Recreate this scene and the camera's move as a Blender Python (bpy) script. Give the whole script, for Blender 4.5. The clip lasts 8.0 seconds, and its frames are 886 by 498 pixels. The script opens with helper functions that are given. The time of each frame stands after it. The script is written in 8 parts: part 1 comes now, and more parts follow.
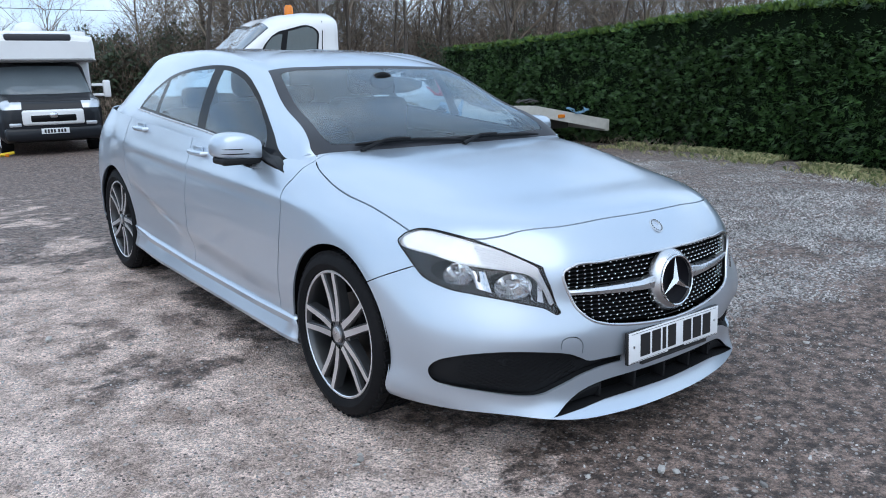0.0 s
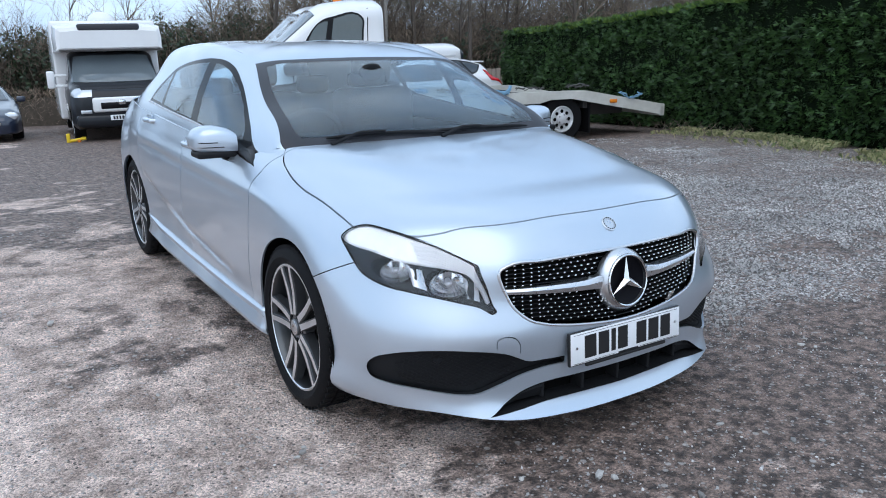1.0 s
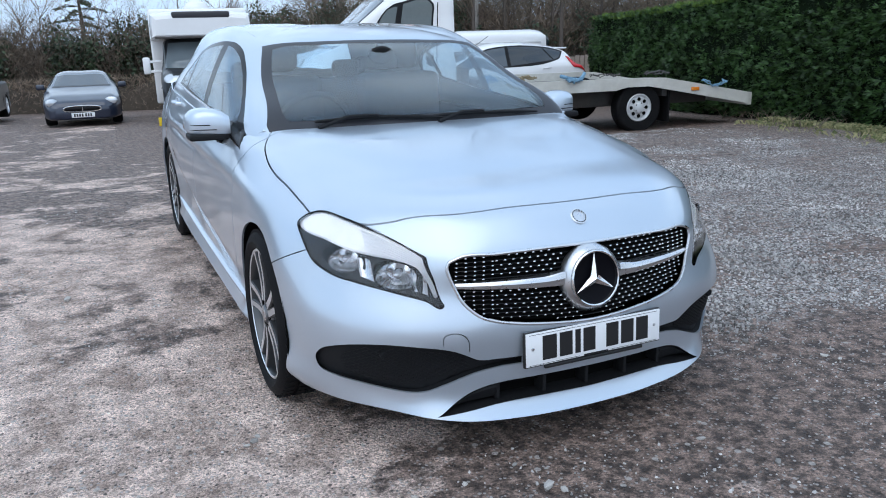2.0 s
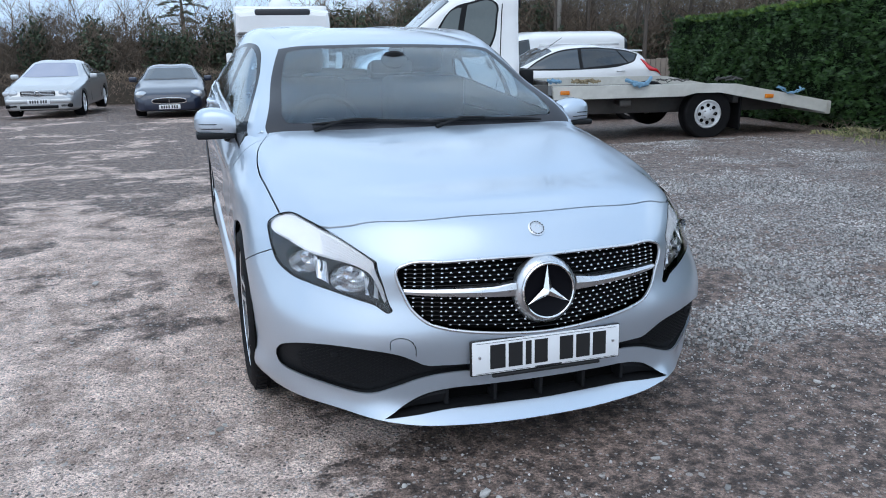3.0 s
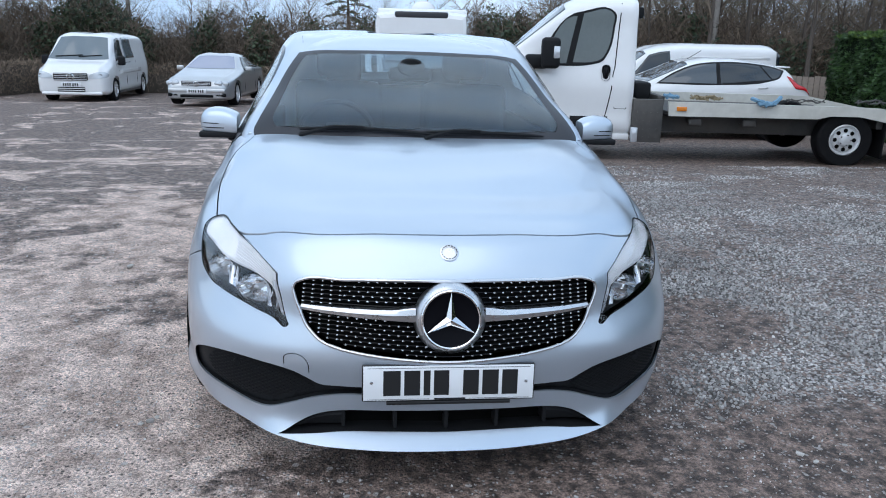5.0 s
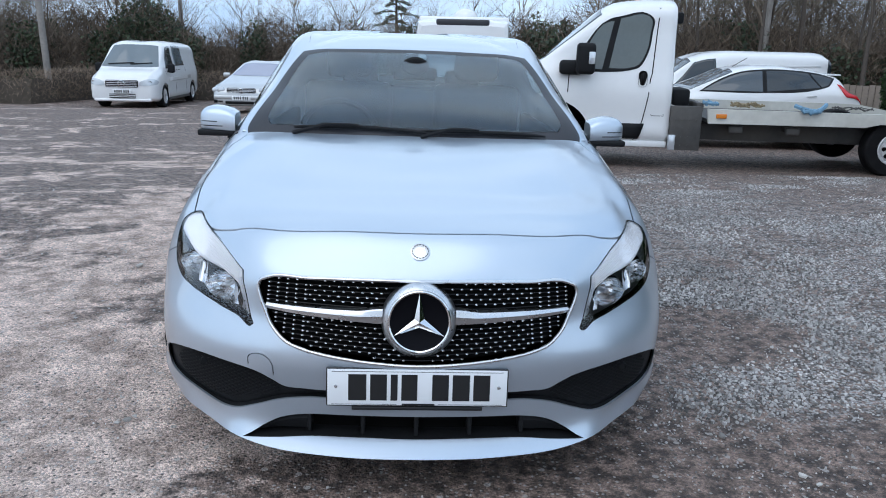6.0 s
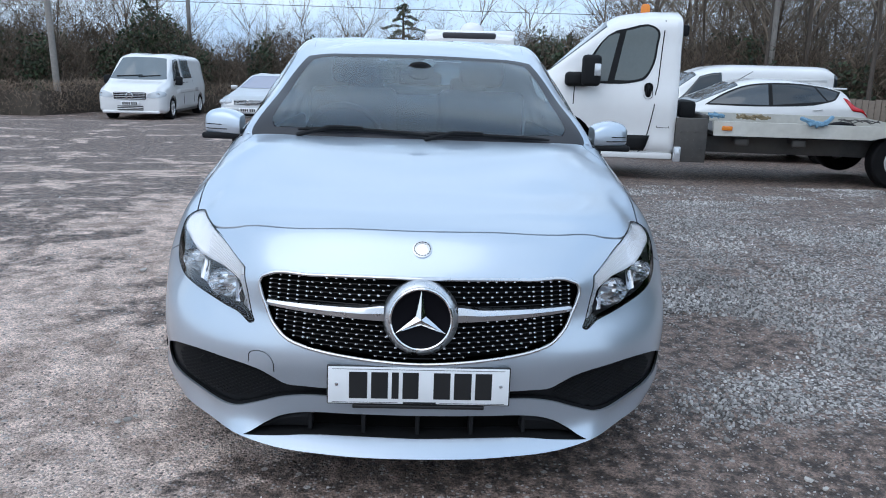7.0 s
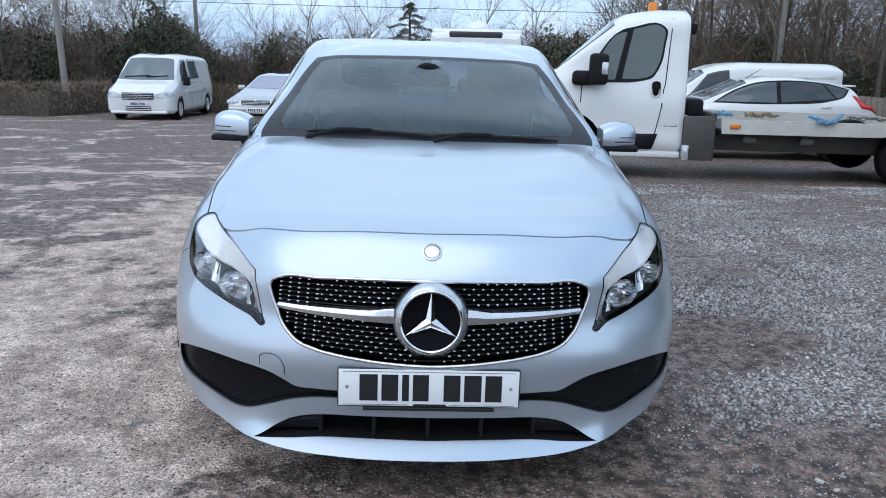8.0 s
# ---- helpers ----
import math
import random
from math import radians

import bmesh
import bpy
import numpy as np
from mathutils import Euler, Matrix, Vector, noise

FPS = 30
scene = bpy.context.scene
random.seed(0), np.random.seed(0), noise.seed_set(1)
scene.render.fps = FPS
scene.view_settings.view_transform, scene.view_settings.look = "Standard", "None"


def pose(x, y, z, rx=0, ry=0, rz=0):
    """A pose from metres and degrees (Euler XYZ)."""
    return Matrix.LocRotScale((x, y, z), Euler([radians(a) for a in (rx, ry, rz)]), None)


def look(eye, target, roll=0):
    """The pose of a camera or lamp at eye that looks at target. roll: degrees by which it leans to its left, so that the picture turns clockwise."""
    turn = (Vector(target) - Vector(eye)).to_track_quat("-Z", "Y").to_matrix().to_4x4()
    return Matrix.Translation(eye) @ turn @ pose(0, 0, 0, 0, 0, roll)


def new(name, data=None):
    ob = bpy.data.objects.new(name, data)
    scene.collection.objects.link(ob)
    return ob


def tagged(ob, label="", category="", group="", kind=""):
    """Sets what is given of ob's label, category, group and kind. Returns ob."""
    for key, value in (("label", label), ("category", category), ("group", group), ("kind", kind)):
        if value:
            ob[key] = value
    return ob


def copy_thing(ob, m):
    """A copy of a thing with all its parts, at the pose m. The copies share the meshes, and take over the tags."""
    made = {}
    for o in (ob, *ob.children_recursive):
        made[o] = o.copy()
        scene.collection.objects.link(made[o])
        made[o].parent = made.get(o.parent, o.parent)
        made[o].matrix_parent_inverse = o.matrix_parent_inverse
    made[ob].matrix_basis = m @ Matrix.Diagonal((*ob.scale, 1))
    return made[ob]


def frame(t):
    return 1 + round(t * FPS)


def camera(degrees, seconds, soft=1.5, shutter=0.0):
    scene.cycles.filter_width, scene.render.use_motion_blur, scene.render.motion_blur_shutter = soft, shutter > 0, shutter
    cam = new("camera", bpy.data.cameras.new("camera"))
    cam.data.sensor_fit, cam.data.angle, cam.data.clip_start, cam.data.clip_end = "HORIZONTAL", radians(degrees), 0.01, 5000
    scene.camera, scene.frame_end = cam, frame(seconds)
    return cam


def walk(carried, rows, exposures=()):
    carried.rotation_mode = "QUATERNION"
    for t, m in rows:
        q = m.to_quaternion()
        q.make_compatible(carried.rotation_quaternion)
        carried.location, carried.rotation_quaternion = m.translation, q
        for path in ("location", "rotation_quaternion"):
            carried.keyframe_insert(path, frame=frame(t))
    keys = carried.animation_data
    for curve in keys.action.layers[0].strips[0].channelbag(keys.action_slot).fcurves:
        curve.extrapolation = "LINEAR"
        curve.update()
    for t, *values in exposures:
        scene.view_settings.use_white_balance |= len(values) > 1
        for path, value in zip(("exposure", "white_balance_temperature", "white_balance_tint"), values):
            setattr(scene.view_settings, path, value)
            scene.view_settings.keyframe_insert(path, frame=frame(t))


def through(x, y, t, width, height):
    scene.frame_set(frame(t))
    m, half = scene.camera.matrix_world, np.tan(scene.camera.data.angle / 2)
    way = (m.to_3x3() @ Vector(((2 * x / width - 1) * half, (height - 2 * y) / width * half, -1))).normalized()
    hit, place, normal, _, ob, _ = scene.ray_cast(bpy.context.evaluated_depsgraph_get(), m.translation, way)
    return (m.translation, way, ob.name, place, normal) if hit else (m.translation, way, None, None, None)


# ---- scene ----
cam = camera(59.3, 8.0, soft=1.0)
PATH = [
    (0, (-2.265, -1.564, 1.317), (-1.079, -0.021, 0.852), -0.7),
    (0.5, (-2.08, -1.661, 1.32), (-0.969, -0.07, 0.836), -1.1),
    (1, (-1.878, -1.804, 1.351), (-0.859, -0.159, 0.848), -1.4),
    (1.5, (-1.639, -1.837, 1.309), (-0.732, -0.132, 0.789), -1.6),
    (3, (-1.035, -2.097, 1.341), (-0.443, -0.26, 0.815), -0.7),
    (3.5, (-0.869, -2.102, 1.359), (-0.375, -0.237, 0.832), -0.2),
    (4, (-0.609, -2.188, 1.363), (-0.241, -0.291, 0.847), -0.1),
    (4.5, (-0.445, -2.179, 1.37), (-0.155, -0.27, 0.849), 0.9),
    (6, (-0.039, -2.062, 1.316), (0.054, -0.127, 0.819), 1.4),
    (6.5, (-0.037, -2.069, 1.273), (0.041, -0.129, 0.794), 1.6),
    (7, (-0.028, -2.065, 1.266), (0.05, -0.121, 0.805), 1.6),
    (7.5, (-0.031, -2.06, 1.267), (0.049, -0.114, 0.811), 1.7),
    (8, (-0.036, -2.067, 1.278), (0.024, -0.123, 0.813), 1.3),
]
walk(cam, [(t, look(eye, target, roll)) for t, eye, target, roll in PATH], exposures=[(0, 0.45), (3, 0.42), (6, 0.35), (8, 0.34)])

# ---- light: a bright overcast sky with a weak, wide sun ----
world = bpy.data.worlds.new("sky")
scene.world = world
world.use_nodes = True


def make_sky():
    nt = world.node_tree
    nt.nodes.clear()
    out = nt.nodes.new("ShaderNodeOutputWorld")
    bg = nt.nodes.new("ShaderNodeBackground")
    sky = nt.nodes.new("ShaderNodeTexSky")
    sky.sky_type, sky.sun_disc = "NISHITA", False
    sky.sun_elevation, sky.sun_rotation = radians(38), radians(200)
    sky.air_density, sky.dust_density = 1.0, 2.0
    geo = nt.nodes.new("ShaderNodeTexCoord")
    mapping = nt.nodes.new("ShaderNodeMapping")
    mapping.inputs["Scale"].default_value = (1.0, 1.0, 2.6)
    cloud = nt.nodes.new("ShaderNodeTexNoise")
    cloud.inputs["Scale"].default_value, cloud.inputs["Detail"].default_value = 2.2, 6.0
    cloud.inputs["Roughness"].default_value = 0.6
    ramp = nt.nodes.new("ShaderNodeValToRGB")
    ramp.color_ramp.elements[0].position, ramp.color_ramp.elements[0].color = 0.36, (4.5, 6.6, 9.7, 1)
    ramp.color_ramp.elements[1].position, ramp.color_ramp.elements[1].color = 0.64, (8.9, 10.7, 12.8, 1)
    mix = nt.nodes.new("ShaderNodeMix")
    mix.data_type = "RGBA"
    mix.inputs["Factor"].default_value = 0.85
    nt.links.new(geo.outputs["Generated"], mapping.inputs["Vector"])
    nt.links.new(mapping.outputs["Vector"], cloud.inputs["Vector"])
    nt.links.new(cloud.outputs["Fac"], ramp.inputs["Fac"])
    nt.links.new(sky.outputs["Color"], mix.inputs["A"])
    nt.links.new(ramp.outputs["Color"], mix.inputs["B"])
    nt.links.new(mix.outputs["Result"], bg.inputs["Color"])
    bg.inputs["Strength"].default_value = 0.1
    nt.links.new(bg.outputs["Background"], out.inputs["Surface"])


make_sky()
sun = new("sun", bpy.data.lights.new("sun", "SUN"))
sun.data.energy, sun.data.angle, sun.data.color = 0.6, radians(60), (1.0, 0.97, 0.93)
sun.matrix_world = look((-3, -4, 9), (0, 0, 0))


# ---- building helpers ----
def finish(bm, smooth=True, angle=35):
    """A mesh from a bmesh, smooth but for edges sharper than the angle."""
    me = bpy.data.meshes.new("mesh")
    bm.normal_update()
    bm.to_mesh(me)
    bm.free()
    if smooth:
        me.polygons.foreach_set("use_smooth", [True] * len(me.polygons))
        me.set_sharp_from_angle(angle=radians(angle))
    return me


def part(name, bm, material, parent=None, label="", smooth=True, angle=35):
    """Links a bmesh (or a mesh) as one mesh object under a thing or part."""
    me = bm if isinstance(bm, bpy.types.Mesh) else finish(bm, smooth, angle)
    ob = new(name, me)
    for m in material if isinstance(material, (list, tuple)) else [material]:
        me.materials.append(m)
    if parent:
        ob.parent = parent
    if label:
        tagged(ob, label)
    return ob


def thing(name, label, category, group="", at=None):
    ob = new(name)
    ob.empty_display_size = 0.1
    if at is not None:
        ob.matrix_basis = at
    return tagged(ob, label, category, group)


def box(bm, x0, x1, y0, y1, z0, z1, bevel=0.0, seg=2, m=None):
    """A box with rounded edges, added to bm."""
    made = bmesh.ops.create_cube(bm, size=1.0)["verts"]
    for v in made:
        v.co = Vector((x0 + (v.co.x + 0.5) * (x1 - x0), y0 + (v.co.y + 0.5) * (y1 - y0), z0 + (v.co.z + 0.5) * (z1 - z0)))
    if bevel > 0:
        edges = list({e for v in made for e in v.link_edges})
        got = bmesh.ops.bevel(bm, geom=edges, offset=bevel, segments=seg, affect="EDGES", profile=0.5)
        made = list({v for f in got["faces"] for v in f.verts} | {v for v in made if v.is_valid})
    if m is not None:
        bmesh.ops.transform(bm, matrix=m, verts=made)
    return bm


def boxed(*args, **kw):
    return box(bmesh.new(), *args, **kw)


def tube(bm, points, radius, sides=8, caps=True):
    """A tube along points; radius is a number or one for each point."""
    pts = [Vector(p) for p in points]
    radii = [radius] * len(pts) if isinstance(radius, (int, float)) else radius
    rings, side = [], None
    for i, p in enumerate(pts):
        d = (pts[min(i + 1, len(pts) - 1)] - pts[max(i - 1, 0)]).normalized()
        if side is None:
            side = d.orthogonal().normalized()
        side = (side - d * side.dot(d)).normalized()
        up = d.cross(side)
        rings.append([bm.verts.new(p + radii[i] * (math.cos(a) * side + math.sin(a) * up)) for a in [2 * math.pi * k / sides for k in range(sides)]])
    for a, b in zip(rings, rings[1:]):
        for k in range(sides):
            bm.faces.new((a[k], a[(k + 1) % sides], b[(k + 1) % sides], b[k]))
    if caps and sides > 2:
        bm.faces.new(rings[0][::-1])
        bm.faces.new(rings[-1])
    return bm


def lathe(bm, profile, sides=48, axis="x", m=None):
    """Turns a profile of (radius, along) round an axis through the origin."""
    rings = []
    for r, h in profile:
        ring = []
        for k in range(sides):
            a = 2 * math.pi * k / sides
            c, s = r * math.cos(a), r * math.sin(a)
            p = {"x": (h, c, s), "y": (c, h, s), "z": (c, s, h)}[axis]
            ring.append(bm.verts.new(m @ Vector(p) if m is not None else p))
        rings.append(ring)
    for a, b in zip(rings, rings[1:]):
        for k in range(sides):
            bm.faces.new((a[k], a[(k + 1) % sides], b[(k + 1) % sides], b[k]))
    return bm


def hermite(points, counts):
    """A smooth curve through the points, with counts[i] steps in span i. Points on x = 0 at the ends are met square."""
    p = np.array(points, float)
    before = p[1] * [-1, 1, 1] if abs(p[0][0]) < 1e-9 and len(p) > 2 else 2 * p[0] - p[1]
    after = p[-2] * [-1, 1, 1] if abs(p[-1][0]) < 1e-9 and len(p) > 2 and abs(p[-2][0]) > 1e-9 else 2 * p[-1] - p[-2]
    q = np.vstack([before, p, after])
    d = np.linalg.norm(np.diff(q, axis=0), axis=1) + 1e-6
    slope = np.diff(q, axis=0) / d[:, None]
    tang = (slope[:-1] * d[1:, None] + slope[1:] * d[:-1, None]) / (d[:-1] + d[1:])[:, None]
    out = []
    for i in range(len(p) - 1):
        n, h = counts[i], d[i + 1]
        for k in range(n + (i == len(p) - 2)):
            s = k / n
            out.append((2 * s**3 - 3 * s**2 + 1) * p[i] + (s**3 - 2 * s**2 + s) * h * tang[i] + (-2 * s**3 + 3 * s**2) * p[i + 1] + (s**3 - s**2) * h * tang[i + 1])
    return np.array(out)


def curve2(points, n=8, closed=True):
    """A smooth closed outline through 2D points; a third value of 1 marks a sharp corner."""
    pts = [(p[0], p[1], p[2] if len(p) > 2 else 0) for p in points]
    out, k = [], len(pts)
    for i in range(k if closed else k - 1):
        a, b = np.array(pts[i][:2]), np.array(pts[(i + 1) % k][:2])
        h = np.linalg.norm(b - a)
        def tangent(j):
            j %= k
            if pts[j][2] or (not closed and j in (0, k - 1)):
                return None
            l, c, r = np.array(pts[j - 1][:2]), np.array(pts[j][:2]), np.array(pts[(j + 1) % k][:2])
            d0, d1 = np.linalg.norm(c - l), np.linalg.norm(r - c)
            return ((c - l) / d0 * d1 + (r - c) / d1 * d0) / (d0 + d1)
        ta, tb = tangent(i), tangent(i + 1)
        chord = (b - a) / max(h, 1e-9)
        ta, tb = chord if ta is None else ta, chord if tb is None else tb
        for j in range(n):
            s = j / n
            out.append((2 * s**3 - 3 * s**2 + 1) * a + (s**3 - 2 * s**2 + s) * h * ta + (-2 * s**3 + 3 * s**2) * b + (s**3 - s**2) * h * tb)
    if not closed:
        out.append(np.array(pts[-1][:2]))
    return [tuple(float(c) for c in q) for q in out]


def grid_faces(bm, rows):
    """Quads between rows of vertices."""
    for a, b in zip(rows, rows[1:]):
        for k in range(len(a) - 1):
            quad = []
            for v in (a[k], a[k + 1], b[k + 1], b[k]):
                if v not in quad:
                    quad.append(v)
            if len(quad) > 2:
                bm.faces.new(quad)


def loft(rows, ucounts, vcounts, mirror=True):
    """A smooth sheet through rows of key points, mirrored in x = 0 and welded."""
    lines = [hermite(r, ucounts) for r in rows]
    cols = [hermite([l[i] for l in lines], vcounts) for i in range(len(lines[0]))]
    bm = bmesh.new()
    for sign in (1, -1) if mirror else (1,):
        verts = [[bm.verts.new((sign * p[0], p[1], p[2])) for p in c] for c in cols]
        grid_faces(bm, verts)
    bmesh.ops.remove_doubles(bm, verts=bm.verts, dist=1e-4)
    bmesh.ops.recalc_face_normals(bm, faces=bm.faces)
    return bm


def made_by(me, *steps):
    """The mesh after modifiers; each step is (type, settings)."""
    ob = new("work", me)
    for kind, settings in steps:
        mod = ob.modifiers.new("m", kind)
        if kind == "SOLIDIFY":
            mod.thickness, mod.offset, mod.use_even_offset = settings, -1.0, False
        elif kind == "BOOLEAN":
            mod.operation, mod.object, mod.solver = settings[0], settings[1], settings[2] if len(settings) > 2 else "EXACT"
        elif kind == "SUBSURF":
            mod.levels = mod.render_levels = settings
        elif kind == "BEVEL":
            mod.width, mod.segments, mod.limit_method, mod.angle_limit = settings, 2, "ANGLE", radians(40)
    dg = bpy.context.evaluated_depsgraph_get()
    dg.update()
    done = bpy.data.meshes.new_from_object(ob.evaluated_get(dg))
    bpy.data.objects.remove(ob)
    return done


def prism(outline, axes, a, b):
    """A closed prism: a 2D outline in the plane of two unit vectors, pushed along the third from a to b."""
    e1, e2 = Vector(axes[0]), Vector(axes[1])
    e3 = e1.cross(e2)
    bm = bmesh.new()
    lo = [bm.verts.new(e1 * x + e2 * y + e3 * a) for x, y in outline]
    hi = [bm.verts.new(e1 * x + e2 * y + e3 * b) for x, y in outline]
    n = len(lo)
    for k in range(n):
        bm.faces.new((lo[k], lo[(k + 1) % n], hi[(k + 1) % n], hi[k]))
    bm.faces.new(lo[::-1])
    bm.faces.new(hi)
    bmesh.ops.recalc_face_normals(bm, faces=bm.faces)
    return bm


def ribbon(line, width):
    """The outline of a narrow band along an open 2D line."""
    p = np.array(line)
    d = np.gradient(p, axis=0)
    d /= np.linalg.norm(d, axis=1)[:, None] + 1e-9
    nrm = np.stack([-d[:, 1], d[:, 0]], 1) * width / 2
    return [tuple(q) for q in p + nrm] + [tuple(q) for q in (p - nrm)[::-1]]


def inset(outline, by):
    """A closed 2D outline moved inwards (by > 0) or outwards."""
    p = np.array(outline)
    d = np.roll(p, -1, 0) - np.roll(p, 1, 0)
    d /= np.linalg.norm(d, axis=1)[:, None] + 1e-9
    area = np.sum(p[:, 0] * np.roll(p[:, 1], -1) - np.roll(p[:, 0], -1) * p[:, 1])
    nrm = np.stack([-d[:, 1], d[:, 0]], 1) * (1 if area > 0 else -1)
    return [tuple(q) for q in p + nrm * by]


def cut(me, cutters, keep="DIFFERENCE"):
    """The mesh less the cutters (or within them)."""
    for bm in cutters:
        tool = new("tool", finish(bm, False))
        me = made_by(me, ("BOOLEAN", (keep, tool)))
        bpy.data.objects.remove(tool)
    return me


# ---- materials ----
def material(name, build):
    m = bpy.data.materials.new(name)
    m.use_nodes = True
    nt = m.node_tree
    build(nt, nt.nodes["Principled BSDF"])
    return m


def plain(name, colour, rough=0.5, metal=0.0, grain=0.06, scale=30.0, bump=0.0, coat=0.0, dirt=0.0, dirt_colour=(0.12, 0.1, 0.08), random_tint=0.0, spec=0.5):
    """A surface of one paint or stuff, with grain, faint stains and a fine relief."""
    def build(nt, b):
        n = nt.nodes.new
        tc = n("ShaderNodeTexCoord")
        fine, broad = n("ShaderNodeTexNoise"), n("ShaderNodeTexNoise")
        fine.inputs["Scale"].default_value, fine.inputs["Detail"].default_value = scale, 5.0
        broad.inputs["Scale"].default_value, broad.inputs["Detail"].default_value = scale / 12, 4.0
        for t in (fine, broad):
            nt.links.new(tc.outputs["Object"], t.inputs["Vector"])
        hsv = n("ShaderNodeHueSaturation")
        hsv.inputs["Color"].default_value = (*colour, 1)
        add = n("ShaderNodeMath")
        add.operation = "ADD"
        nt.links.new(fine.outputs["Fac"], add.inputs[0])
        nt.links.new(broad.outputs["Fac"], add.inputs[1])
        rng = n("ShaderNodeMapRange")
        rng.inputs["From Min"].default_value, rng.inputs["From Max"].default_value = 0.6, 1.4
        rng.inputs["To Min"].default_value, rng.inputs["To Max"].default_value = 1 - grain, 1 + grain
        nt.links.new(add.outputs[0], rng.inputs["Value"])
        value = rng.outputs[0]
        if random_tint:
            info, r2, mul = n("ShaderNodeObjectInfo"), n("ShaderNodeMapRange"), n("ShaderNodeMath")
            r2.inputs["To Min"].default_value, r2.inputs["To Max"].default_value = 1 - random_tint, 1 + random_tint
            mul.operation = "MULTIPLY"
            nt.links.new(info.outputs["Random"], r2.inputs["Value"])
            nt.links.new(r2.outputs[0], mul.inputs[0])
            nt.links.new(value, mul.inputs[1])
            value = mul.outputs[0]
        nt.links.new(value, hsv.inputs["Value"])
        colour_out = hsv.outputs["Color"]
        if dirt:
            mix = n("ShaderNodeMix")
            mix.data_type = "RGBA"
            ramp = n("ShaderNodeMapRange")
            ramp.inputs["From Min"].default_value, ramp.inputs["From Max"].default_value = 0.45, 0.75
            ramp.inputs["To Max"].default_value = dirt
            nt.links.new(broad.outputs["Fac"], ramp.inputs["Value"])
            nt.links.new(ramp.outputs[0], mix.inputs["Factor"])
            nt.links.new(colour_out, mix.inputs["A"])
            mix.inputs["B"].default_value = (*dirt_colour, 1)
            colour_out = mix.outputs["Result"]
        nt.links.new(colour_out, b.inputs["Base Color"])
        r3 = n("ShaderNodeMapRange")
        r3.inputs["To Min"].default_value, r3.inputs["To Max"].default_value = max(0.0, rough * 0.85), min(1.0, rough * 1.15)
        nt.links.new(fine.outputs["Fac"], r3.inputs["Value"])
        nt.links.new(r3.outputs[0], b.inputs["Roughness"])
        b.inputs["Metallic"].default_value = metal
        b.inputs["Specular IOR Level"].default_value = spec
        if coat:
            b.inputs["Coat Weight"].default_value, b.inputs["Coat Roughness"].default_value = coat, 0.04
        if bump:
            bp = n("ShaderNodeBump")
            bp.inputs["Strength"].default_value, bp.inputs["Distance"].default_value = bump, 0.01
            nt.links.new(fine.outputs["Fac"], bp.inputs["Height"])
            nt.links.new(bp.outputs["Normal"], b.inputs["Normal"])
    return material(name, build)


def car_paint(name, colour, metal=0.75, rough=0.32, flake=0.05):
    """Lacquered paint with fine metal flakes and a little road dust."""
    def build(nt, b):
        n = nt.nodes.new
        tc = n("ShaderNodeTexCoord")
        flakes, dust = n("ShaderNodeTexNoise"), n("ShaderNodeTexNoise")
        flakes.inputs["Scale"].default_value = 900.0
        dust.inputs["Scale"].default_value, dust.inputs["Detail"].default_value = 3.0, 8.0
        for t in (flakes, dust):
            nt.links.new(tc.outputs["Object"], t.inputs["Vector"])
        rng = n("ShaderNodeMapRange")
        rng.inputs["From Min"].default_value, rng.inputs["From Max"].default_value = 0.3, 0.7
        rng.inputs["To Min"].default_value, rng.inputs["To Max"].default_value = 1 - flake, 1 + flake
        nt.links.new(flakes.outputs["Fac"], rng.inputs["Value"])
        hsv = n("ShaderNodeHueSaturation")
        hsv.inputs["Color"].default_value = (*colour, 1)
        nt.links.new(rng.outputs[0], hsv.inputs["Value"])
        nt.links.new(hsv.outputs["Color"], b.inputs["Base Color"])
        r2 = n("ShaderNodeMapRange")
        r2.inputs["To Min"].default_value, r2.inputs["To Max"].default_value = rough * 0.85, rough * 1.2
        nt.links.new(dust.outputs["Fac"], r2.inputs["Value"])
        nt.links.new(r2.outputs[0], b.inputs["Roughness"])
        b.inputs["Metallic"].default_value = metal
        b.inputs["Coat Weight"].default_value = 1.0
        r4 = n("ShaderNodeMapRange")
        r4.inputs["To Min"].default_value, r4.inputs["To Max"].default_value = 0.02, 0.09
        nt.links.new(dust.outputs["Fac"], r4.inputs["Value"])
        nt.links.new(r4.outputs[0], b.inputs["Coat Roughness"])
    return material(name, build)


def glass(name, colour=(0.66, 0.80, 0.88), rough=0.0, ior=1.5):
    def build(nt, b):
        b.inputs["Base Color"].default_value = (*colour, 1)
        b.inputs["Transmission Weight"].default_value = 1.0
        b.inputs["Roughness"].default_value = rough
        b.inputs["IOR"].default_value = ior
        n = nt.nodes.new("ShaderNodeTexNoise")
        n.inputs["Scale"].default_value = 4.0
        r = nt.nodes.new("ShaderNodeMapRange")
        r.inputs["To Min"].default_value, r.inputs["To Max"].default_value = rough, rough + 0.015
        nt.links.new(n.outputs["Fac"], r.inputs["Value"])
        nt.links.new(r.outputs[0], b.inputs["Roughness"])
    return material(name, build)


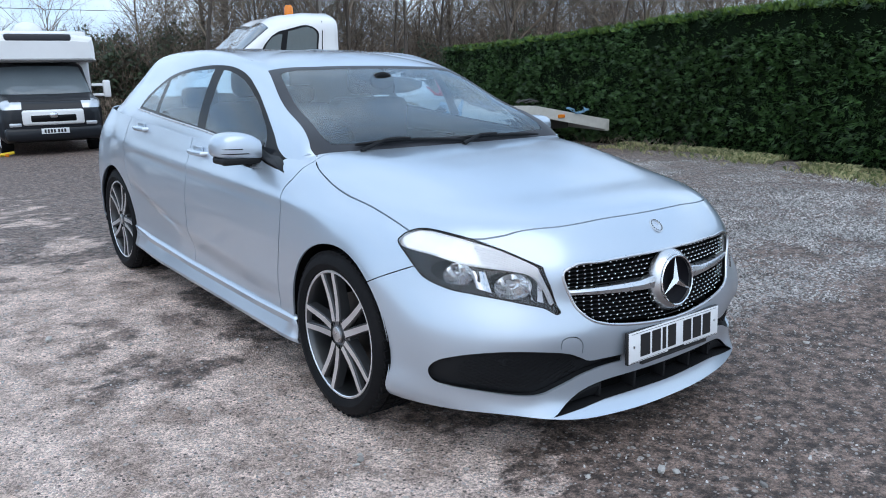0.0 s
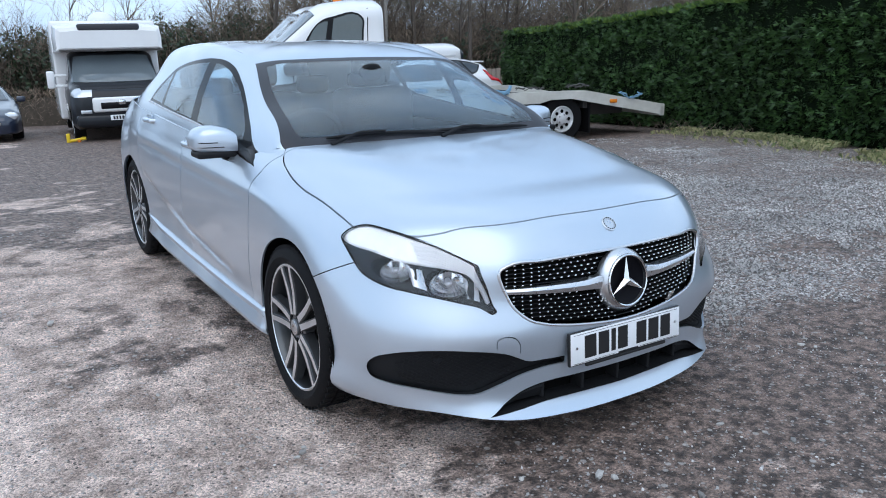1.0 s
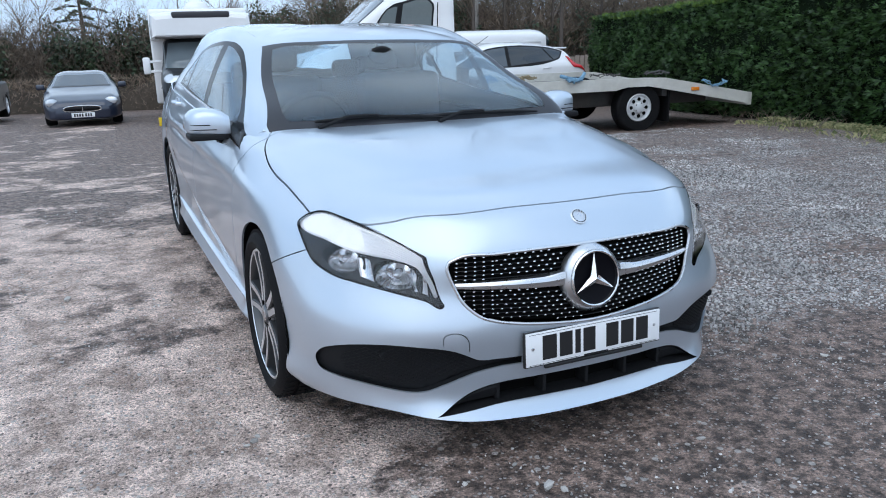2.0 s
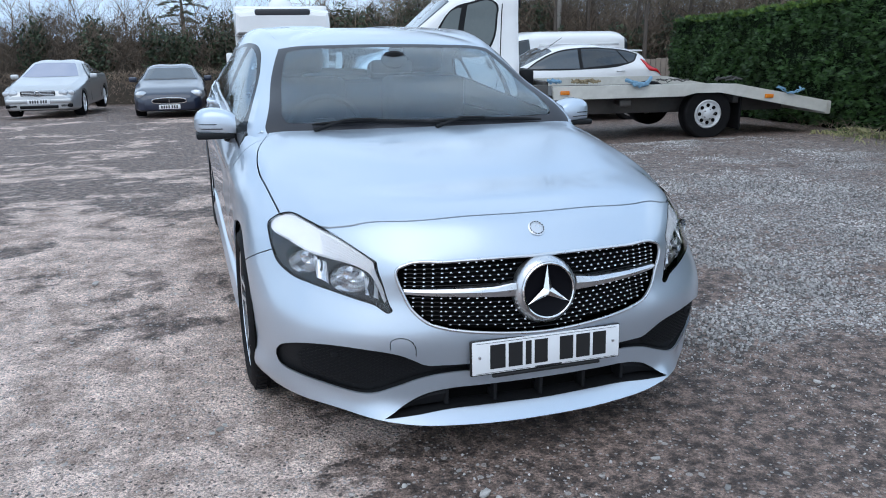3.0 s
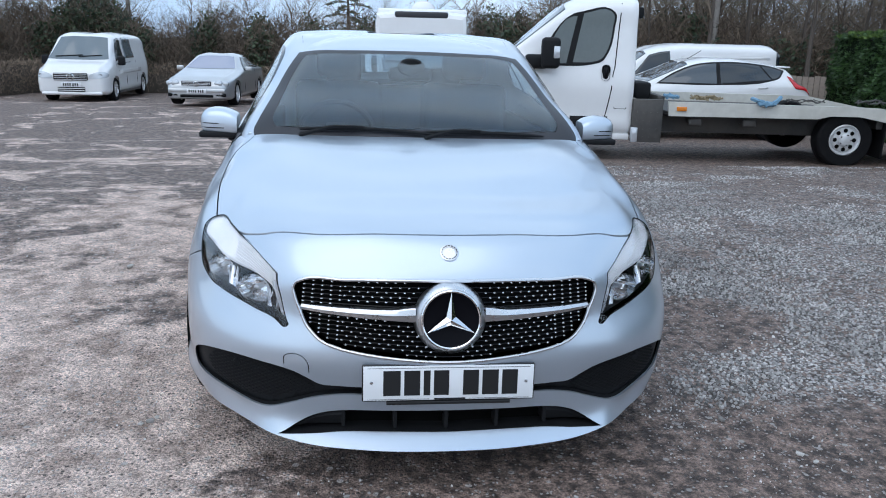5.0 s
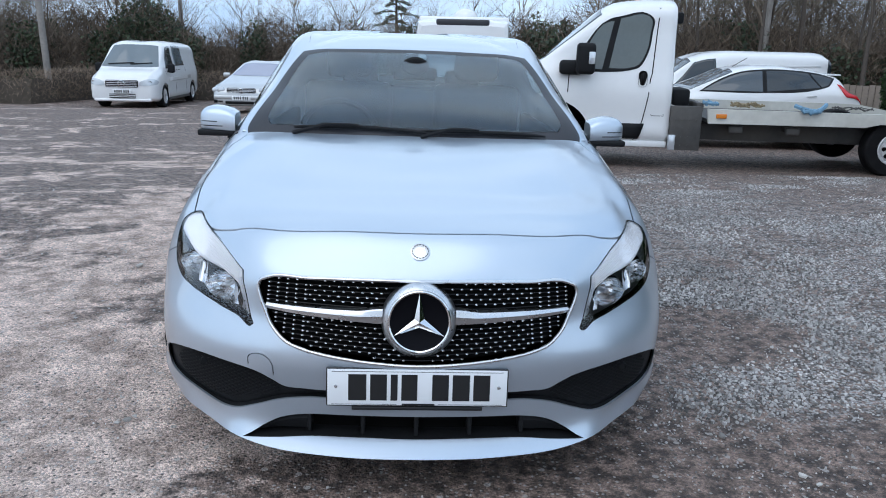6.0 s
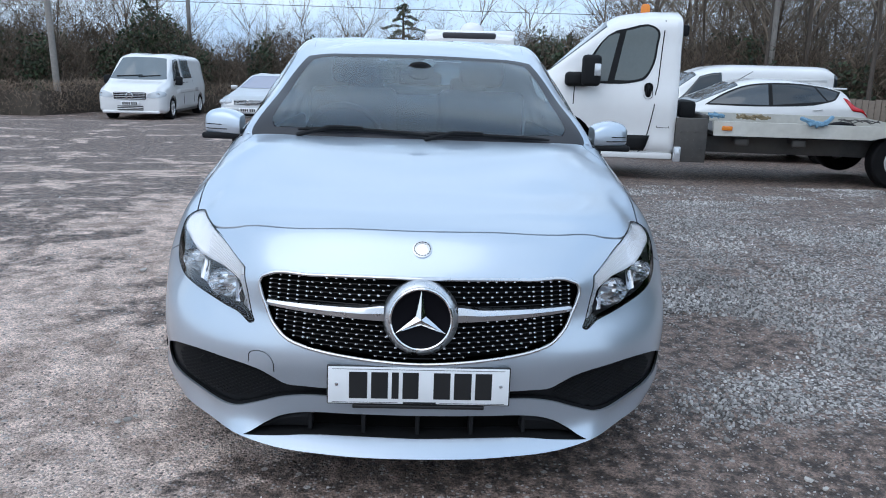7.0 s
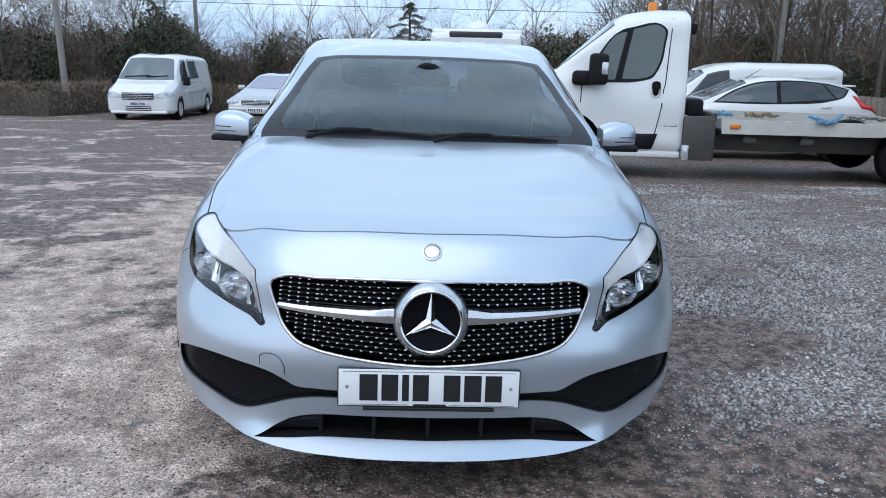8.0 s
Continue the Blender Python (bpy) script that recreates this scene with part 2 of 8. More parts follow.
SILVER = car_paint("silver_paint", (0.530, 0.602, 0.682), 0.7, 0.34)
GLASS = glass("car_glass")
CLEAR = glass("clear_lens", (0.97, 0.98, 1.0), ior=1.36)
BLACK_PLASTIC = plain("black_plastic", (0.015, 0.0155, 0.017), 0.55, bump=0.1, scale=200, spec=0.12)
GLOSS_BLACK = plain("gloss_black", (0.006, 0.006, 0.007), 0.15, spec=0.18)
RUBBER = plain("tyre_rubber", (0.009, 0.009, 0.010), 0.7, bump=0.15, scale=120, dirt=0.08, dirt_colour=(0.05, 0.046, 0.042), spec=0.12)
CHROME = plain("chrome", (0.78, 0.79, 0.8), 0.1, 1.0)
SATIN = plain("satin_silver", (0.66, 0.67, 0.69), 0.28, 1.0)
ALLOY = plain("alloy_grey", (0.20, 0.205, 0.215), 0.32, 0.8)
ALLOY_CUT = plain("machined_alloy", (0.86, 0.87, 0.89), 0.3, 0.9)
WHITE = plain("white_paint", (0.78, 0.79, 0.8), 0.3, coat=0.6, grain=0.03, scale=20)
# near-black: the shade of voids and recesses is put into this colour
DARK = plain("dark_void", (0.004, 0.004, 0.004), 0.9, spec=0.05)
CLOTH = plain("dark_cloth", (0.024, 0.028, 0.034), 0.9, scale=150, bump=0.2)
WHITE_VAN = plain("white_van_paint", (0.80, 0.80, 0.80), 0.25, coat=0.6, grain=0.02, scale=10, dirt=0.12, dirt_colour=(0.35, 0.33, 0.3))


# ---- ground ----
def ground_z(x, y):
    """The yard: level in front of the car, a slight rise under its tail, then a gentle fall."""
    fall = float(np.interp(y, [-5, 0.3, 0.9, 3.6, 4.6, 6.7, 8, 9, 12, 15, 18.3, 21, 26, 40], [0.0, -0.003, -0.006, 0.038, 0.037, -0.05, -0.125, -0.17, -0.29, -0.31, -0.40, -0.53, -0.62, -0.75]))
    lean = -0.0098 * max(-1.6, min(1.6, x)) * max(0.0, min(1.0, (y + 2.0) / 1.5, (6.0 - y) / 1.5))
    return fall + lean


def gravel_material():
    """Compacted grey-brown yard: pale dry stone dust, damp dark earth patches, and a spread of loose pale chippings;
    darkened round the truck for its shade.
    """
    def build(nt, b):
        n, l = nt.nodes.new, nt.links.new
        geo = n("ShaderNodeNewGeometry")

        def tex(kind, scale, detail=5.0, rough=0.55, stretch=None):
            t = n(kind)
            t.inputs["Scale"].default_value = scale
            if kind == "ShaderNodeTexNoise":
                t.inputs["Detail"].default_value, t.inputs["Roughness"].default_value = detail, rough
            if stretch:
                mp = n("ShaderNodeMapping")
                mp.inputs["Scale"].default_value = stretch
                l(geo.outputs["Position"], mp.inputs["Vector"])
                l(mp.outputs["Vector"], t.inputs["Vector"])
            else:
                l(geo.outputs["Position"], t.inputs["Vector"])
            return t

        def rng(src, a, c, lo=0.0, hi=1.0):
            r = n("ShaderNodeMapRange")
            r.interpolation_type = "SMOOTHSTEP"
            for k, v in zip(("From Min", "From Max", "To Min", "To Max"), (a, c, lo, hi)):
                r.inputs[k].default_value = v
            l(src, r.inputs["Value"])
            return r.outputs[0]

        def mix(fac, a, c, mode="MIX"):
            m = n("ShaderNodeMix")
            m.data_type, m.blend_type = "RGBA", mode
            if isinstance(fac, float):
                m.inputs["Factor"].default_value = fac
            else:
                l(fac, m.inputs["Factor"])
            for key, v in (("A", a), ("B", c)):
                if isinstance(v, tuple):
                    m.inputs[key].default_value = (*v, 1)
                else:
                    l(v, m.inputs[key])
            return m.outputs["Result"]

        def math_(op, a, c):
            m = n("ShaderNodeMath")
            m.operation = op
            for i, v in enumerate((a, c)):
                if isinstance(v, float):
                    m.inputs[i].default_value = v
                else:
                    l(v, m.inputs[i])
            return m.outputs[0]

        sep = n("ShaderNodeSeparateXYZ")
        l(geo.outputs["Position"], sep.inputs[0])
        ragged, fine = tex("ShaderNodeTexNoise", 0.85, 12.0, 0.66), tex("ShaderNodeTexNoise", 16.0, 8.0, 0.7)
        ragged.inputs["Distortion"].default_value = 0.5
        broad = tex("ShaderNodeTexNoise", 0.33, 4.0, 0.6)
        worn = tex("ShaderNodeTexNoise", 4.5, 10.0, 0.7)
        streak = tex("ShaderNodeTexNoise", 0.9, 8.0, 0.62, (0.40, 1.5, 1.0))
        grit, grit_gap = tex("ShaderNodeTexVoronoi", 150.0), tex("ShaderNodeTexNoise", 210.0, 3.0, 0.7)
        stones = tex("ShaderNodeTexVoronoi", 64.0)
        big = tex("ShaderNodeTexVoronoi", 27.0)
        for v in (grit, stones, big):
            v.feature = "F1"

        def grey(colour):
            g = n("ShaderNodeSeparateColor")
            l(colour, g.inputs[0])
            return g.outputs[0]

        # damp dark earth or dry pale dust, with frayed edges
        blend = math_("ADD", math_("MULTIPLY", ragged.outputs["Fac"], 0.58), math_("ADD", math_("MULTIPLY", worn.outputs["Fac"], 0.20), math_("MULTIPLY", streak.outputs["Fac"], 0.22)))
        # the near side of the yard, on the driver's side of the car, is drier
        # round the truck the colour is darkened for wet earth and its shade
        side = math_("ADD", rng(math_("ADD", sep.outputs["X"], math_("ADD", rng(streak.outputs["Fac"], 0.25, 0.75, -0.55, 0.55), rng(broad.outputs["Fac"], 0.3, 0.7, -0.3, 0.3))), -1.10, -0.20, 0.062, -0.105), math_("ADD", rng(sep.outputs["Y"], 1.6, 5.0, 0.0, -0.068), math_("ADD", rng(sep.outputs["Y"], 7.0, 13.0, 0.0, -0.035), math_("MULTIPLY", rng(sep.outputs["X"], 1.8, 3.0), rng(sep.outputs["Y"], 6.5, 8.5, 0.0, -0.12)))))
        dry = rng(math_("ADD", blend, side), 0.488, 0.528)
        pale = mix(rng(worn.outputs["Fac"], 0.36, 0.62), (0.42, 0.315, 0.262), (0.88, 0.70, 0.61))
        pale = mix(0.5, pale, mix(rng(fine.outputs["Fac"], 0.38, 0.62), (0.66, 0.64, 0.63), (1.22, 1.22, 1.22)), "MULTIPLY")
        dark = mix(rng(fine.outputs["Fac"], 0.39, 0.62), (0.062, 0.043, 0.035), (0.345, 0.245, 0.20))
        base = mix(dry, dark, pale)
        # each grain of grit has its own tone
        base = mix(0.68, base, mix(rng(grey(grit.outputs["Color"]), 0.0, 1.0), (0.42, 0.41, 0.41), (1.46, 1.44, 1.44)), "MULTIPLY")
        # near-black specks put the shade between grains into the colour
        base = mix(math_("MULTIPLY", rng(grit_gap.outputs["Fac"], 0.48, 0.36), 0.55), base, (0.05, 0.043, 0.040))
        # the beds of chippings on the passenger side
        bay = n("ShaderNodeVectorMath")
        bay.operation = "DISTANCE"
        l(geo.outputs["Position"], bay.inputs[0])
        bay.inputs[1].default_value = (1.45, 1.48, 0.0)
        bed = math_("MULTIPLY", math_("MULTIPLY", rng(sep.outputs["X"], 0.85, 1.5), math_("MULTIPLY", rng(sep.outputs["Y"], 0.35, 0.8), rng(sep.outputs["Y"], 7.6, 3.2))), rng(bay.outputs["Value"], 0.32, 0.5))
        patchy = rng(math_("ADD", math_("MULTIPLY", worn.outputs["Fac"], 0.6), math_("MULTIPLY", streak.outputs["Fac"], 0.5)), 0.44, 0.60)
        where = math_("MULTIPLY", bed, patchy)
        chip = mix(rng(grey(stones.outputs["Color"]), 0.05, 0.95), (0.045, 0.042, 0.040), (0.66, 0.63, 0.61))
        base = mix(math_("MULTIPLY", where, rng(stones.outputs["Distance"], 0.60, 0.42)), base, chip)
        # single stones over all of it, small and large, pale and dark
        few = math_("MULTIPLY", rng(grey(stones.outputs["Color"]), 0.72, 0.78), rng(stones.outputs["Distance"], 0.40, 0.30))
        base = mix(math_("MULTIPLY", few, 0.85), base, (0.46, 0.42, 0.40))
        some = math_("MULTIPLY", rng(grey(stones.outputs["Color"]), 0.16, 0.12), rng(stones.outputs["Distance"], 0.42, 0.32))
        base = mix(math_("MULTIPLY", some, 0.85), base, (0.075, 0.066, 0.062))
        lump = math_("MULTIPLY", rng(grey(big.outputs["Color"]), 0.90, 0.92), rng(big.outputs["Distance"], 0.34, 0.26))
        base = mix(math_("MULTIPLY", lump, 0.75), base, (0.50, 0.46, 0.43))
        l(base, b.inputs["Base Color"])
        l(rng(dry, 0.0, 1.0, 0.62, 0.95), b.inputs["Roughness"])
        height = math_("ADD", math_("MULTIPLY", fine.outputs["Fac"], 0.8), math_("ADD", math_("MULTIPLY", rng(grit.outputs["Distance"], 0.6, 0.0), 0.20), math_("ADD", math_("MULTIPLY", worn.outputs["Fac"], 1.2), math_("MULTIPLY", rng(stones.outputs["Distance"], 0.55, 0.05), 0.34))))
        bump = n("ShaderNodeBump")
        bump.inputs["Strength"].default_value, bump.inputs["Distance"].default_value = 1.0, 0.024
        l(height, bump.inputs["Height"])
        l(bump.outputs["Normal"], b.inputs["Normal"])
    return material("gravel_yard", build)


GRAVEL = gravel_material()
STONE = plain("loose_stone", (0.36, 0.34, 0.32), 0.85, grain=0.3, scale=60, random_tint=0.45)


def build_ground():
    bm = bmesh.new()
    xs = np.concatenate([np.linspace(-300, -16, 12), np.linspace(-14, 12, 180), np.linspace(14, 300, 12)])
    ys = np.concatenate([np.linspace(-200, -6, 10), np.linspace(-4.5, 12, 150), np.linspace(12.5, 40, 40), np.linspace(45, 500, 12)])
    rows = []
    for y in ys:
        row = []
        for x in xs:
            z = ground_z(x, min(y, 40))
            near_tyre = min(math.hypot(abs(x) - 0.76, y - w) for w in (0.905, 3.605))
            rough = 0.012 * noise.noise(Vector((x * 0.9, y * 0.9, 3.0))) + 0.006 * noise.noise(Vector((x * 3.1, y * 3.1, 7.0)))
            row.append(bm.verts.new((x, y, z + rough * min(1.0, near_tyre / 0.8))))
        rows.append(row)
    grid_faces(bm, rows)
    tagged(part("ground", bm, GRAVEL), "worn grey-brown gravel yard with damp dark patches", "ground", kind="structure")


def pebble(rnd, size):
    bm = bmesh.new()
    bmesh.ops.create_icosphere(bm, subdivisions=1, radius=size)
    for v in bm.verts:
        v.co *= 0.72 + 0.5 * rnd.random()
        v.co.z *= 0.55
    return finish(bm, False)


def build_stones():
    """Loose stones of the yard: the larger ones single, the small chippings joined."""
    rnd = random.Random(5)
    shapes = [pebble(rnd, 1.0) for _ in range(5)]
    for me in shapes:
        me.materials.append(STONE)
    for k in range(150):
        x, y = rnd.uniform(-2.6, 2.9), rnd.uniform(-1.3, 2.4)
        if abs(x) < 0.95 and y > 0.0:
            continue
        s = 0.006 + 0.011 * rnd.random() ** 2
        ob = new("stone", rnd.choice(shapes))
        ob.matrix_basis = Matrix.LocRotScale((x, y, ground_z(x, y) + s * 0.25), Euler((0, 0, rnd.uniform(0, 6))), (s, s * rnd.uniform(0.6, 1.0), s))
        tagged(ob, "small pale loose stone lying on the gravel yard", "stone", "loose stones on the yard")
    for x, y, s in ((-0.287, -0.157, 0.026), (0.32, -0.138, 0.018), (0.431, -0.36, 0.019), (-1.61, 2.42, 0.03)):
        ob = new("stone", shapes[1])
        ob.matrix_basis = Matrix.LocRotScale((x, y, ground_z(x, y) + s * 0.2), Euler((0, 0, x * 9)), (s, s * 0.65, s))
        tagged(ob, "larger pale loose stone lying on the gravel yard", "stone", "loose stones on the yard")
    bm = bmesh.new()
    ring = [(math.cos(a), math.sin(a)) for a in (0.3, 1.7, 3.3, 4.9)]
    verts, faces = [], []
    for k in range(230000):
        right = rnd.random() < 0.80
        if right:
            x, y = 0.8 + 5.8 * rnd.random() ** 1.5, -0.9 + 8.0 * rnd.random() ** 1.35
            bed = min(1.0, max(0.0, (x - 0.85) / 0.6)) * min(1.0, max(0.0, (y - 0.40 - 0.15 * math.sin(x * 5)) / 0.35))
            bed *= min(1.0, max(0.0, (math.hypot((x - 1.45) / 1.25, y - 1.48) - 0.34) / 0.16))
            bunch = noise.noise(Vector((x * 0.9, y * 1.5, 11.0))) + 0.6 * noise.noise(Vector((x * 3.2, y * 4.1, 2.0)))
            heap = max(0.0, 1 - math.hypot((x - 2.15) / 0.75, (y - 0.95) / 0.5))
            keep = bed * min(1.0, max(0.0, 0.70 + 1.5 * bunch - 0.17 * max(0, y - 2.2))) + 0.035 + 1.2 * heap
            s = rnd.uniform(0.0045, 0.012) * (1.0 if bed > 0.3 or heap > 0 else 0.5)
        else:
            x, y = rnd.uniform(-4.5, 1.6), -1.4 + 6.4 * rnd.random() ** 1.5
            bunch = noise.noise(Vector((x * 1.6, y * 2.0, 5.0)))
            keep = 0.22 + 0.6 * bunch
            s = 0.0022 + 0.0055 * rnd.random() ** 2
        if rnd.random() > keep or abs(x) < 0.8 and 0.1 < y < 4.2:
            continue
        z, a0, flat = ground_z(x, y), rnd.uniform(0, 6), rnd.uniform(0.45, 1.0)
        first, c0, s0 = len(verts), math.cos(a0), math.sin(a0)
        tilt = rnd.uniform(-0.4, 0.4)
        for low in (True, False):
            for c, d in ring:
                f = rnd.uniform(0.75, 1.2) if low else 0.66
                u, w = c * s * f, d * s * flat * f
                verts.append((x + u * c0 - w * s0, y + u * s0 + w * c0, z - 0.002 if low else z + s * rnd.uniform(0.5, 0.8) + u * tilt))
        for i in range(4):
            j = (i + 1) % 4
            faces.append((first + i, first + j, first + 4 + j, first + 4 + i))
        faces.append(tuple(first + 4 + i for i in range(4)))
    me = bpy.data.meshes.new("chippings")
    me.from_pydata(verts, [], faces)
    tagged(part("chippings", me, CHIP), "scattered pale stone chippings on the yard", "gravel", kind="stuff")


def island_tint(name, dark, light, rough=0.85, metal=0.0, through=0.0):
    """Many small pieces in one mesh, each with its own shade."""
    def build(nt, b):
        n, l = nt.nodes.new, nt.links.new
        geo, ramp, tc, grain = n("ShaderNodeNewGeometry"), n("ShaderNodeValToRGB"), n("ShaderNodeTexCoord"), n("ShaderNodeTexNoise")
        ramp.color_ramp.elements[0].color, ramp.color_ramp.elements[1].color = (*dark, 1), (*light, 1)
        l(geo.outputs["Random Per Island"], ramp.inputs["Fac"])
        grain.inputs["Scale"].default_value = 1.3
        l(tc.outputs["Object"], grain.inputs["Vector"])
        r = n("ShaderNodeMapRange")
        r.inputs["From Min"].default_value, r.inputs["From Max"].default_value = 0.3, 0.7
        r.inputs["To Min"].default_value, r.inputs["To Max"].default_value = 0.7, 1.3
        l(grain.outputs["Fac"], r.inputs["Value"])
        hsv = n("ShaderNodeHueSaturation")
        l(ramp.outputs["Color"], hsv.inputs["Color"])
        l(r.outputs[0], hsv.inputs["Value"])
        l(hsv.outputs["Color"], b.inputs["Base Color"])
        b.inputs["Roughness"].default_value = rough
        if through:
            b.inputs["Subsurface Weight"].default_value = 0.0
    return material(name, build)


CHIP = island_tint("chippings", (0.10, 0.094, 0.090), (0.66, 0.63, 0.61))
build_ground()
build_stones()


# ---- the silver hatchback ----
US = [10, 9, 8, 8, 8, 8, 10, 14, 16, 14, 12, 12, 8, 8]
VS = [3, 7, 12, 12, 11, 9, 12, 12, 8]
ROW = [
    [(0, .018, .138), (.25, .035, .139), (.45, .075, .150), (.535, .108, .163), (.645, .213, .172), (.758, .345, .175), (.84, .53, .172), (.85, .9, .17), (.83, 1.45, .17), (.83, 2.3, .17), (.83, 3.0, .17), (.84, 3.6, .22), (.80, 4.0, .25), (.58, 4.18, .25), (0, 4.24, .25)],
    [(0, .038, .176), (.25, .056, .177), (.452, .097, .187), (.540, .130, .200), (.655, .233, .208), (.775, .358, .208), (.862, .53, .20), (.875, .9, .21), (.865, 1.45, .21), (.865, 2.3, .215), (.865, 3.0, .23), (.878, 3.6, .24), (.84, 4.04, .28), (.60, 4.23, .28), (0, 4.28, .28)],
    [(0, .042, .30), (.25, .056, .30), (.47, .108, .305), (.62, .172, .31), (.745, .278, .31), (.820, .405, .315), (.872, .57, .32), (.885, .9, .33), (.868, 1.45, .33), (.866, 2.3, .34), (.870, 3.0, .36), (.89, 3.6, .37), (.85, 4.06, .38), (.60, 4.26, .38), (0, 4.31, .38)],
    [(0, .025, .44), (.25, .045, .44), (.47, .095, .44), (.62, .165, .445), (.745, .275, .45), (.82, .40, .46), (.872, .57, .46), (.89, .9, .47), (.878, 1.45, .47), (.875, 2.3, .48), (.878, 3.0, .50), (.895, 3.6, .52), (.85, 4.07, .53), (.60, 4.27, .54), (0, 4.31, .54)],
    [(0, .045, .55), (.25, .065, .55), (.46, .125, .545), (.60, .20, .55), (.72, .31, .56), (.795, .44, .575), (.862, .60, .59), (.885, .9, .62), (.888, 1.45, .62), (.888, 2.3, .64), (.89, 3.0, .66), (.895, 3.6, .68), (.84, 4.07, .69), (.6, 4.26, .70), (0, 4.30, .70)],
    [(0, .078, .665), (.25, .092, .662), (.46, .14, .655), (.58, .235, .665), (.69, .36, .68), (.772, .50, .695), (.828, .65, .705), (.858, .93, .745), (.874, 1.45, .772), (.88, 2.3, .785), (.882, 3.0, .81), (.88, 3.6, .83), (.81, 4.03, .86), (.58, 4.2, .87), (0, 4.25, .88)],
    [(0, .155, .762), (.25, .166, .76), (.46, .222, .753), (.58, .305, .744), (.68, .42, .744), (.738, .565, .754), (.785, .73, .782), (.797, .98, .823), (.818, 1.45, .887), (.842, 2.3, .925), (.845, 3.0, .955), (.83, 3.6, .985), (.75, 3.95, 1.0), (.55, 4.08, 1.01), (0, 4.12, 1.02)],
]
BONNET = [
    [(0, .53, .850), (.25, .535, .848), (.43, .57, .846), (.53, .625, .846), (.60, .705, .848), (.66, .82, .859), (.71, .97, .872), (.742, 1.13, .886), (.792, 1.44, .906)],
    [(0, .98, .916), (.25, .98, .915), (.40, .995, .918), (.48, 1.01, .920), (.54, 1.03, .922), (.59, 1.06, .921), (.64, 1.105, .917), (.695, 1.19, .910), (.768, 1.39, .914)],
    [(0, 1.28, .938), (.25, 1.28, .938), (.40, 1.285, .938), (.47, 1.29, .938), (.52, 1.293, .938), (.56, 1.296, .938), (.61, 1.30, .938), (.67, 1.31, .937), (.738, 1.335, .934)],
]
CABIN = [
    [(0, 1.25, .900), (.25, 1.255, .900), (.48, 1.27, .900), (.722, 1.295, .905), (.822, 1.50, .868), (.840, 2.3, .895), (.842, 3.0, .925), (.825, 3.6, .955), (.74, 3.95, .98), (0, 4.10, 1.0)],
    [(0, 1.30, .950), (.25, 1.305, .949), (.48, 1.32, .946), (.718, 1.335, .944), (.800, 1.56, .918), (.832, 2.3, .930), (.835, 3.0, .960), (.81, 3.6, .990), (.70, 3.95, 1.01), (0, 4.10, 1.03)],
    [(0, 1.67, 1.134), (.25, 1.675, 1.132), (.45, 1.685, 1.124), (.636, 1.70, 1.108), (.694, 1.84, 1.112), (.742, 2.3, 1.15), (.738, 3.0, 1.165), (.695, 3.55, 1.155), (.60, 3.85, 1.15), (0, 3.97, 1.17)],
    [(0, 2.06, 1.298), (.25, 2.06, 1.294), (.42, 2.055, 1.284), (.545, 2.04, 1.262), (.582, 2.13, 1.278), (.620, 2.4, 1.325), (.618, 3.0, 1.338), (.582, 3.5, 1.305), (.49, 3.75, 1.28), (0, 3.85, 1.295)],
    [(0, 2.28, 1.340), (.22, 2.28, 1.337), (.36, 2.29, 1.330), (.44, 2.31, 1.320), (.47, 2.35, 1.328), (.49, 2.55, 1.348), (.48, 3.0, 1.362), (.44, 3.4, 1.338), (.38, 3.6, 1.315), (0, 3.7, 1.325)],
    [(0, 2.52, 1.361), (.1, 2.52, 1.361), (.15, 2.54, 1.361), (.2, 2.56, 1.360), (.2, 2.62, 1.362), (.2, 2.7, 1.363), (.2, 2.9, 1.370), (.15, 3.1, 1.363), (.1, 3.3, 1.350), (0, 3.4, 1.345)],
]


def body_sheet():
    """The painted skin below the windows: one smooth sheet round the car and over the bonnet."""
    lines = [hermite(r, US) for r in ROW]
    over = [hermite(r, US[:8]) for r in BONNET]
    bm = bmesh.new()
    front = sum(US[:8]) + 1
    for sign in (1, -1):
        cols = []
        for i in range(len(lines[0])):
            keys = [l[i] for l in lines] + ([l[i] for l in over] if i < front else [])
            cols.append([bm.verts.new((sign * p[0], p[1], p[2])) for p in hermite(keys, VS[: len(keys) - 1])])
        grid_faces(bm, cols[:front])
        n = sum(VS[:6]) + 1
        grid_faces(bm, [c[:n] for c in cols[front - 1:]])
    bmesh.ops.remove_doubles(bm, verts=bm.verts, dist=1e-4)
    bmesh.ops.recalc_face_normals(bm, faces=bm.faces)
    return bm


from mathutils.bvhtree import BVHTree

XZ = ((1, 0, 0), (0, 0, 1))
YZ = ((0, 1, 0), (0, 0, 1))
XY = ((1, 0, 0), (0, 1, 0))
HUB_Y, HUB_Z = (0.905, 3.605), 0.303


def ease(a, b, v):
    s = min(1.0, max(0.0, (v - a) / (b - a)))
    return s * s * (3 - 2 * s)


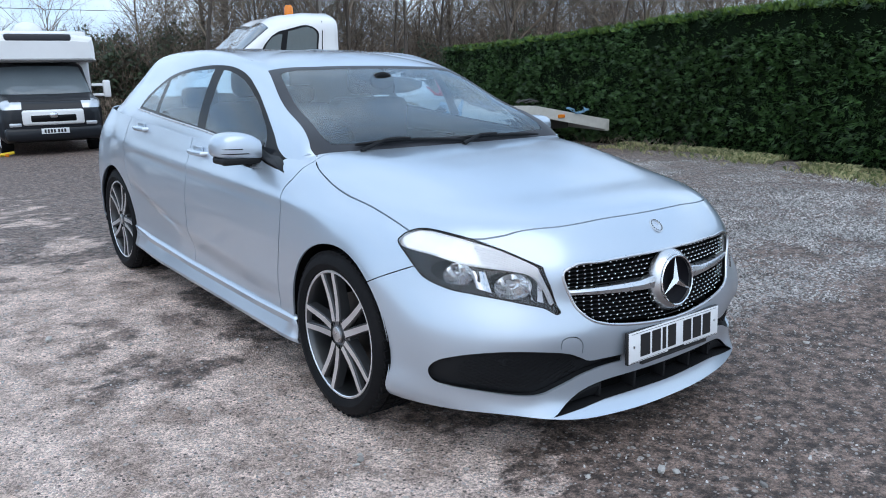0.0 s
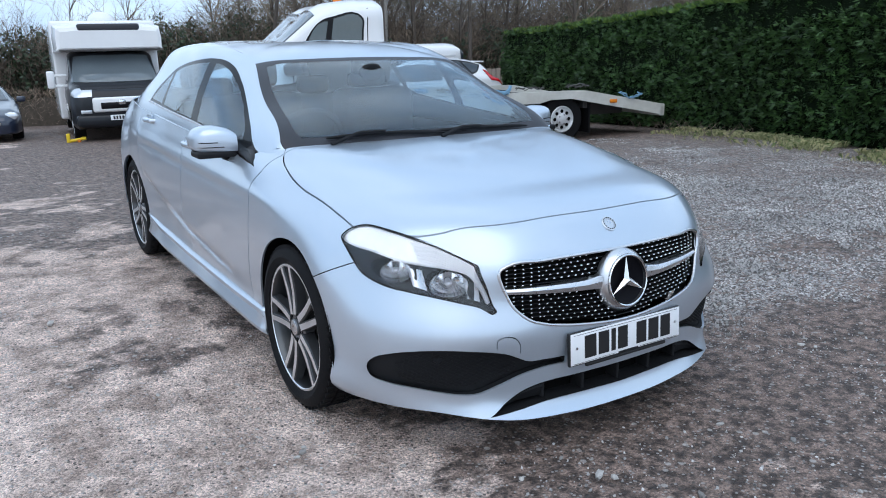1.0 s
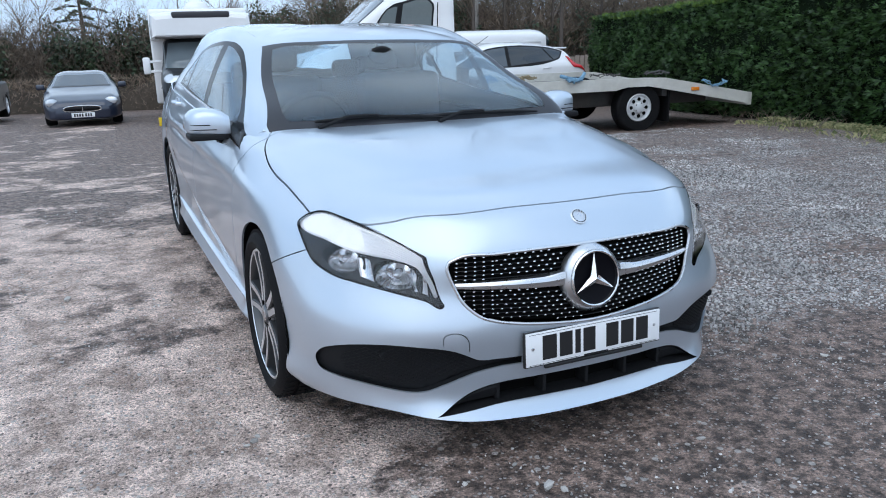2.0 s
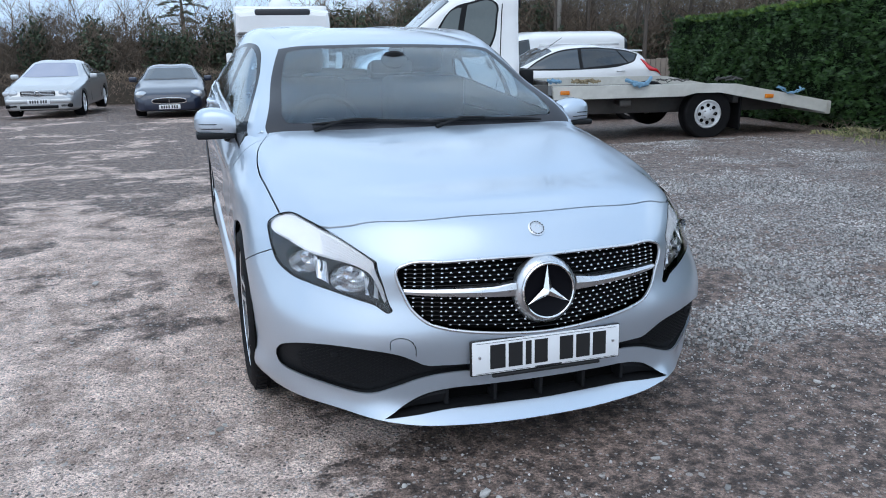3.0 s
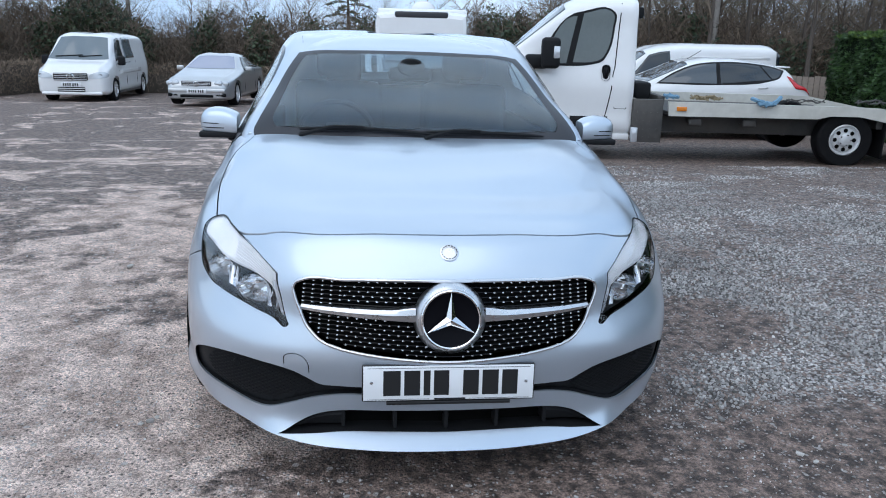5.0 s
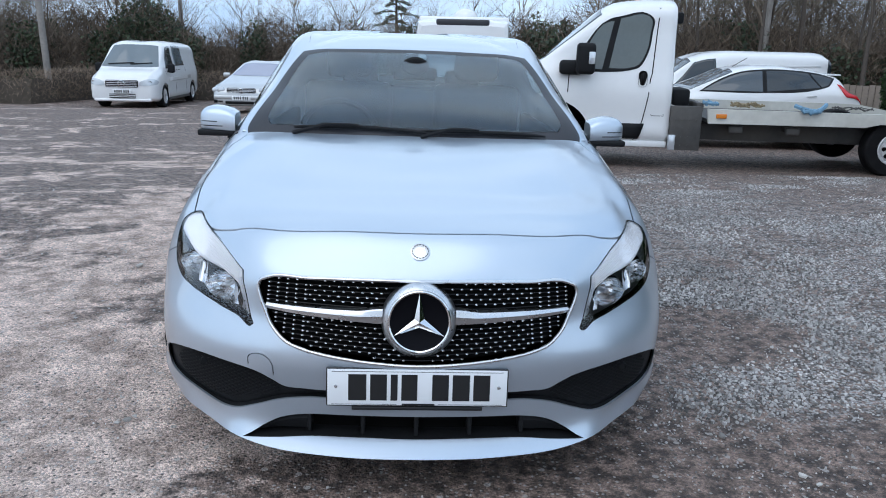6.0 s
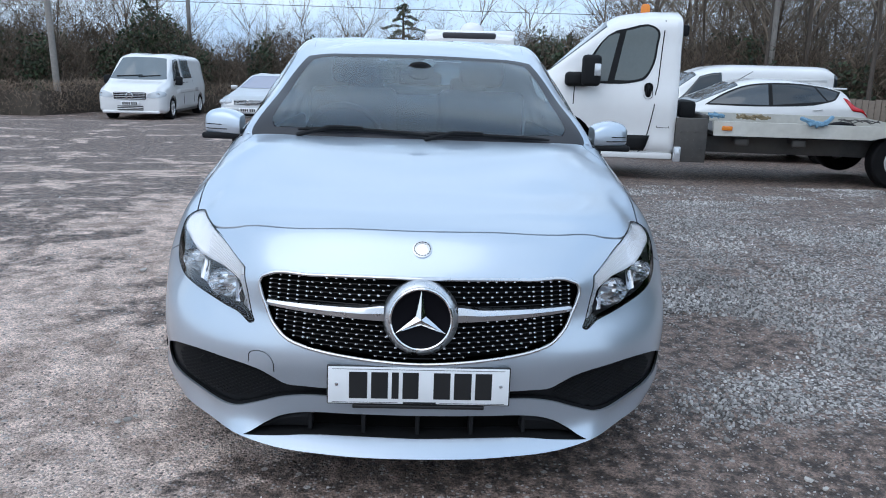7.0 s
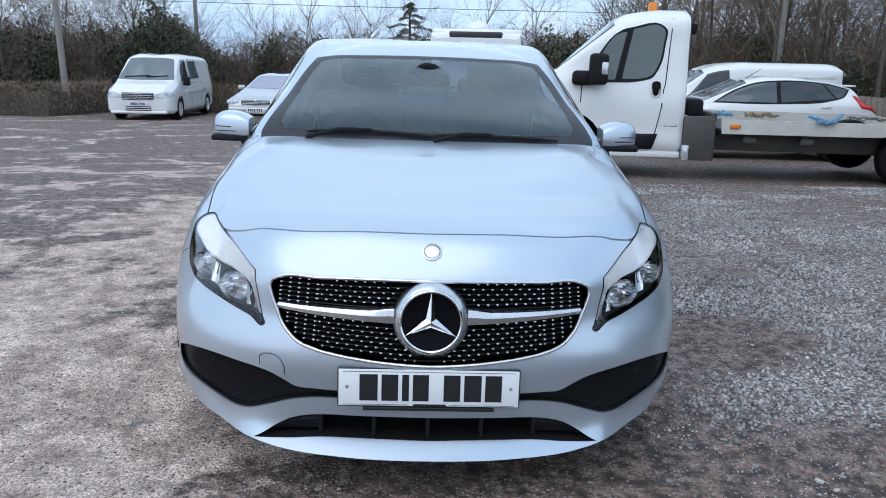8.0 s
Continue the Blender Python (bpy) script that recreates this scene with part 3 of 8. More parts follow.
def crease_sides(bm):
    """The flank: a crisp shoulder line, a hollow under it and a lower line that falls towards the front."""
    for v in bm.verts:
        x, y, z = v.co
        if abs(x) < 0.6 or y < 0.5 or y > 4.0:
            continue
        top = float(np.interp(y, [0.9, 1.05, 1.35, 1.9, 2.5, 3.2, 3.6], [0.745, 0.757, 0.772, 0.775, 0.782, 0.803, 0.82]))
        low = float(np.interp(y, [0.9, 1.4, 1.8, 2.35, 2.75, 3.3, 3.7], [0.25, 0.262, 0.292, 0.345, 0.425, 0.575, 0.66]))
        s = (top - z) / (top - low)
        depth = 0.0
        if 0 < s < 1:
            depth = 0.024 * (s / 0.72 if s < 0.72 else 1 - ease(0.72, 1.0, s))
        depth *= ease(1.15, 1.7, y) * (1 - ease(2.9, 3.4, y))
        ridge = 0.007 * max(0.0, 1 - abs(z - top) / 0.05) * ease(0.85, 1.2, y) * (1 - ease(3.0, 3.7, y))
        v.co.x += math.copysign(ridge - depth, x)


def both(outline):
    """A half outline (x > 0) and its mirror."""
    return outline, [(-x, z, *r) for x, z, *r in outline[::-1]]


def whole(half):
    """A closed outline from the half with x >= 0, which starts and ends on x = 0."""
    return half + [(-x, z, *r) for x, z, *r in half[::-1] if abs(x) > 1e-6]


LAMP = [(0.799, 0.716), (0.782, 0.732), (0.753, 0.748), (0.721, 0.757), (0.685, 0.75), (0.637, 0.732), (0.612, 0.722), (0.555, 0.689), (0.519, 0.667, 1), (0.517, 0.64), (0.508, 0.606), (0.491, 0.536), (0.485, 0.52), (0.493, 0.513), (0.535, 0.534), (0.589, 0.549), (0.648, 0.564), (0.709, 0.577), (0.762, 0.592), (0.79, 0.615), (0.8, 0.65), (0.803, 0.678)]
BROW = [(0.79, 0.699), (0.78, 0.724), (0.751, 0.74), (0.72, 0.749), (0.685, 0.742), (0.637, 0.724), (0.612, 0.714), (0.555, 0.681), (0.525, 0.66, 1), (0.522, 0.634), (0.508, 0.594), (0.492, 0.549, 1), (0.503, 0.54, 1), (0.522, 0.597), (0.545, 0.632), (0.596, 0.648), (0.647, 0.654), (0.694, 0.661), (0.749, 0.682)]
GRILLE = [(0, .672), (.2, .672), (.315, .669), (.445, .661), (.465, .649), (.470, .632), (.465, .608), (.450, .569), (.431, .527), (.411, .504), (.387, .485), (.341, .468), (.277, .455), (.206, .446), (.118, .438), (0, .433)]
FOG = [(0.82, 0.315), (0.806, 0.358), (0.772, 0.383), (0.717, 0.399), (0.685, 0.403), (0.627, 0.404), (0.563, 0.398), (0.503, 0.389), (0.465, 0.379), (0.428, 0.362), (0.396, 0.346), (0.33, 0.343), (0.25, 0.343, 1), (0.25, 0.317, 1), (0.318, 0.314), (0.402, 0.298), (0.488, 0.264), (0.551, 0.242), (0.587, 0.239), (0.653, 0.244), (0.716, 0.254), (0.765, 0.262), (0.808, 0.278)]
INTAKE = [(0, 0.265), (0.209, 0.264), (0.318, 0.259), (0.364, 0.251), (0.41, 0.235), (0.455, 0.208), (0.495, 0.181), (0.524, 0.166, 1), (0.47, 0.17), (0.408, 0.176), (0.326, 0.186), (0.208, 0.191), (0.119, 0.192), (0, 0.191)]
BONNET_LINE = [(.655, 1.385), (.69, 1.335), (.722, 1.295), (.755, 1.225), (.780, 1.11), (.789, .96), (.783, .81), (.769, .66), (.750, .545), (.70, .452), (.637, .362), (.593, .327), (.567, .310), (.54, .297), (.41, .232), (.22, .199), (0, .190)]
DOOR_LINE = [(1.30, .99), (1.295, .85), (1.322, .81), (1.315, .72), (1.325, .60), (1.36, .45), (1.374, .315), (1.376, .20)]
REAR_LINE = [(3.22, 1.06), (3.30, .95), (3.34, .80), (3.32, .66), (3.27, .55)]
GLASSHOUSE = [(1.365, 0.87, 1), (1.398, 0.895), (1.468, 0.918), (1.524, 0.944), (1.595, 0.99), (1.703, 1.047), (1.827, 1.111), (1.949, 1.175), (2.096, 1.24), (2.232, 1.273), (2.388, 1.281), (2.567, 1.27), (2.805, 1.241), (2.963, 1.209), (3.086, 1.157), (3.186, 1.089), (3.228, 1.024, 1), (2.887, 1.006), (2.092, 0.961), (1.65, 0.919)]
PANES = [
    [(1.615, 0.942, 1), (1.646, 0.983), (1.745, 1.049), (1.931, 1.149), (2.097, 1.22), (2.23, 1.252), (2.3, 1.259, 1), (2.237, 0.977, 1)],
    [(2.331, 0.983, 1), (2.385, 1.262, 1), (2.569, 1.25), (2.795, 1.224), (2.916, 1.198, 1), (2.897, 1.019, 1)],
    [(2.948, 1.022, 1), (2.965, 1.189, 1), (3.072, 1.14), (3.143, 1.088), (3.197, 1.035, 1)],
]
SCREEN_FRAME = [(0, 1.281), (.30, 1.277), (.50, 1.268), (.562, 1.258, 1), (.597, 1.205), (.629, 1.145), (.656, 1.085), (.682, 1.03), (.704, .985), (.718, .945), (.712, .925), (.70, .90, 1), (.5, .88), (0, .88)]
SCREEN = [(0, 1.266), (.30, 1.262), (.48, 1.254), (.530, 1.243, 1), (.558, 1.200), (.586, 1.145), (.609, 1.085), (.630, 1.03), (.638, .99), (.622, .966, 1), (.48, .962), (0, .966)]
REAR_GLASS = [(0, 1.27), (.35, 1.262), (.46, 1.24), (.52, 1.15), (.55, 1.07), (.5, 1.055), (0, 1.06)]


def islands(me):
    """The separate pieces of a mesh, each as a bmesh."""
    bm = bmesh.new()
    bm.from_mesh(me)
    bm.verts.index_update()
    seen, pieces = set(), []
    for v in bm.verts:
        if v.index in seen:
            continue
        seen.add(v.index)
        stack, mine = [v], []
        while stack:
            w = stack.pop()
            mine.append(w)
            for e in w.link_edges:
                o = e.other_vert(w)
                if o.index not in seen:
                    seen.add(o.index)
                    stack.append(o)
        pieces.append({w.index for w in mine})
    out = []
    for keep in pieces:
        if len(keep) < 30:
            continue
        b = bm.copy()
        b.verts.index_update()
        bmesh.ops.delete(b, geom=[w for w in b.verts if w.index not in keep], context="VERTS")
        out.append(b)
    bm.free()
    return out


def moved(me, offset):
    me = me.copy()
    me.transform(Matrix.Translation(offset))
    return me


def reskin(me, tree_mesh):
    """Smooth shading taken from the uncut sheet, so that cuts leave no dents in the gloss."""
    tree = BVHTree.FromPolygons([v.co for v in tree_mesh.vertices], [tuple(p.vertices) for p in tree_mesh.polygons])
    normals = [Vector(v.normal) for v in tree_mesh.vertices]
    me.polygons.foreach_set("use_smooth", [True] * len(me.polygons))
    me.set_sharp_from_angle(angle=radians(35))
    custom = [Vector(c.vector) for c in me.corner_normals]
    cache = {}
    for poly in me.polygons:
        for li in poly.loop_indices:
            vi = me.loops[li].vertex_index
            if vi not in cache:
                co, nrm, fi, d = tree.find_nearest(me.vertices[vi].co)
                cache[vi] = None
                if fi is not None and d < 0.0015:
                    ids = tree_mesh.polygons[fi].vertices
                    acc, total = Vector(), 0.0
                    for k in ids:
                        w = 1.0 / ((tree_mesh.vertices[k].co - co).length + 1e-4) ** 2
                        acc += normals[k] * w
                        total += w
                    cache[vi] = (acc / total).normalized()
            got = cache[vi]
            if got is not None and got.dot(poly.normal) > 0.8:
                custom[li] = got
    me.normals_split_custom_set(custom)
    return me


def hole(outline, axes, a, b, n=6):
    return prism(curve2(outline, n), axes, a, b)


def line_cut(points, axes, a, b, width=0.005, n=6):
    return prism(ribbon(curve2(points, n, closed=False), width), axes, a, b)


def build_body(car):
    sheet = body_sheet()
    crease_sides(sheet)
    base = finish(sheet)
    shell = made_by(base, ("SOLIDIFY", 0.008))
    lamps = [hole(o, XZ, -0.75, 0.3) for o in both(LAMP)]
    fogs = [hole(o, XZ, -0.5, 0.3) for o in both(FOG)]
    grille, intake = hole(whole(GRILLE), XZ, -0.4, 0.3), hole(whole(INTAKE), XZ, -0.3, 0.3)

    def inside(tool):
        return cut(shell, [tool.copy()], "INTERSECT")

    pieces = {"lamp": [inside(t) for t in lamps], "fog": [inside(t) for t in fogs], "grille": inside(grille), "intake": inside(intake)}
    me = cut(shell, lamps + fogs + [grille, intake])
    arches = []
    for y in HUB_Y:
        for a, b in ((-1.0, -0.6), (0.6, 1.0)):
            arches.append(prism([(y + 0.345 * math.cos(k * math.pi / 32), 0.308 + 0.345 * math.sin(k * math.pi / 32)) for k in range(64)], YZ, a, b))
    me = cut(me, arches)
    hook = curve2([(.500, .400), (.497, .430), (.482, .438), (.440, .431), (.427, .413), (.423, .378)], 5, closed=False)
    me = cut(me, [prism(ribbon([(-x, z) for x, z in hook], 0.003), XZ, -0.19, 0.3)])
    seams = [([(.46, .668), (.56, .622), (.72, .545)], .004), ([(1.1, .252), (1.5, .244), (2.3, .252), (3.0, .268), (3.4, .29)], .006), (REAR_LINE, .005),
             ([(2.33, 1.05), (2.345, .8), (2.36, .5), (2.35, .255), (2.35, .235)], .005), (DOOR_LINE, .005)]
    me = cut(me, [line_cut(line, YZ, a, b, w) for line, w in seams for a, b in ((-1.0, -0.55), (0.55, 1.0))])
    me = cut(me, [line_cut(whole_line(BONNET_LINE), XY, 0.6, 1.2)])
    for b in islands(me):
        c = sum((v.co for v in b.verts), Vector()) / len(b.verts)
        name = "rear_body"
        if c.y < 1.3 and abs(c.x) < 0.2 and c.z > 0.7:
            name = "bonnet"
        elif c.y < 0.5:
            name = "front_bumper"
        elif c.y < 1.3:
            name = "front_wing"
        elif c.z < 0.26 and abs(c.x) > 0.5:
            name = "side_skirt"
        elif c.y < 2.3 and abs(c.x) > 0.5:
            name = "front_door"
        elif c.y < 3.3 and abs(c.x) > 0.5:
            name = "rear_door"
        part(name, reskin(finish(b), base), SILVER, car)
    return base, pieces


def whole_line(half):
    return half + [(-x, y) for x, y in half[::-1] if abs(x) > 1e-6]


def build_cabin(car):
    sheet = loft(CABIN, [8, 8, 8, 6, 12, 12, 10, 8, 10], [3, 10, 10, 5, 5])
    base = finish(sheet)
    shell = made_by(base, ("SOLIDIFY", 0.006))
    roof = shell
    for a, b in ((-1.0, -0.4), (0.4, 1.0)):
        outer = hole(GLASSHOUSE, YZ, a, b)
        panes = [hole(p, YZ, a, b) for p in PANES]
        surround = cut(cut(shell, [outer.copy()], "INTERSECT"), [p.copy() for p in panes])
        part("window_surround", reskin(surround, base), GLOSS_BLACK, car, "gloss black window surround")
        for p in panes:
            part("side_window", reskin(cut(shell, [p], "INTERSECT"), base), GLASS, car, "tinted side window pane")
        roof = cut(roof, [outer])
    frame_tool, glass_tool = hole(whole(SCREEN_FRAME), XZ, -2.25, -1.0), hole(whole(SCREEN), XZ, -2.2, -1.0)
    part("screen_frame", reskin(cut(cut(shell, [frame_tool.copy()], "INTERSECT"), [glass_tool.copy()]), base), TRIM_GREY, car, "dark grey windscreen pillar trim")
    part("windscreen", reskin(cut(shell, [glass_tool], "INTERSECT"), base), GLASS, car, "clear laminated windscreen")
    back = hole(whole(REAR_GLASS), XZ, -4.2, -3.6)
    part("rear_window", reskin(cut(shell, [back.copy()], "INTERSECT"), base), GLASS, car)
    roof = cut(roof, [frame_tool, back])
    part("roof", reskin(roof, base), SILVER, car)
    # chrome strip under the side windows, black strips along the roof
    for side in (-1, 1):
        bm = bmesh.new()
        pts = []
        for y, z in curve2([(3.228, 1.024), (2.887, 1.006), (2.092, 0.961), (1.65, 0.919)], 8, closed=False):
            hit = on_sheet(base, (side * 1.5, y, z - 0.004), (-side, 0, 0))
            pts.append(hit + Vector((side * 0.002, 0, 0)))
        tube(bm, pts, 0.006, 6)
        part("waist_strip", bm, SATIN, car, "bright waistline strip")
        bm = bmesh.new()
        pts = []
        for y in np.linspace(2.22, 3.5, 26):
            x = side * float(np.interp(y, [2.03, 2.4, 3.0, 3.5], [.535, .566, .562, .525]))
            pts.append(on_sheet(base, (x, y, 3.0), (0, 0, -1)) + Vector((0, 0, -0.006)))
        tube(bm, pts, 0.0065, 6)
        part("roof_strip", bm, TRIM_GREY, car, "dark grey roof moulding")
    return base


TREES = {}


def on_sheet(me, start, way):
    """The place where a line meets a sheet."""
    if me.name not in TREES:
        TREES[me.name] = BVHTree.FromPolygons([v.co for v in me.vertices], [tuple(p.vertices) for p in me.polygons])
    hit = TREES[me.name].ray_cast(Vector(start), Vector(way))
    return hit[0] if hit[0] is not None else Vector(start)


def nose(base, x, z):
    return on_sheet(base, (x, -1.0, z), (0, 1, 0)).y


def inside_outline(outline, x, z):
    """Whether a 2D point lies within a closed outline."""
    odd, n = False, len(outline)
    for i in range(n):
        (x1, z1), (x2, z2) = outline[i], outline[(i + 1) % n]
        if (z1 > z) != (z2 > z) and x < (x2 - x1) * (z - z1) / (z2 - z1) + x1:
            odd = not odd
    return odd


def build_lamps(car, base, pieces):
    for me, side in zip(pieces["lamp"], (1, -1)):
        lamp = part("headlamp", reskin(me.copy(), base), CLEAR, car, "clear headlamp lens")
        lamp.visible_shadow = False
        outline = BROW if side > 0 else [(-x, z, *r) for x, z, *r in BROW[::-1]]
        bowls = ((.712, .630, .046, .055), (.592, .598, .055, .06))
        wells_ = [hole([(side * x + 1.02 * r * math.cos(a), z + 0.78 * r * math.sin(a)) for a in np.linspace(0, 2 * math.pi, 24, endpoint=False)], XZ, -0.75, 0.6) for x, z, r, _ in bowls]
        back = cut(moved(me, (-side * 0.010, 0.034, -0.002)), wells_)
        if "custom_normal" in back.attributes:
            back.attributes.remove(back.attributes["custom_normal"])
        shell_bm = bmesh.new()
        shell_bm.from_mesh(back)
        bmesh.ops.recalc_face_normals(shell_bm, faces=shell_bm.faces)
        part("housing", shell_bm, LAMP_GREY, lamp, "smoked grey lamp housing")
        brow = cut(moved(me, (-side * 0.008, 0.010, -0.001)), [hole(outline, XZ, -0.75, 0.3)], "INTERSECT")
        part("daylight_strip", brow, LAMP_SILVER, lamp, "ribbed silver daylight strip")
        # ribs of the strip
        bm = bmesh.new()
        for k in range(7):
            z0 = 0.004 + 0.0085 * k
            pts = []
            for x in np.linspace(0.535, 0.66, 12):
                z = float(np.interp(x, [0.525, 0.555, 0.612, 0.66], [0.655, 0.676, 0.709, 0.728])) - z0 * (0.6 + 3.0 * (x - 0.53))
                pts.append(Vector((side * x, nose(base, side * x, z) + 0.0075, z)))
            tube(bm, pts, 0.0016, 5)
        part("rib_relief", bm, LAMP_SILVER, lamp)
        for x, z, r, deep in bowls:
            y = nose(base, side * x, z) + 0.036
            turn = Matrix.Translation((side * x, y, z)) @ Euler((0, 0, radians(side * 30))).to_matrix().to_4x4() @ Matrix.Diagonal((1.15, 1, .82, 1))
            bm = bmesh.new()
            lathe(bm, [(r, -0.008), (r * 0.97, 0.004), (r * 0.86, deep * 0.5), (r * 0.6, deep * 0.85), (r * 0.2, deep)], 26, "y", turn)
            part("reflector", bm, CHROME, lamp, "bright facetted chrome reflector bowl", smooth=False)
            bm = bmesh.new()
            lathe(bm, [(0.0005, 0.002), (r * 0.16, 0.004), (r * 0.2, 0.02), (r * 0.16, deep)], 16, "y", turn)
            part("bulb_shield", bm, SATIN, lamp)
        # smooth reflector wings beside the bowls
        for x0, x1, z0, z1 in ((.516, .552, .556, .618), (.652, .684, .590, .640)):
            bm = bmesh.new()
            rows = []
            for i in range(9):
                s = i / 8
                x = x0 + (x1 - x0) * s
                row = []
                for k in range(7):
                    q = k / 6
                    z = z0 + (z1 - z0) * q - 0.012 * (1 - s) * (1 - q)
                    sag = 0.030 + 0.022 * math.sin(math.pi * s) ** 0.8 * (0.5 + 0.5 * q)
                    row.append(bm.verts.new((side * x, nose(base, side * x, z) + sag, z)))
                rows.append(row)
            grid_faces(bm, rows)
            part("reflector", bm, SATIN, lamp, "smooth satin reflector wing")
        bm = bmesh.new()
        line = [(.517, .640), (.508, .606), (.498, .575), (.490, .55)]
        tube(bm, [Vector((side * x + side * 0.012, nose(base, side * (x + 0.012), z) + 0.012, z)) for x, z in line], 0.006, 8)
        part("light_guide", bm, CLEAR, lamp, "slim clear light guide")
        # rubber seal round the lens
        bm = bmesh.new()
        pts = []
        for x, z in curve2(LAMP, 5):
            p = on_sheet(base, (side * x * 1.0, -1.0, z), (0, 1, 0))
            pts.append(p + Vector((0, 0.006, 0)))
        tube(bm, pts + pts[:1], 0.004, 5, caps=False)
        part("seal", bm, GLOSS_BLACK, lamp)


def build_grille(car, base, pieces):
    g = part("grille", moved(pieces["grille"], (0, 0.045, 0)), DARK, car, "black grille backing")
    edge = curve2(whole(GRILLE), 5)
    bm = bmesh.new()
    pts = [Vector((x, nose(base, x * 0.995, z) + 0.003, z)) for x, z in edge]
    tube(bm, pts + pts[:1], 0.0055, 8, caps=False)
    part("grille_frame", bm, SATIN, g, "satin silver grille frame")
    edge_in = inset(edge, 0.010)
    pins, bars = bmesh.new(), bmesh.new()

    def dark_bar(z0, z1):
        pts = []
        for x in np.linspace(-0.46, 0.46, 60):
            z = z0 + (z1 - z0) * abs(x) / 0.46
            if inside_outline(edge_in, x, z):
                pts.append(Vector((x, nose(base, x, z) + 0.022, z)))
        if len(pts) > 3:
            tube(bars, pts, 0.0022, 5)

    for row in range(16):
        v = row / 15
        z_mid, z_end = 0.664 - v * 0.222, 0.658 - v * 0.190
        dark_bar(z_mid, z_end)
        for k in range(-17, 18):
            spread = 0.0272 + 0.0012 * v
            x = (k + (0.5 if row % 2 and abs(k) < 12 else 0.0) * (1 if k >= 0 else -1)) * spread
            z = z_mid + (z_end - z_mid) * abs(x) / 0.46
            wing = bar_height(abs(x))
            if not inside_outline(edge_in, x, z) or (x * x + (z - 0.57) ** 2) < 0.117 ** 2 or wing[0] - 0.006 < z < wing[1] + 0.006:
                continue
            y = nose(base, x, z) + 0.019
            m = Matrix.Translation((x, y, z)) @ Matrix.Diagonal((1.25, 1.0, 0.85, 1))
            made = bmesh.ops.create_icosphere(pins, subdivisions=1, radius=0.0043, matrix=m)
    tagged(part("pin_field", pins, CHROME, g, "rows of small chrome grille pins"), kind="stuff")
    part("grille_mesh", bars, GLOSS_BLACK, g)
    # the two wings of the louvre
    for side in (-1, 1):
        bm = bmesh.new()
        rows = []
        for i in range(25):
            x = 0.105 + (0.448 - 0.105) * i / 24
            lo, hi = bar_height(x)
            mid = lo + (hi - lo) * 0.52
            y = nose(base, x, 0.575) - 0.006 + 0.012 * (x / 0.45) ** 3
            sect = [(y + 0.03, hi), (y + 0.004, hi), (y, hi - 0.003), (y - 0.004, mid + 0.002), (y + 0.001, mid - 0.001), (y + 0.002, lo + 0.002), (y + 0.006, lo), (y + 0.03, lo)]
            rows.append([bm.verts.new((side * x, yy, zz)) for yy, zz in sect])
        grid_faces(bm, rows)
        bm.faces.new(rows[-1])
        bm.faces.new(rows[0])
        bmesh.ops.recalc_face_normals(bm, faces=bm.faces)
        part("louvre", bm, SATIN, g, "satin silver grille louvre")
    # round emblem with a three-pointed star
    y0, z0 = nose(base, 0, 0.57) - 0.012, 0.567
    tilt = Matrix.Translation((0, y0, z0)) @ Euler((radians(-8), 0, 0)).to_matrix().to_4x4() @ Matrix.Diagonal((.94, 1, .94, 1))
    bm = bmesh.new()
    lathe(bm, [(0.118, 0.04), (0.116, 0.02), (0.108, 0.006), (0.099, -0.002), (0.096, 0.0)], 64, "y", tilt)
    badge = part("emblem", bm, SATIN, car, "round chrome emblem with a three-pointed star")
    bm = bmesh.new()
    lathe(bm, [(0.097, 0.004), (0.0965, -0.006), (0.093, -0.009), (0.089, -0.007), (0.0875, 0.006)], 64, "y", tilt)
    part("ring", bm, CHROME, badge)
    bm = bmesh.new()
    lathe(bm, [(0.09, 0.004), (0.06, 0.010), (0.03, 0.012), (0.0005, 0.012)], 48, "y", tilt)
    part("disc", bm, EMBLEM_BLACK, badge)
    bm = bmesh.new()
    mid = bm.verts.new(tilt @ Vector((0, -0.012, 0)))
    tips, notches = [], []
    for k in range(3):
        a = math.pi / 2 + k * 2 * math.pi / 3
        tips.append(bm.verts.new(tilt @ Vector((0.089 * math.cos(a), -0.001, 0.089 * math.sin(a)))))
        b = a + math.pi / 3
        notches.append(bm.verts.new(tilt @ Vector((0.0175 * math.cos(b), 0.0, 0.0175 * math.sin(b)))))
    for k in range(3):
        bm.faces.new((mid, tips[k], notches[k]))
        bm.faces.new((mid, notches[k - 1], tips[k]))
    back = bm.verts.new(tilt @ Vector((0, 0.006, 0)))
    for k in range(3):
        bm.faces.new((back, notches[k], tips[k]))
        bm.faces.new((back, tips[k], notches[k - 1]))
    bmesh.ops.recalc_face_normals(bm, faces=bm.faces)
    part("star", bm, CHROME, badge, smooth=False)
    # the small round badge on the nose
    hit = nose(base, 0, 0.746)
    m = Matrix.Translation((0, hit - 0.001, 0.746)) @ Euler((radians(-46), 0, 0)).to_matrix().to_4x4()
    bm = bmesh.new()
    lathe(bm, [(0.029, 0.006), (0.029, -0.002), (0.027, -0.003), (0.019, -0.003), (0.018, -0.0015), (0.0005, -0.0015)], 40, "y", m)
    small = part("bonnet_badge", bm, SATIN, car, "small round silver badge")
    bm = bmesh.new()
    for k in range(16):
        a = 2 * math.pi * k / 16
        box(bm, -0.0012, 0.0012, -0.0045, -0.003, -0.003, 0.003, m=m @ pose(0.023 * math.cos(a), 0, 0.023 * math.sin(a), 0, -math.degrees(a), 0))
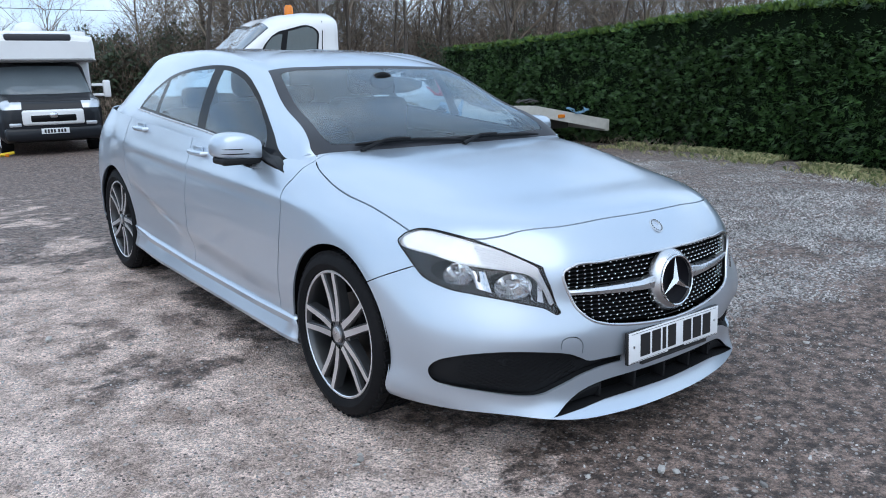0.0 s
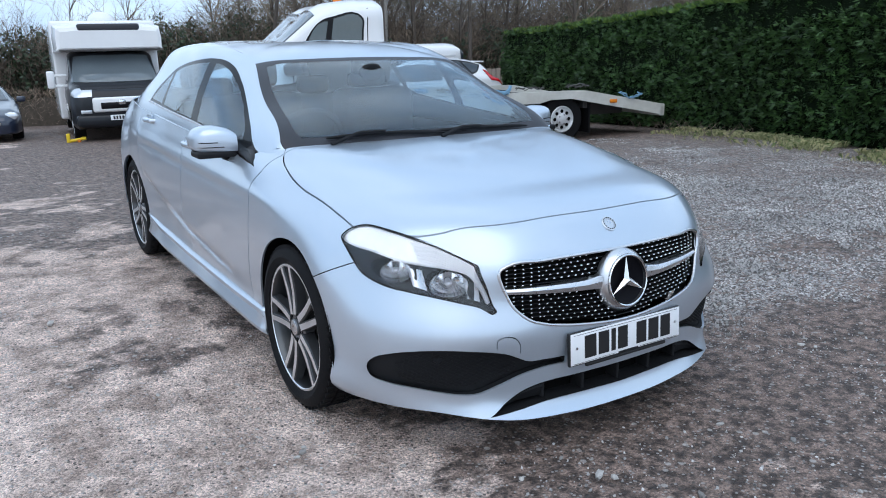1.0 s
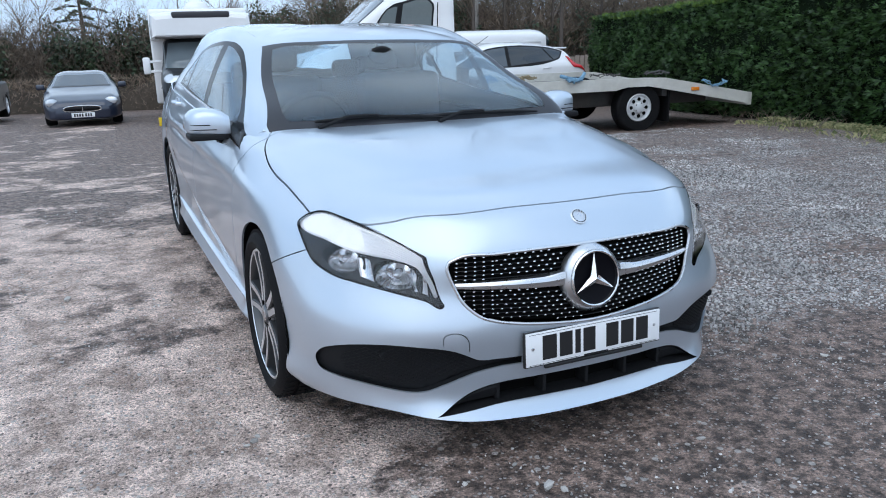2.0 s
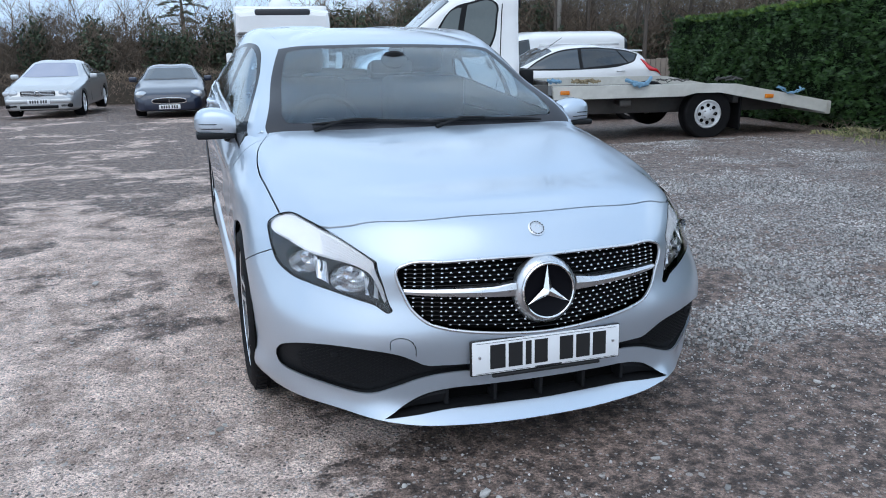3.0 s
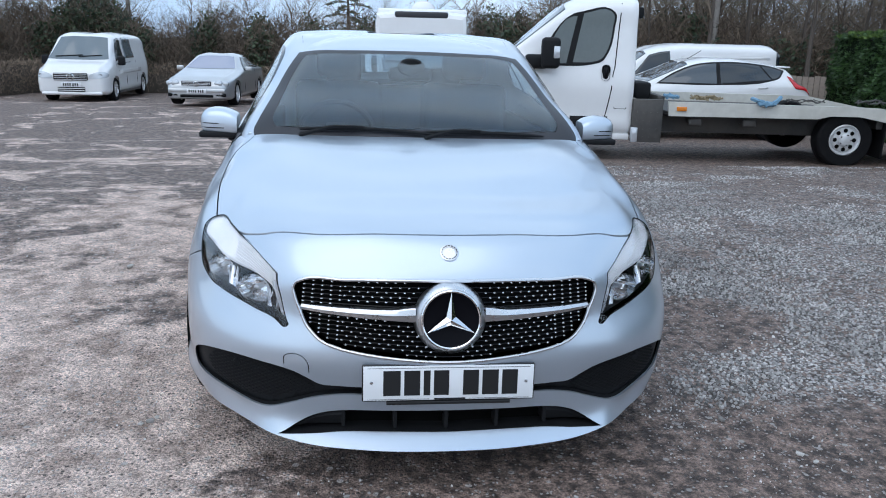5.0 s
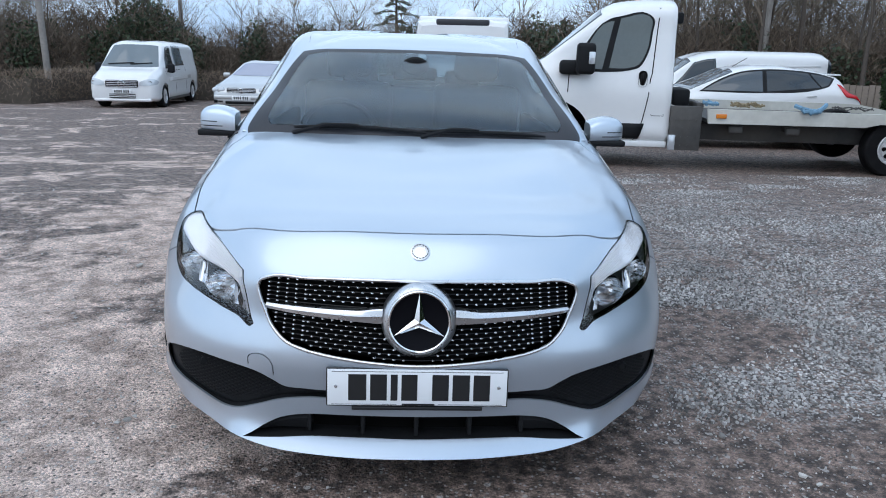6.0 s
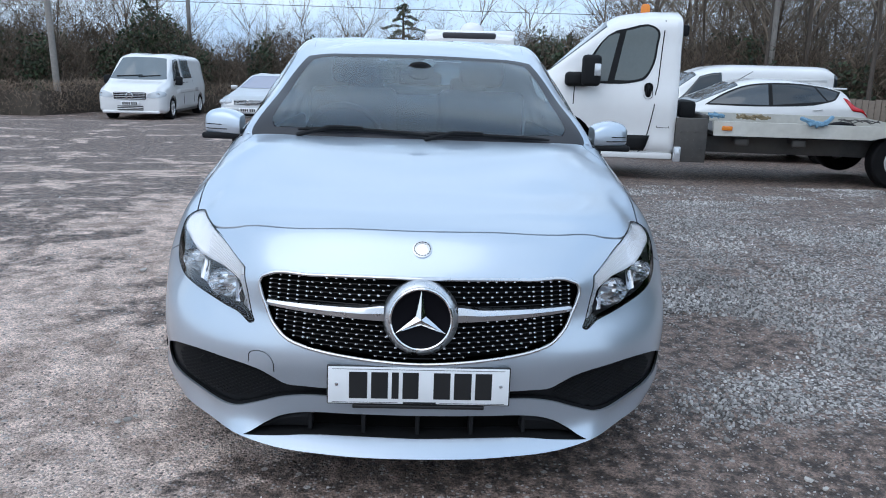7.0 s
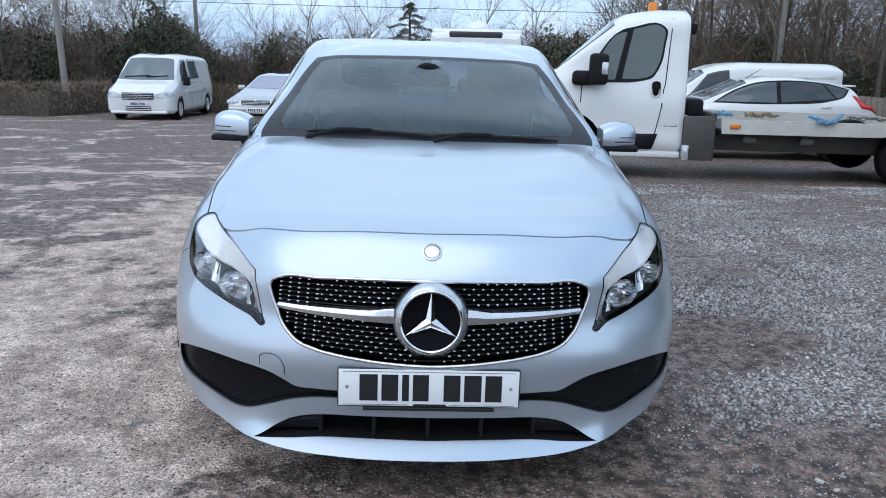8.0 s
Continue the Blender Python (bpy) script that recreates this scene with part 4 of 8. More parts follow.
    part("badge_marks", bm, LAMP_GREY, small)


def bar_height(x):
    """The lower and upper edge of the grille's louvre at a distance from the middle."""
    return float(np.interp(x, [0, .12, .30, .448], [.552, .553, .561, .568])), float(np.interp(x, [0, .12, .17, .30, .448], [.602, .598, .590, .588, .586]))


def build_intakes(car, base, pieces):
    for me, side in zip(pieces["fog"], (1, -1)):
        insert = part("bumper_insert", moved(me, (0, 0.032, 0)), BLACK_PLASTIC, car, "black plastic bumper insert with honeycomb mesh")
        ring = curve2(FOG, 5)
        bm = bmesh.new()
        a = [bm.verts.new(Vector((side * x, nose(base, side * x, z) + 0.004, z))) for x, z in inset(ring, -0.001)]
        b = [bm.verts.new(Vector((side * x, nose(base, side * x, z) + 0.06, z))) for x, z in inset(ring, 0.0015)]
        n = len(a)
        for k in range(n):
            bm.faces.new((a[k], a[(k + 1) % n], b[(k + 1) % n], b[k]))
        part("rim", bm, BLACK_PLASTIC, insert)
        area = inset(curve2([(.765, .335), (.735, .375), (.68, .387), (.60, .382), (.52, .374), (.46, .358), (.415, .335), (.405, .315), (.48, .282), (.55, .260), (.60, .256), (.68, .262), (.74, .278)], 4), 0.003)
        bm = bmesh.new()
        for slope in (-1, 1):
            for k in range(-40, 80):
                run = []
                for i in range(90):
                    x = 0.40 + i * 0.0045
                    z = 0.26 + k * 0.0125 + slope * (x - 0.40) * 0.56
                    if inside_outline(area, x, z):
                        run.append(Vector((side * x, nose(base, side * x, z) + 0.029, z)))
                    else:
                        if len(run) > 2:
                            tube(bm, run[::2] if len(run) > 6 else run, 0.0021, 4)
                        run = []
                if len(run) > 2:
                    tube(bm, run, 0.0021, 4)
        part("honeycomb", bm, BLACK_PLASTIC, insert, "fine black honeycomb mesh")
        bm = bmesh.new()
        lathe(bm, [(0.013, 0.02), (0.013, -0.004), (0.010, -0.006), (0.009, -0.003), (0.0005, -0.003)], 20, "y", Matrix.Translation((side * .655, nose(base, side * .655, .362) + 0.022, .362)))
        part("parking_sensor", bm, BLACK_PLASTIC, insert)
    low = part("lower_intake", moved(pieces["intake"], (0, 0.07, 0)), DARK, car, "dark recessed lower air intake")
    bm = bmesh.new()
    ring = curve2(whole(INTAKE), 5)
    a = [bm.verts.new((x, nose(base, x, z) + 0.002, z)) for x, z in ring]
    b = [bm.verts.new((x, nose(base, x, z) + 0.085, z)) for x, z in inset(ring, 0.002)]
    for k in range(len(a)):
        bm.faces.new((a[k], a[(k + 1) % len(a)], b[(k + 1) % len(a)], b[k]))
    part("rim", bm, BLACK_PLASTIC, low)
    for x in (-.32, -.16, 0.0, .16, .32):
        part("intake_rib", boxed(x - .006, x + .006, nose(base, x, .235) + .012, nose(base, x, .235) + .07, .195, .272, bevel=.002), BLACK_PLASTIC, low)
    bm = bmesh.new()
    tube(bm, [(x, nose(base, x, .236) + 0.055, .236) for x in np.linspace(-.36, .36, 25)], 0.010, 6)
    part("intake_bar", bm, DARK, low)
    for side in (-1, 1):
        bm = bmesh.new()
        rows = []
        for s in np.linspace(0, 1, 9):
            x = .325 + .15 * s
            zt = float(np.interp(x, [.318, .364, .41, .455, .488], [.266, .258, .240, .208, .179]))
            zb = float(np.interp(x, [.326, .408, .488], [.2, .194, .178]))
            rows.append([bm.verts.new((side * x, nose(base, x, zz) + 0.008 + 0.02 * q, zz)) for q, zz in ((1, zt), (0, zt * .6 + zb * .4), (1, zb))])
        grid_faces(bm, rows)
        part("intake_cheek", bm, BLACK_PLASTIC, low)


def build_plate(car):
    m = Matrix.Translation((0, 0.026, 0.369)) @ Euler((radians(-4), 0, 0)).to_matrix().to_4x4()
    plate = part("number_plate", boxed(-.264, .264, -.004, .01, -.058, .058, bevel=.004, m=m), PLATE_BLACK, car, "white front number plate in a black holder")
    part("face", boxed(-.26, .26, -.0065, -.003, -.0535, .0555, bevel=.0015, m=m), PLATE_WHITE, plate)
    x = -.2
    for w in (.052, .048, .020, .046):
        part("character_bar", boxed(x, x + w, -.0075, -.006, -.038, .041, m=m), PLATE_BLACK, plate)
        x += w + .011
    x += .032
    for w in (.048, .050, .048):
        part("character_bar", boxed(x, x + w, -.0075, -.006, -.038, .041, m=m), PLATE_BLACK, plate)
        x += w + .011
    for x in (-.236, .236):
        bm = bmesh.new()
        lathe(bm, [(.005, -.0062), (.005, -.009), (.003, -.0095), (.0004, -.0095)], 14, "y", m @ Matrix.Translation((x, 0, .004)))
        part("screw", bm, SATIN, plate)
    for z0, x0, x1 in ((.0485, -.248, .248), (-.0505, -.248, -.06), (-.0505, .06, .248)):
        part("border_line", boxed(x0, x1, -.0072, -.006, z0, z0 + .0012, m=m), PLATE_BLACK, plate)
    part("name_bar", boxed(-.045, .05, -.0072, -.006, -.0525, -.0475, m=m), LAMP_GREY, plate)
    part("holder_lip", boxed(-.19, .19, -.006, .006, -.069, -.058, bevel=.002, m=m), PLATE_BLACK, plate)
    part("name_bar", boxed(-.10, .09, -.0072, -.0055, -.0655, -.0625, m=m), LAMP_GREY, plate)


def build_wheel():
    """A wheel that faces +x, its hub at the origin: tyre, rim, five twin spokes, hub cap and brake disc."""
    wheel = thing("wheel", "", "")
    bm = bmesh.new()
    prof = [(.245, -.005), (.252, .012), (.275, .022), (.298, .016), (.310, .004), (.3165, -.012)]
    for x in (-.045, -.09, -.135, -.175):
        prof += [(.3178, x + .012), (.3178, x + .006), (.309, x + .004), (.309, x - .004), (.3178, x - .006)]
    prof += [(.3165, -.205), (.308, -.222), (.28, -.235), (.25, -.22)]
    lathe(bm, prof, 72, "x", Matrix.Rotation(0, 4, "X"))
    part("tyre", bm, RUBBER, wheel, "low-profile black tyre")
    bm = bmesh.new()
    for k in range(56):
        a = 2 * math.pi * k / 56
        for x0, x1, lean in ((-.036, .002, .22), (-.082, -.050, -.2), (-.13, -.096, .2), (-.21, -.182, -.22)):
            box(bm, x0, x1, -.0125, .0125, .308, .3212, m=Matrix.Rotation(a, 4, "X") @ pose(0, 0, 0, 0, 0, math.degrees(lean)))
    tagged(part("tread_mass", bm, RUBBER, wheel, smooth=False), kind="stuff")
    bm = bmesh.new()
    lathe(bm, [(.247, -.012), (.249, .0), (.247, .007), (.240, .008), (.236, .003), (.232, -.02), (.224, -.05), (.215, -.10), (.215, -.20)], 72, "x")
    rim = part("rim", bm, BARREL, wheel, "dark grey alloy rim")
    bm = bmesh.new()
    lathe(bm, [(.2485, .0035), (.247, .0078), (.2405, .0088), (.2375, .006)], 72, "x")
    part("rim_lip", bm, ALLOY_CUT, wheel, "bright machined rim lip")
    for k in range(5):
        a0 = math.pi / 2 + 2 * math.pi * k / 5 + 0.12
        spoke, face = bmesh.new(), bmesh.new()
        for s in (-1, 1):
            rows, top = [], []
            for i in range(9):
                q = i / 8
                r = .050 + (.238 - .050) * q
                mid = s * (.014 + .026 * q)
                half = .0145 + .003 * (1 - q)
                x = .002 - .010 * math.sin(math.pi * min(1, q * 1.1)) * 0.5 + .004 * q
                deep = .045 - .012 * q
                sec = [(mid - half * 1.25, x - deep), (mid - half, x - .004), (mid - half * .75, x), (mid + half * .75, x), (mid + half, x - .004), (mid + half * 1.25, x - deep)]
                rows.append([spoke.verts.new(Vector((xx, r * math.cos(a0) - c * math.sin(a0), r * math.sin(a0) + c * math.cos(a0)))) for c, xx in sec])
                edge0, edge1 = (mid - half * .80, mid + half * .62) if s < 0 else (mid - half * .62, mid + half * .80)
                top.append([face.verts.new(Vector((x + .0012, r * math.cos(a0) - c * math.sin(a0), r * math.sin(a0) + c * math.cos(a0)))) for c in (edge0, edge1)])
            grid_faces(spoke, rows)
            grid_faces(face, top)
        for b in (spoke, face):
            bmesh.ops.recalc_face_normals(b, faces=b.faces)
        sp = part("spoke", spoke, SPOKE_GREY, wheel, "grey twin spoke with machined edges")
        part("spoke_face", face, ALLOY_CUT, wheel)
        # a near-black sheet paints the slot's shade between the two legs
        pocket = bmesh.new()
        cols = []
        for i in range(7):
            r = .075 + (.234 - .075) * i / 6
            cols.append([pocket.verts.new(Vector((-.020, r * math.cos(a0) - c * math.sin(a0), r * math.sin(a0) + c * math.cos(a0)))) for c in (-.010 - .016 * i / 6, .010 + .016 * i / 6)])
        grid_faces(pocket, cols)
        part("spoke_pocket", made_by(finish(pocket), ("SOLIDIFY", 0.004)), DARK, wheel, "near-black plate standing for the shaded slot between twin spokes")
    bm = bmesh.new()
    lathe(bm, [(.066, -.05), (.066, -.012), (.060, -.004), (.040, -.001), (.034, -.004), (.033, .004), (.029, .008), (.0005, .009)], 40, "x")
    part("hub", bm, ALLOY, wheel)
    bm = bmesh.new()
    lathe(bm, [(.030, .0085), (.026, .0105), (.0005, .0112)], 30, "x")
    part("hub_cap", bm, SATIN, wheel, "round silver hub cap")
    for k in range(5):
        a = math.pi / 2 + 2 * math.pi * (k + 0.5) / 5 + 0.12
        bm = bmesh.new()
        lathe(bm, [(.0105, .001), (.0095, -.001), (.009, -.02), (.0005, -.02)], 14, "x", Matrix.Translation((0.0, .050 * math.cos(a), .050 * math.sin(a))))
        part("bolt_well", bm, DARK, wheel)
    bm = bmesh.new()
    lathe(bm, [(.0005, -.10), (.07, -.10), (.07, -.085), (.15, -.085), (.15, -.11)], 40, "x")
    part("brake_disc", bm, DISC, wheel, "plain steel brake disc")
    part("brake_caliper", boxed(-.12, -.06, -.17, -.09, -.07, .07, bevel=.012), BLACK_PLASTIC, wheel)
    return wheel


def build_skirt(car, side):
    """The sculpted side skirt: a narrow upper facet, a crease and a bright lower blade that flares towards the rear wheel."""
    bm = bmesh.new()
    rows = []
    for y in np.linspace(1.215, 3.275, 40):
        tail = ease(2.85, 3.27, y)
        nose_ = 1 - ease(1.215, 1.30, y)
        top = float(np.interp(y, [1.2, 1.6, 2.4, 3.0, 3.28], [.292, .284, .288, .304, .335]))
        sec = [(.868, top), (.884 - .006 * nose_, top - .010), (.888, top - .014), (.876, top - .046 - .010 * tail), (.893 - .012 * nose_, .200 + .018 * tail), (.896 - .012 * nose_, .193 + .016 * tail), (.890 - .012 * nose_, .174 + .02 * tail), (.84, .165 + .02 * tail)]
        rows.append([bm.verts.new((side * x, y, z)) for x, z in sec])
    grid_faces(bm, rows)
    bmesh.ops.recalc_face_normals(bm, faces=bm.faces)
    part("skirt_blade", made_by(finish(bm, True), ("SOLIDIFY", 0.006)), SILVER, car, "silver sculpted side skirt", angle=22)


def build_sail(car, side):
    """The black corner panel between the door mirror and the foot of the pillar."""
    low = hermite([(.838, 1.372, .856), (.842, 1.45, .870), (.843, 1.57, .890), (.832, 1.68, .922)], [4, 4, 4])
    high = hermite([(.834, 1.378, .866), (.818, 1.415, .890), (.776, 1.55, .938), (.752, 1.66, .992)], [4, 4, 4])
    bm = bmesh.new()
    rows = []
    for a, b in zip(low, high):
        rows.append([bm.verts.new((side * ((1 - q) * a[0] + q * b[0] - .009 + .005 * math.sin(math.pi * q)), (1 - q) * a[1] + q * b[1], (1 - q) * a[2] + q * b[2])) for q in (0, .25, .5, .75, 1)])
    grid_faces(bm, rows)
    bmesh.ops.recalc_face_normals(bm, faces=bm.faces)
    part("mirror_sail", made_by(finish(bm), ("SOLIDIFY", 0.005)), GLOSS_BLACK, car, "black mirror corner panel")


def build_mirror(car, side, base):
    """A door mirror: silver cap over a black foot, two slots of the side repeater."""
    bm = bmesh.new()
    rows = []
    for i in range(17):
        q = i / 16
        x = .842 + .178 * q
        end = max(0.0, (q - .72) / .28)
        full = (1 - end ** 2.6) ** 0.5 if end < 1 else 0.12
        inner = 1 - 0.25 * max(0.0, 1 - q / .15) ** 2
        top = .992 + .048 * (0.35 + 0.65 * math.sin(math.pi * (0.12 + 0.80 * (1 - q)))) * inner
        low = .924 + .004 * q
        mid = .962
        ring = []
        for k in range(24):
            a = 2 * math.pi * k / 24
            c, s_ = math.cos(a), math.sin(a)
            e = 0.5 if s_ > 0 else 0.32
            yy = 1.60 - .10 * math.copysign(abs(c) ** e, c) * (0.35 + 0.65 * full) * (1 if c > 0 else .35) + 0.035 * q * q
            zz = mid + ((top - mid) if s_ > 0 else (mid - low)) * math.copysign(abs(s_) ** e, s_) * (0.35 + 0.65 * full)
            ring.append(bm.verts.new((side * x, yy, zz)))
        rows.append(ring + ring[:1])
    grid_faces(bm, rows)
    bm.faces.new(rows[0][:-1])
    bm.faces.new(rows[-1][:-1])
    bmesh.ops.recalc_face_normals(bm, faces=bm.faces)
    mirror = part("door_mirror", bm, SILVER, car, "silver door mirror with a black foot", angle=50)
    mirror.matrix_basis = Matrix.Translation((-side * .018, .085, -.030))
    bm = bmesh.new()
    box(bm, .825, 1.016, 1.503, 1.63, .906, .934, bevel=.010, seg=3)
    bmesh.ops.transform(bm, matrix=Matrix.Diagonal((side, 1, 1, 1)), verts=bm.verts)
    part("foot", bm, BLACK_PLASTIC, mirror, "black plastic mirror foot")
    bm = bmesh.new()
    tube(bm, [(side * .885, 1.57, .915), (side * .845, 1.575, .90), (side * .80, 1.58, .905)], [.026, .028, .03], 10)
    part("arm", bm, BLACK_PLASTIC, mirror)
    for z, x0, x1 in ((.952, .90, 1.006), (.972, .925, 1.004)):
        bm = bmesh.new()
        pts = []
        tree = BVHTree.FromPolygons([v.co for v in mirror.data.vertices], [tuple(p.vertices) for p in mirror.data.polygons])
        for x in np.linspace(x0, x1, 12):
            hit = tree.ray_cast(Vector((side * x, 0.5, z)), Vector((0, 1, 0)))[0]
            if hit is not None:
                pts.append(hit + Vector((0, -0.0005, 0)))
        tube(bm, pts, [.0022] * (len(pts) - 3) + [.002, .0012, .0006], 6)
        part("repeater_slot", bm, GLOSS_BLACK, mirror)


def build_handle(car, side, y, base):
    z = 0.865 + 0.055 * (y - 2.23) / 0.86
    p = on_sheet(base, (side * 1.5, y, z), (-side, 0, 0))
    bm = bmesh.new()
    tube(bm, [p + Vector((side * d, dy, 0.0)) for d, dy in ((-.01, -.10), (.018, -.085), (.026, -.04), (.027, .03), (.020, .075), (-.01, .09))], [.011, .013, .014, .014, .012, .01], 10)
    handle = part("door_handle", bm, SILVER, car, "silver pull door handle")
    bm = bmesh.new()
    box(bm, -.004, .003, -.055, .055, -.03, .03, bevel=.0015, m=Matrix.Translation(p + Vector((side * 0.001, 0, 0))))
    part("grip_recess", bm, SHADE_SILVER, handle)


def build_interior(car):
    part("dashboard", boxed(-.66, .66, 1.42, 1.85, .70, .915, bevel=.05, seg=3), CLOTH, car, "dark grey dashboard")
    part("cabin_floor", boxed(-.72, .72, 1.3, 3.7, .25, .33, bevel=.02), CLOTH, car)
    part("parcel_shelf", boxed(-.6, .6, 3.45, 3.9, .88, .90, bevel=.01), CLOTH, car)
    for x in (-.37, .37):
        for name, args in (("seat_cushion", (x - .25, x + .25, 2.05, 2.55, .45, .62)), ("seat_back", (x - .25, x + .25, 2.50, 2.68, .58, 1.08)), ("headrest", (x - .13, x + .13, 2.56, 2.66, 1.10, 1.27))):
            part(name, boxed(*args, bevel=.05, seg=3), CLOTH, car)
    part("rear_bench", boxed(-.6, .6, 3.0, 3.5, .45, .62, bevel=.05), CLOTH, car)
    part("rear_backrest", boxed(-.6, .6, 3.38, 3.55, .58, 1.0, bevel=.05), CLOTH, car)
    for x in (-.35, .35):
        part("rear_headrest", boxed(x - .12, x + .12, 3.42, 3.52, 1.0, 1.13, bevel=.04), CLOTH, car)
    bm = bmesh.new()
    m = Matrix.Translation((-.37, 1.90, .87)) @ Euler((radians(-62), 0, 0)).to_matrix().to_4x4()
    tube(bm, [m @ Vector((.185 * math.cos(a), .185 * math.sin(a), 0)) for a in np.linspace(0, 2 * math.pi, 33)], .015, 8, caps=False)
    box(bm, -.06, .06, -.06, .06, -.02, .02, bevel=.02, m=m)
    box(bm, -.17, .17, -.02, .02, -.01, .01, bevel=.005, m=m)
    part("steering_wheel", bm, BLACK_PLASTIC, car, "black steering wheel")
    bm = bmesh.new()
    box(bm, -.11, .11, 1.93, 1.95, 1.13, 1.20, bevel=.02)
    part("interior_mirror", bm, GLOSS_BLACK, car)
    bm = bmesh.new()
    lathe(bm, [(.0005, -.01), (.045, -.008), (.055, .0), (.05, .03)], 24, "y", Matrix.Translation((.0, 1.88, 1.205)) @ Matrix.Diagonal((1.25, 1, .85, 1)))
    part("sensor_pod", bm, BLACK_PLASTIC, car, "dark sensor pod behind the windscreen")


def build_wipers(car, cabin):
    for x0, x1 in ((-.52, .08), (.02, .56)):
        bm = bmesh.new()
        pts = []
        for s in np.linspace(0, 1, 14):
            x = x0 + (x1 - x0) * s
            z = .956 + .012 * math.sin(math.pi * min(1, s * 1.0)) * (1 if x0 < 0 and x0 < -.1 else .4) - .010 * s
            p = on_sheet(cabin, (x, 0.5, z), (0, 1, 0))
            pts.append(p + Vector((0, -.014, .004)))
        tube(bm, pts, [.004] + [.0085] * 11 + [.007, .004], 6)
        wiper = part("wiper", bm, BLACK_PLASTIC, car, "black windscreen wiper")
        bm = bmesh.new()
        tube(bm, [pts[0] + Vector((.0, -.05, -.02)), pts[3] + Vector((0, -.025, .012)), pts[6] + Vector((0, -.006, .010))], [.010, .008, .006], 6)
        part("wiper_arm", bm, BLACK_PLASTIC, wiper)
    bm = bmesh.new()
    rows = []
    for x in np.linspace(-.69, .69, 25):
        a = abs(x)
        y = float(np.interp(a, [0, .25, .40, .52, .61, .66], [1.285, 1.285, 1.29, 1.295, 1.30, 1.31]))
        rows.append([bm.verts.new((x, y - .02, .918)), bm.verts.new((x, y + .01, .932)), bm.verts.new((x, y + .05, .950))])
    grid_faces(bm, rows)
    part("cowl_panel", bm, BLACK_PLASTIC, car, "black plastic scuttle panel")


def build_under(car):
    for x in (-1, 1):
        for y in HUB_Y:
            bm = bmesh.new()
            lo, hi = [], []
            for k in range(25):
                a = math.pi * (-0.06 + 1.12 * k / 24)
                lo.append(bm.verts.new((x * .50, y + .365 * math.cos(a), .308 + .365 * math.sin(a))))
                hi.append(bm.verts.new((x * .876, y + .352 * math.cos(a), .308 + .352 * math.sin(a))))
            grid_faces(bm, [lo, hi])
            bm.faces.new(lo)
            part("arch_liner", bm, DARK, car, "black wheel arch liner")
    part("underbody", boxed(-.60, .60, .25, 4.1, .17, .30, bevel=.03), DARK, car)
    part("engine_bay", boxed(-.50, .50, .32, 1.25, .30, .62, bevel=.03), DARK, car)
    for x in (-1, 1):
        part("inner_sill", boxed(*sorted((x * .58, x * .82)), 1.30, 3.2, .19, .42, bevel=.02), DARK, car)
        part("inner_wing", boxed(*sorted((x * .50, x * .70)), .65, 1.3, .62, .72, bevel=.02), DARK, car)
        part("door_lining", boxed(*sorted((x * .74, x * .80)), 1.40, 3.3, .40, .88, bevel=.02), CLOTH, car)


TRIM_GREY = plain("pillar_trim", (0.03, 0.031, 0.037), 0.4, spec=0.35)
LAMP_GREY = plain("lamp_grey", (0.022, 0.023, 0.026), 0.4, spec=0.15)
LAMP_SILVER = plain("lamp_silver", (0.93, 0.94, 0.96), 0.45, 0.1)
EMBLEM_BLACK = plain("emblem_black", (0.004, 0.004, 0.006), 0.35, spec=0.08)
PLATE_BLACK = plain("plate_black", (0.012, 0.012, 0.013), 0.4)
PLATE_WHITE = plain("plate_white", (0.82, 0.83, 0.84), 0.35, grain=0.02)
SHADE_SILVER = SILVER
DISC = plain("brake_steel", (0.12, 0.115, 0.11), 0.45, 1.0)
BARREL = plain("rim_barrel", (0.10, 0.105, 0.11), 0.35, 0.9)
SPOKE_GREY = plain("spoke_grey", (0.06, 0.062, 0.066), 0.35, 0.5)


def build_car():
    car = thing("hatchback", "silver five-door hatchback parked on the gravel yard", "car", at=pose(-0.006, 0.005, -0.005, 0.92, 0.56, 0.43))
    base, pieces = build_body(car)
    cabin = build_cabin(car)
    build_lamps(car, base, pieces)
    build_grille(car, base, pieces)
    build_intakes(car, base, pieces)
    build_plate(car)
    build_under(car)
    build_interior(car)
    build_wipers(car, cabin)
    wheel = build_wheel()
    first = True
    for x, turn in ((-.868, 180), (.868, 0)):
        for i, y in enumerate(HUB_Y):
            m = pose(x, y, HUB_Z, 0, 0, turn) @ pose(0, 0, 0, 20 + 31 * i + turn / 3)
            if first:
                wheel.matrix_basis, w, first = m, wheel, False
            else:
                w = copy_thing(wheel, m)
            w.parent = car
    for side in (-1, 1):
        build_mirror(car, side, base)
        build_sail(car, side)
        build_skirt(car, side)
        for y in (2.23, 3.09):
            build_handle(car, side, y, base)


build_car()


# ---- hedge, grass, trees ----
LEAF = island_tint("hedge_green", (0.007, 0.021, 0.007), (0.060, 0.135, 0.032), 0.6)
# paler than the face: new growth, with sky light put into the colour
LEAF_TOP = island_tint("new_growth_skylit", (0.035, 0.085, 0.012), (0.13, 0.21, 0.030), 0.7)
# near-black, so the gaps between sprays carry their shade as colour
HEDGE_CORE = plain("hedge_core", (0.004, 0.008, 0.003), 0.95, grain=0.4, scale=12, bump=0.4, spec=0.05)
GRASS = island_tint("rough_grass", (0.07, 0.11, 0.03), (0.42, 0.38, 0.20), 0.7)
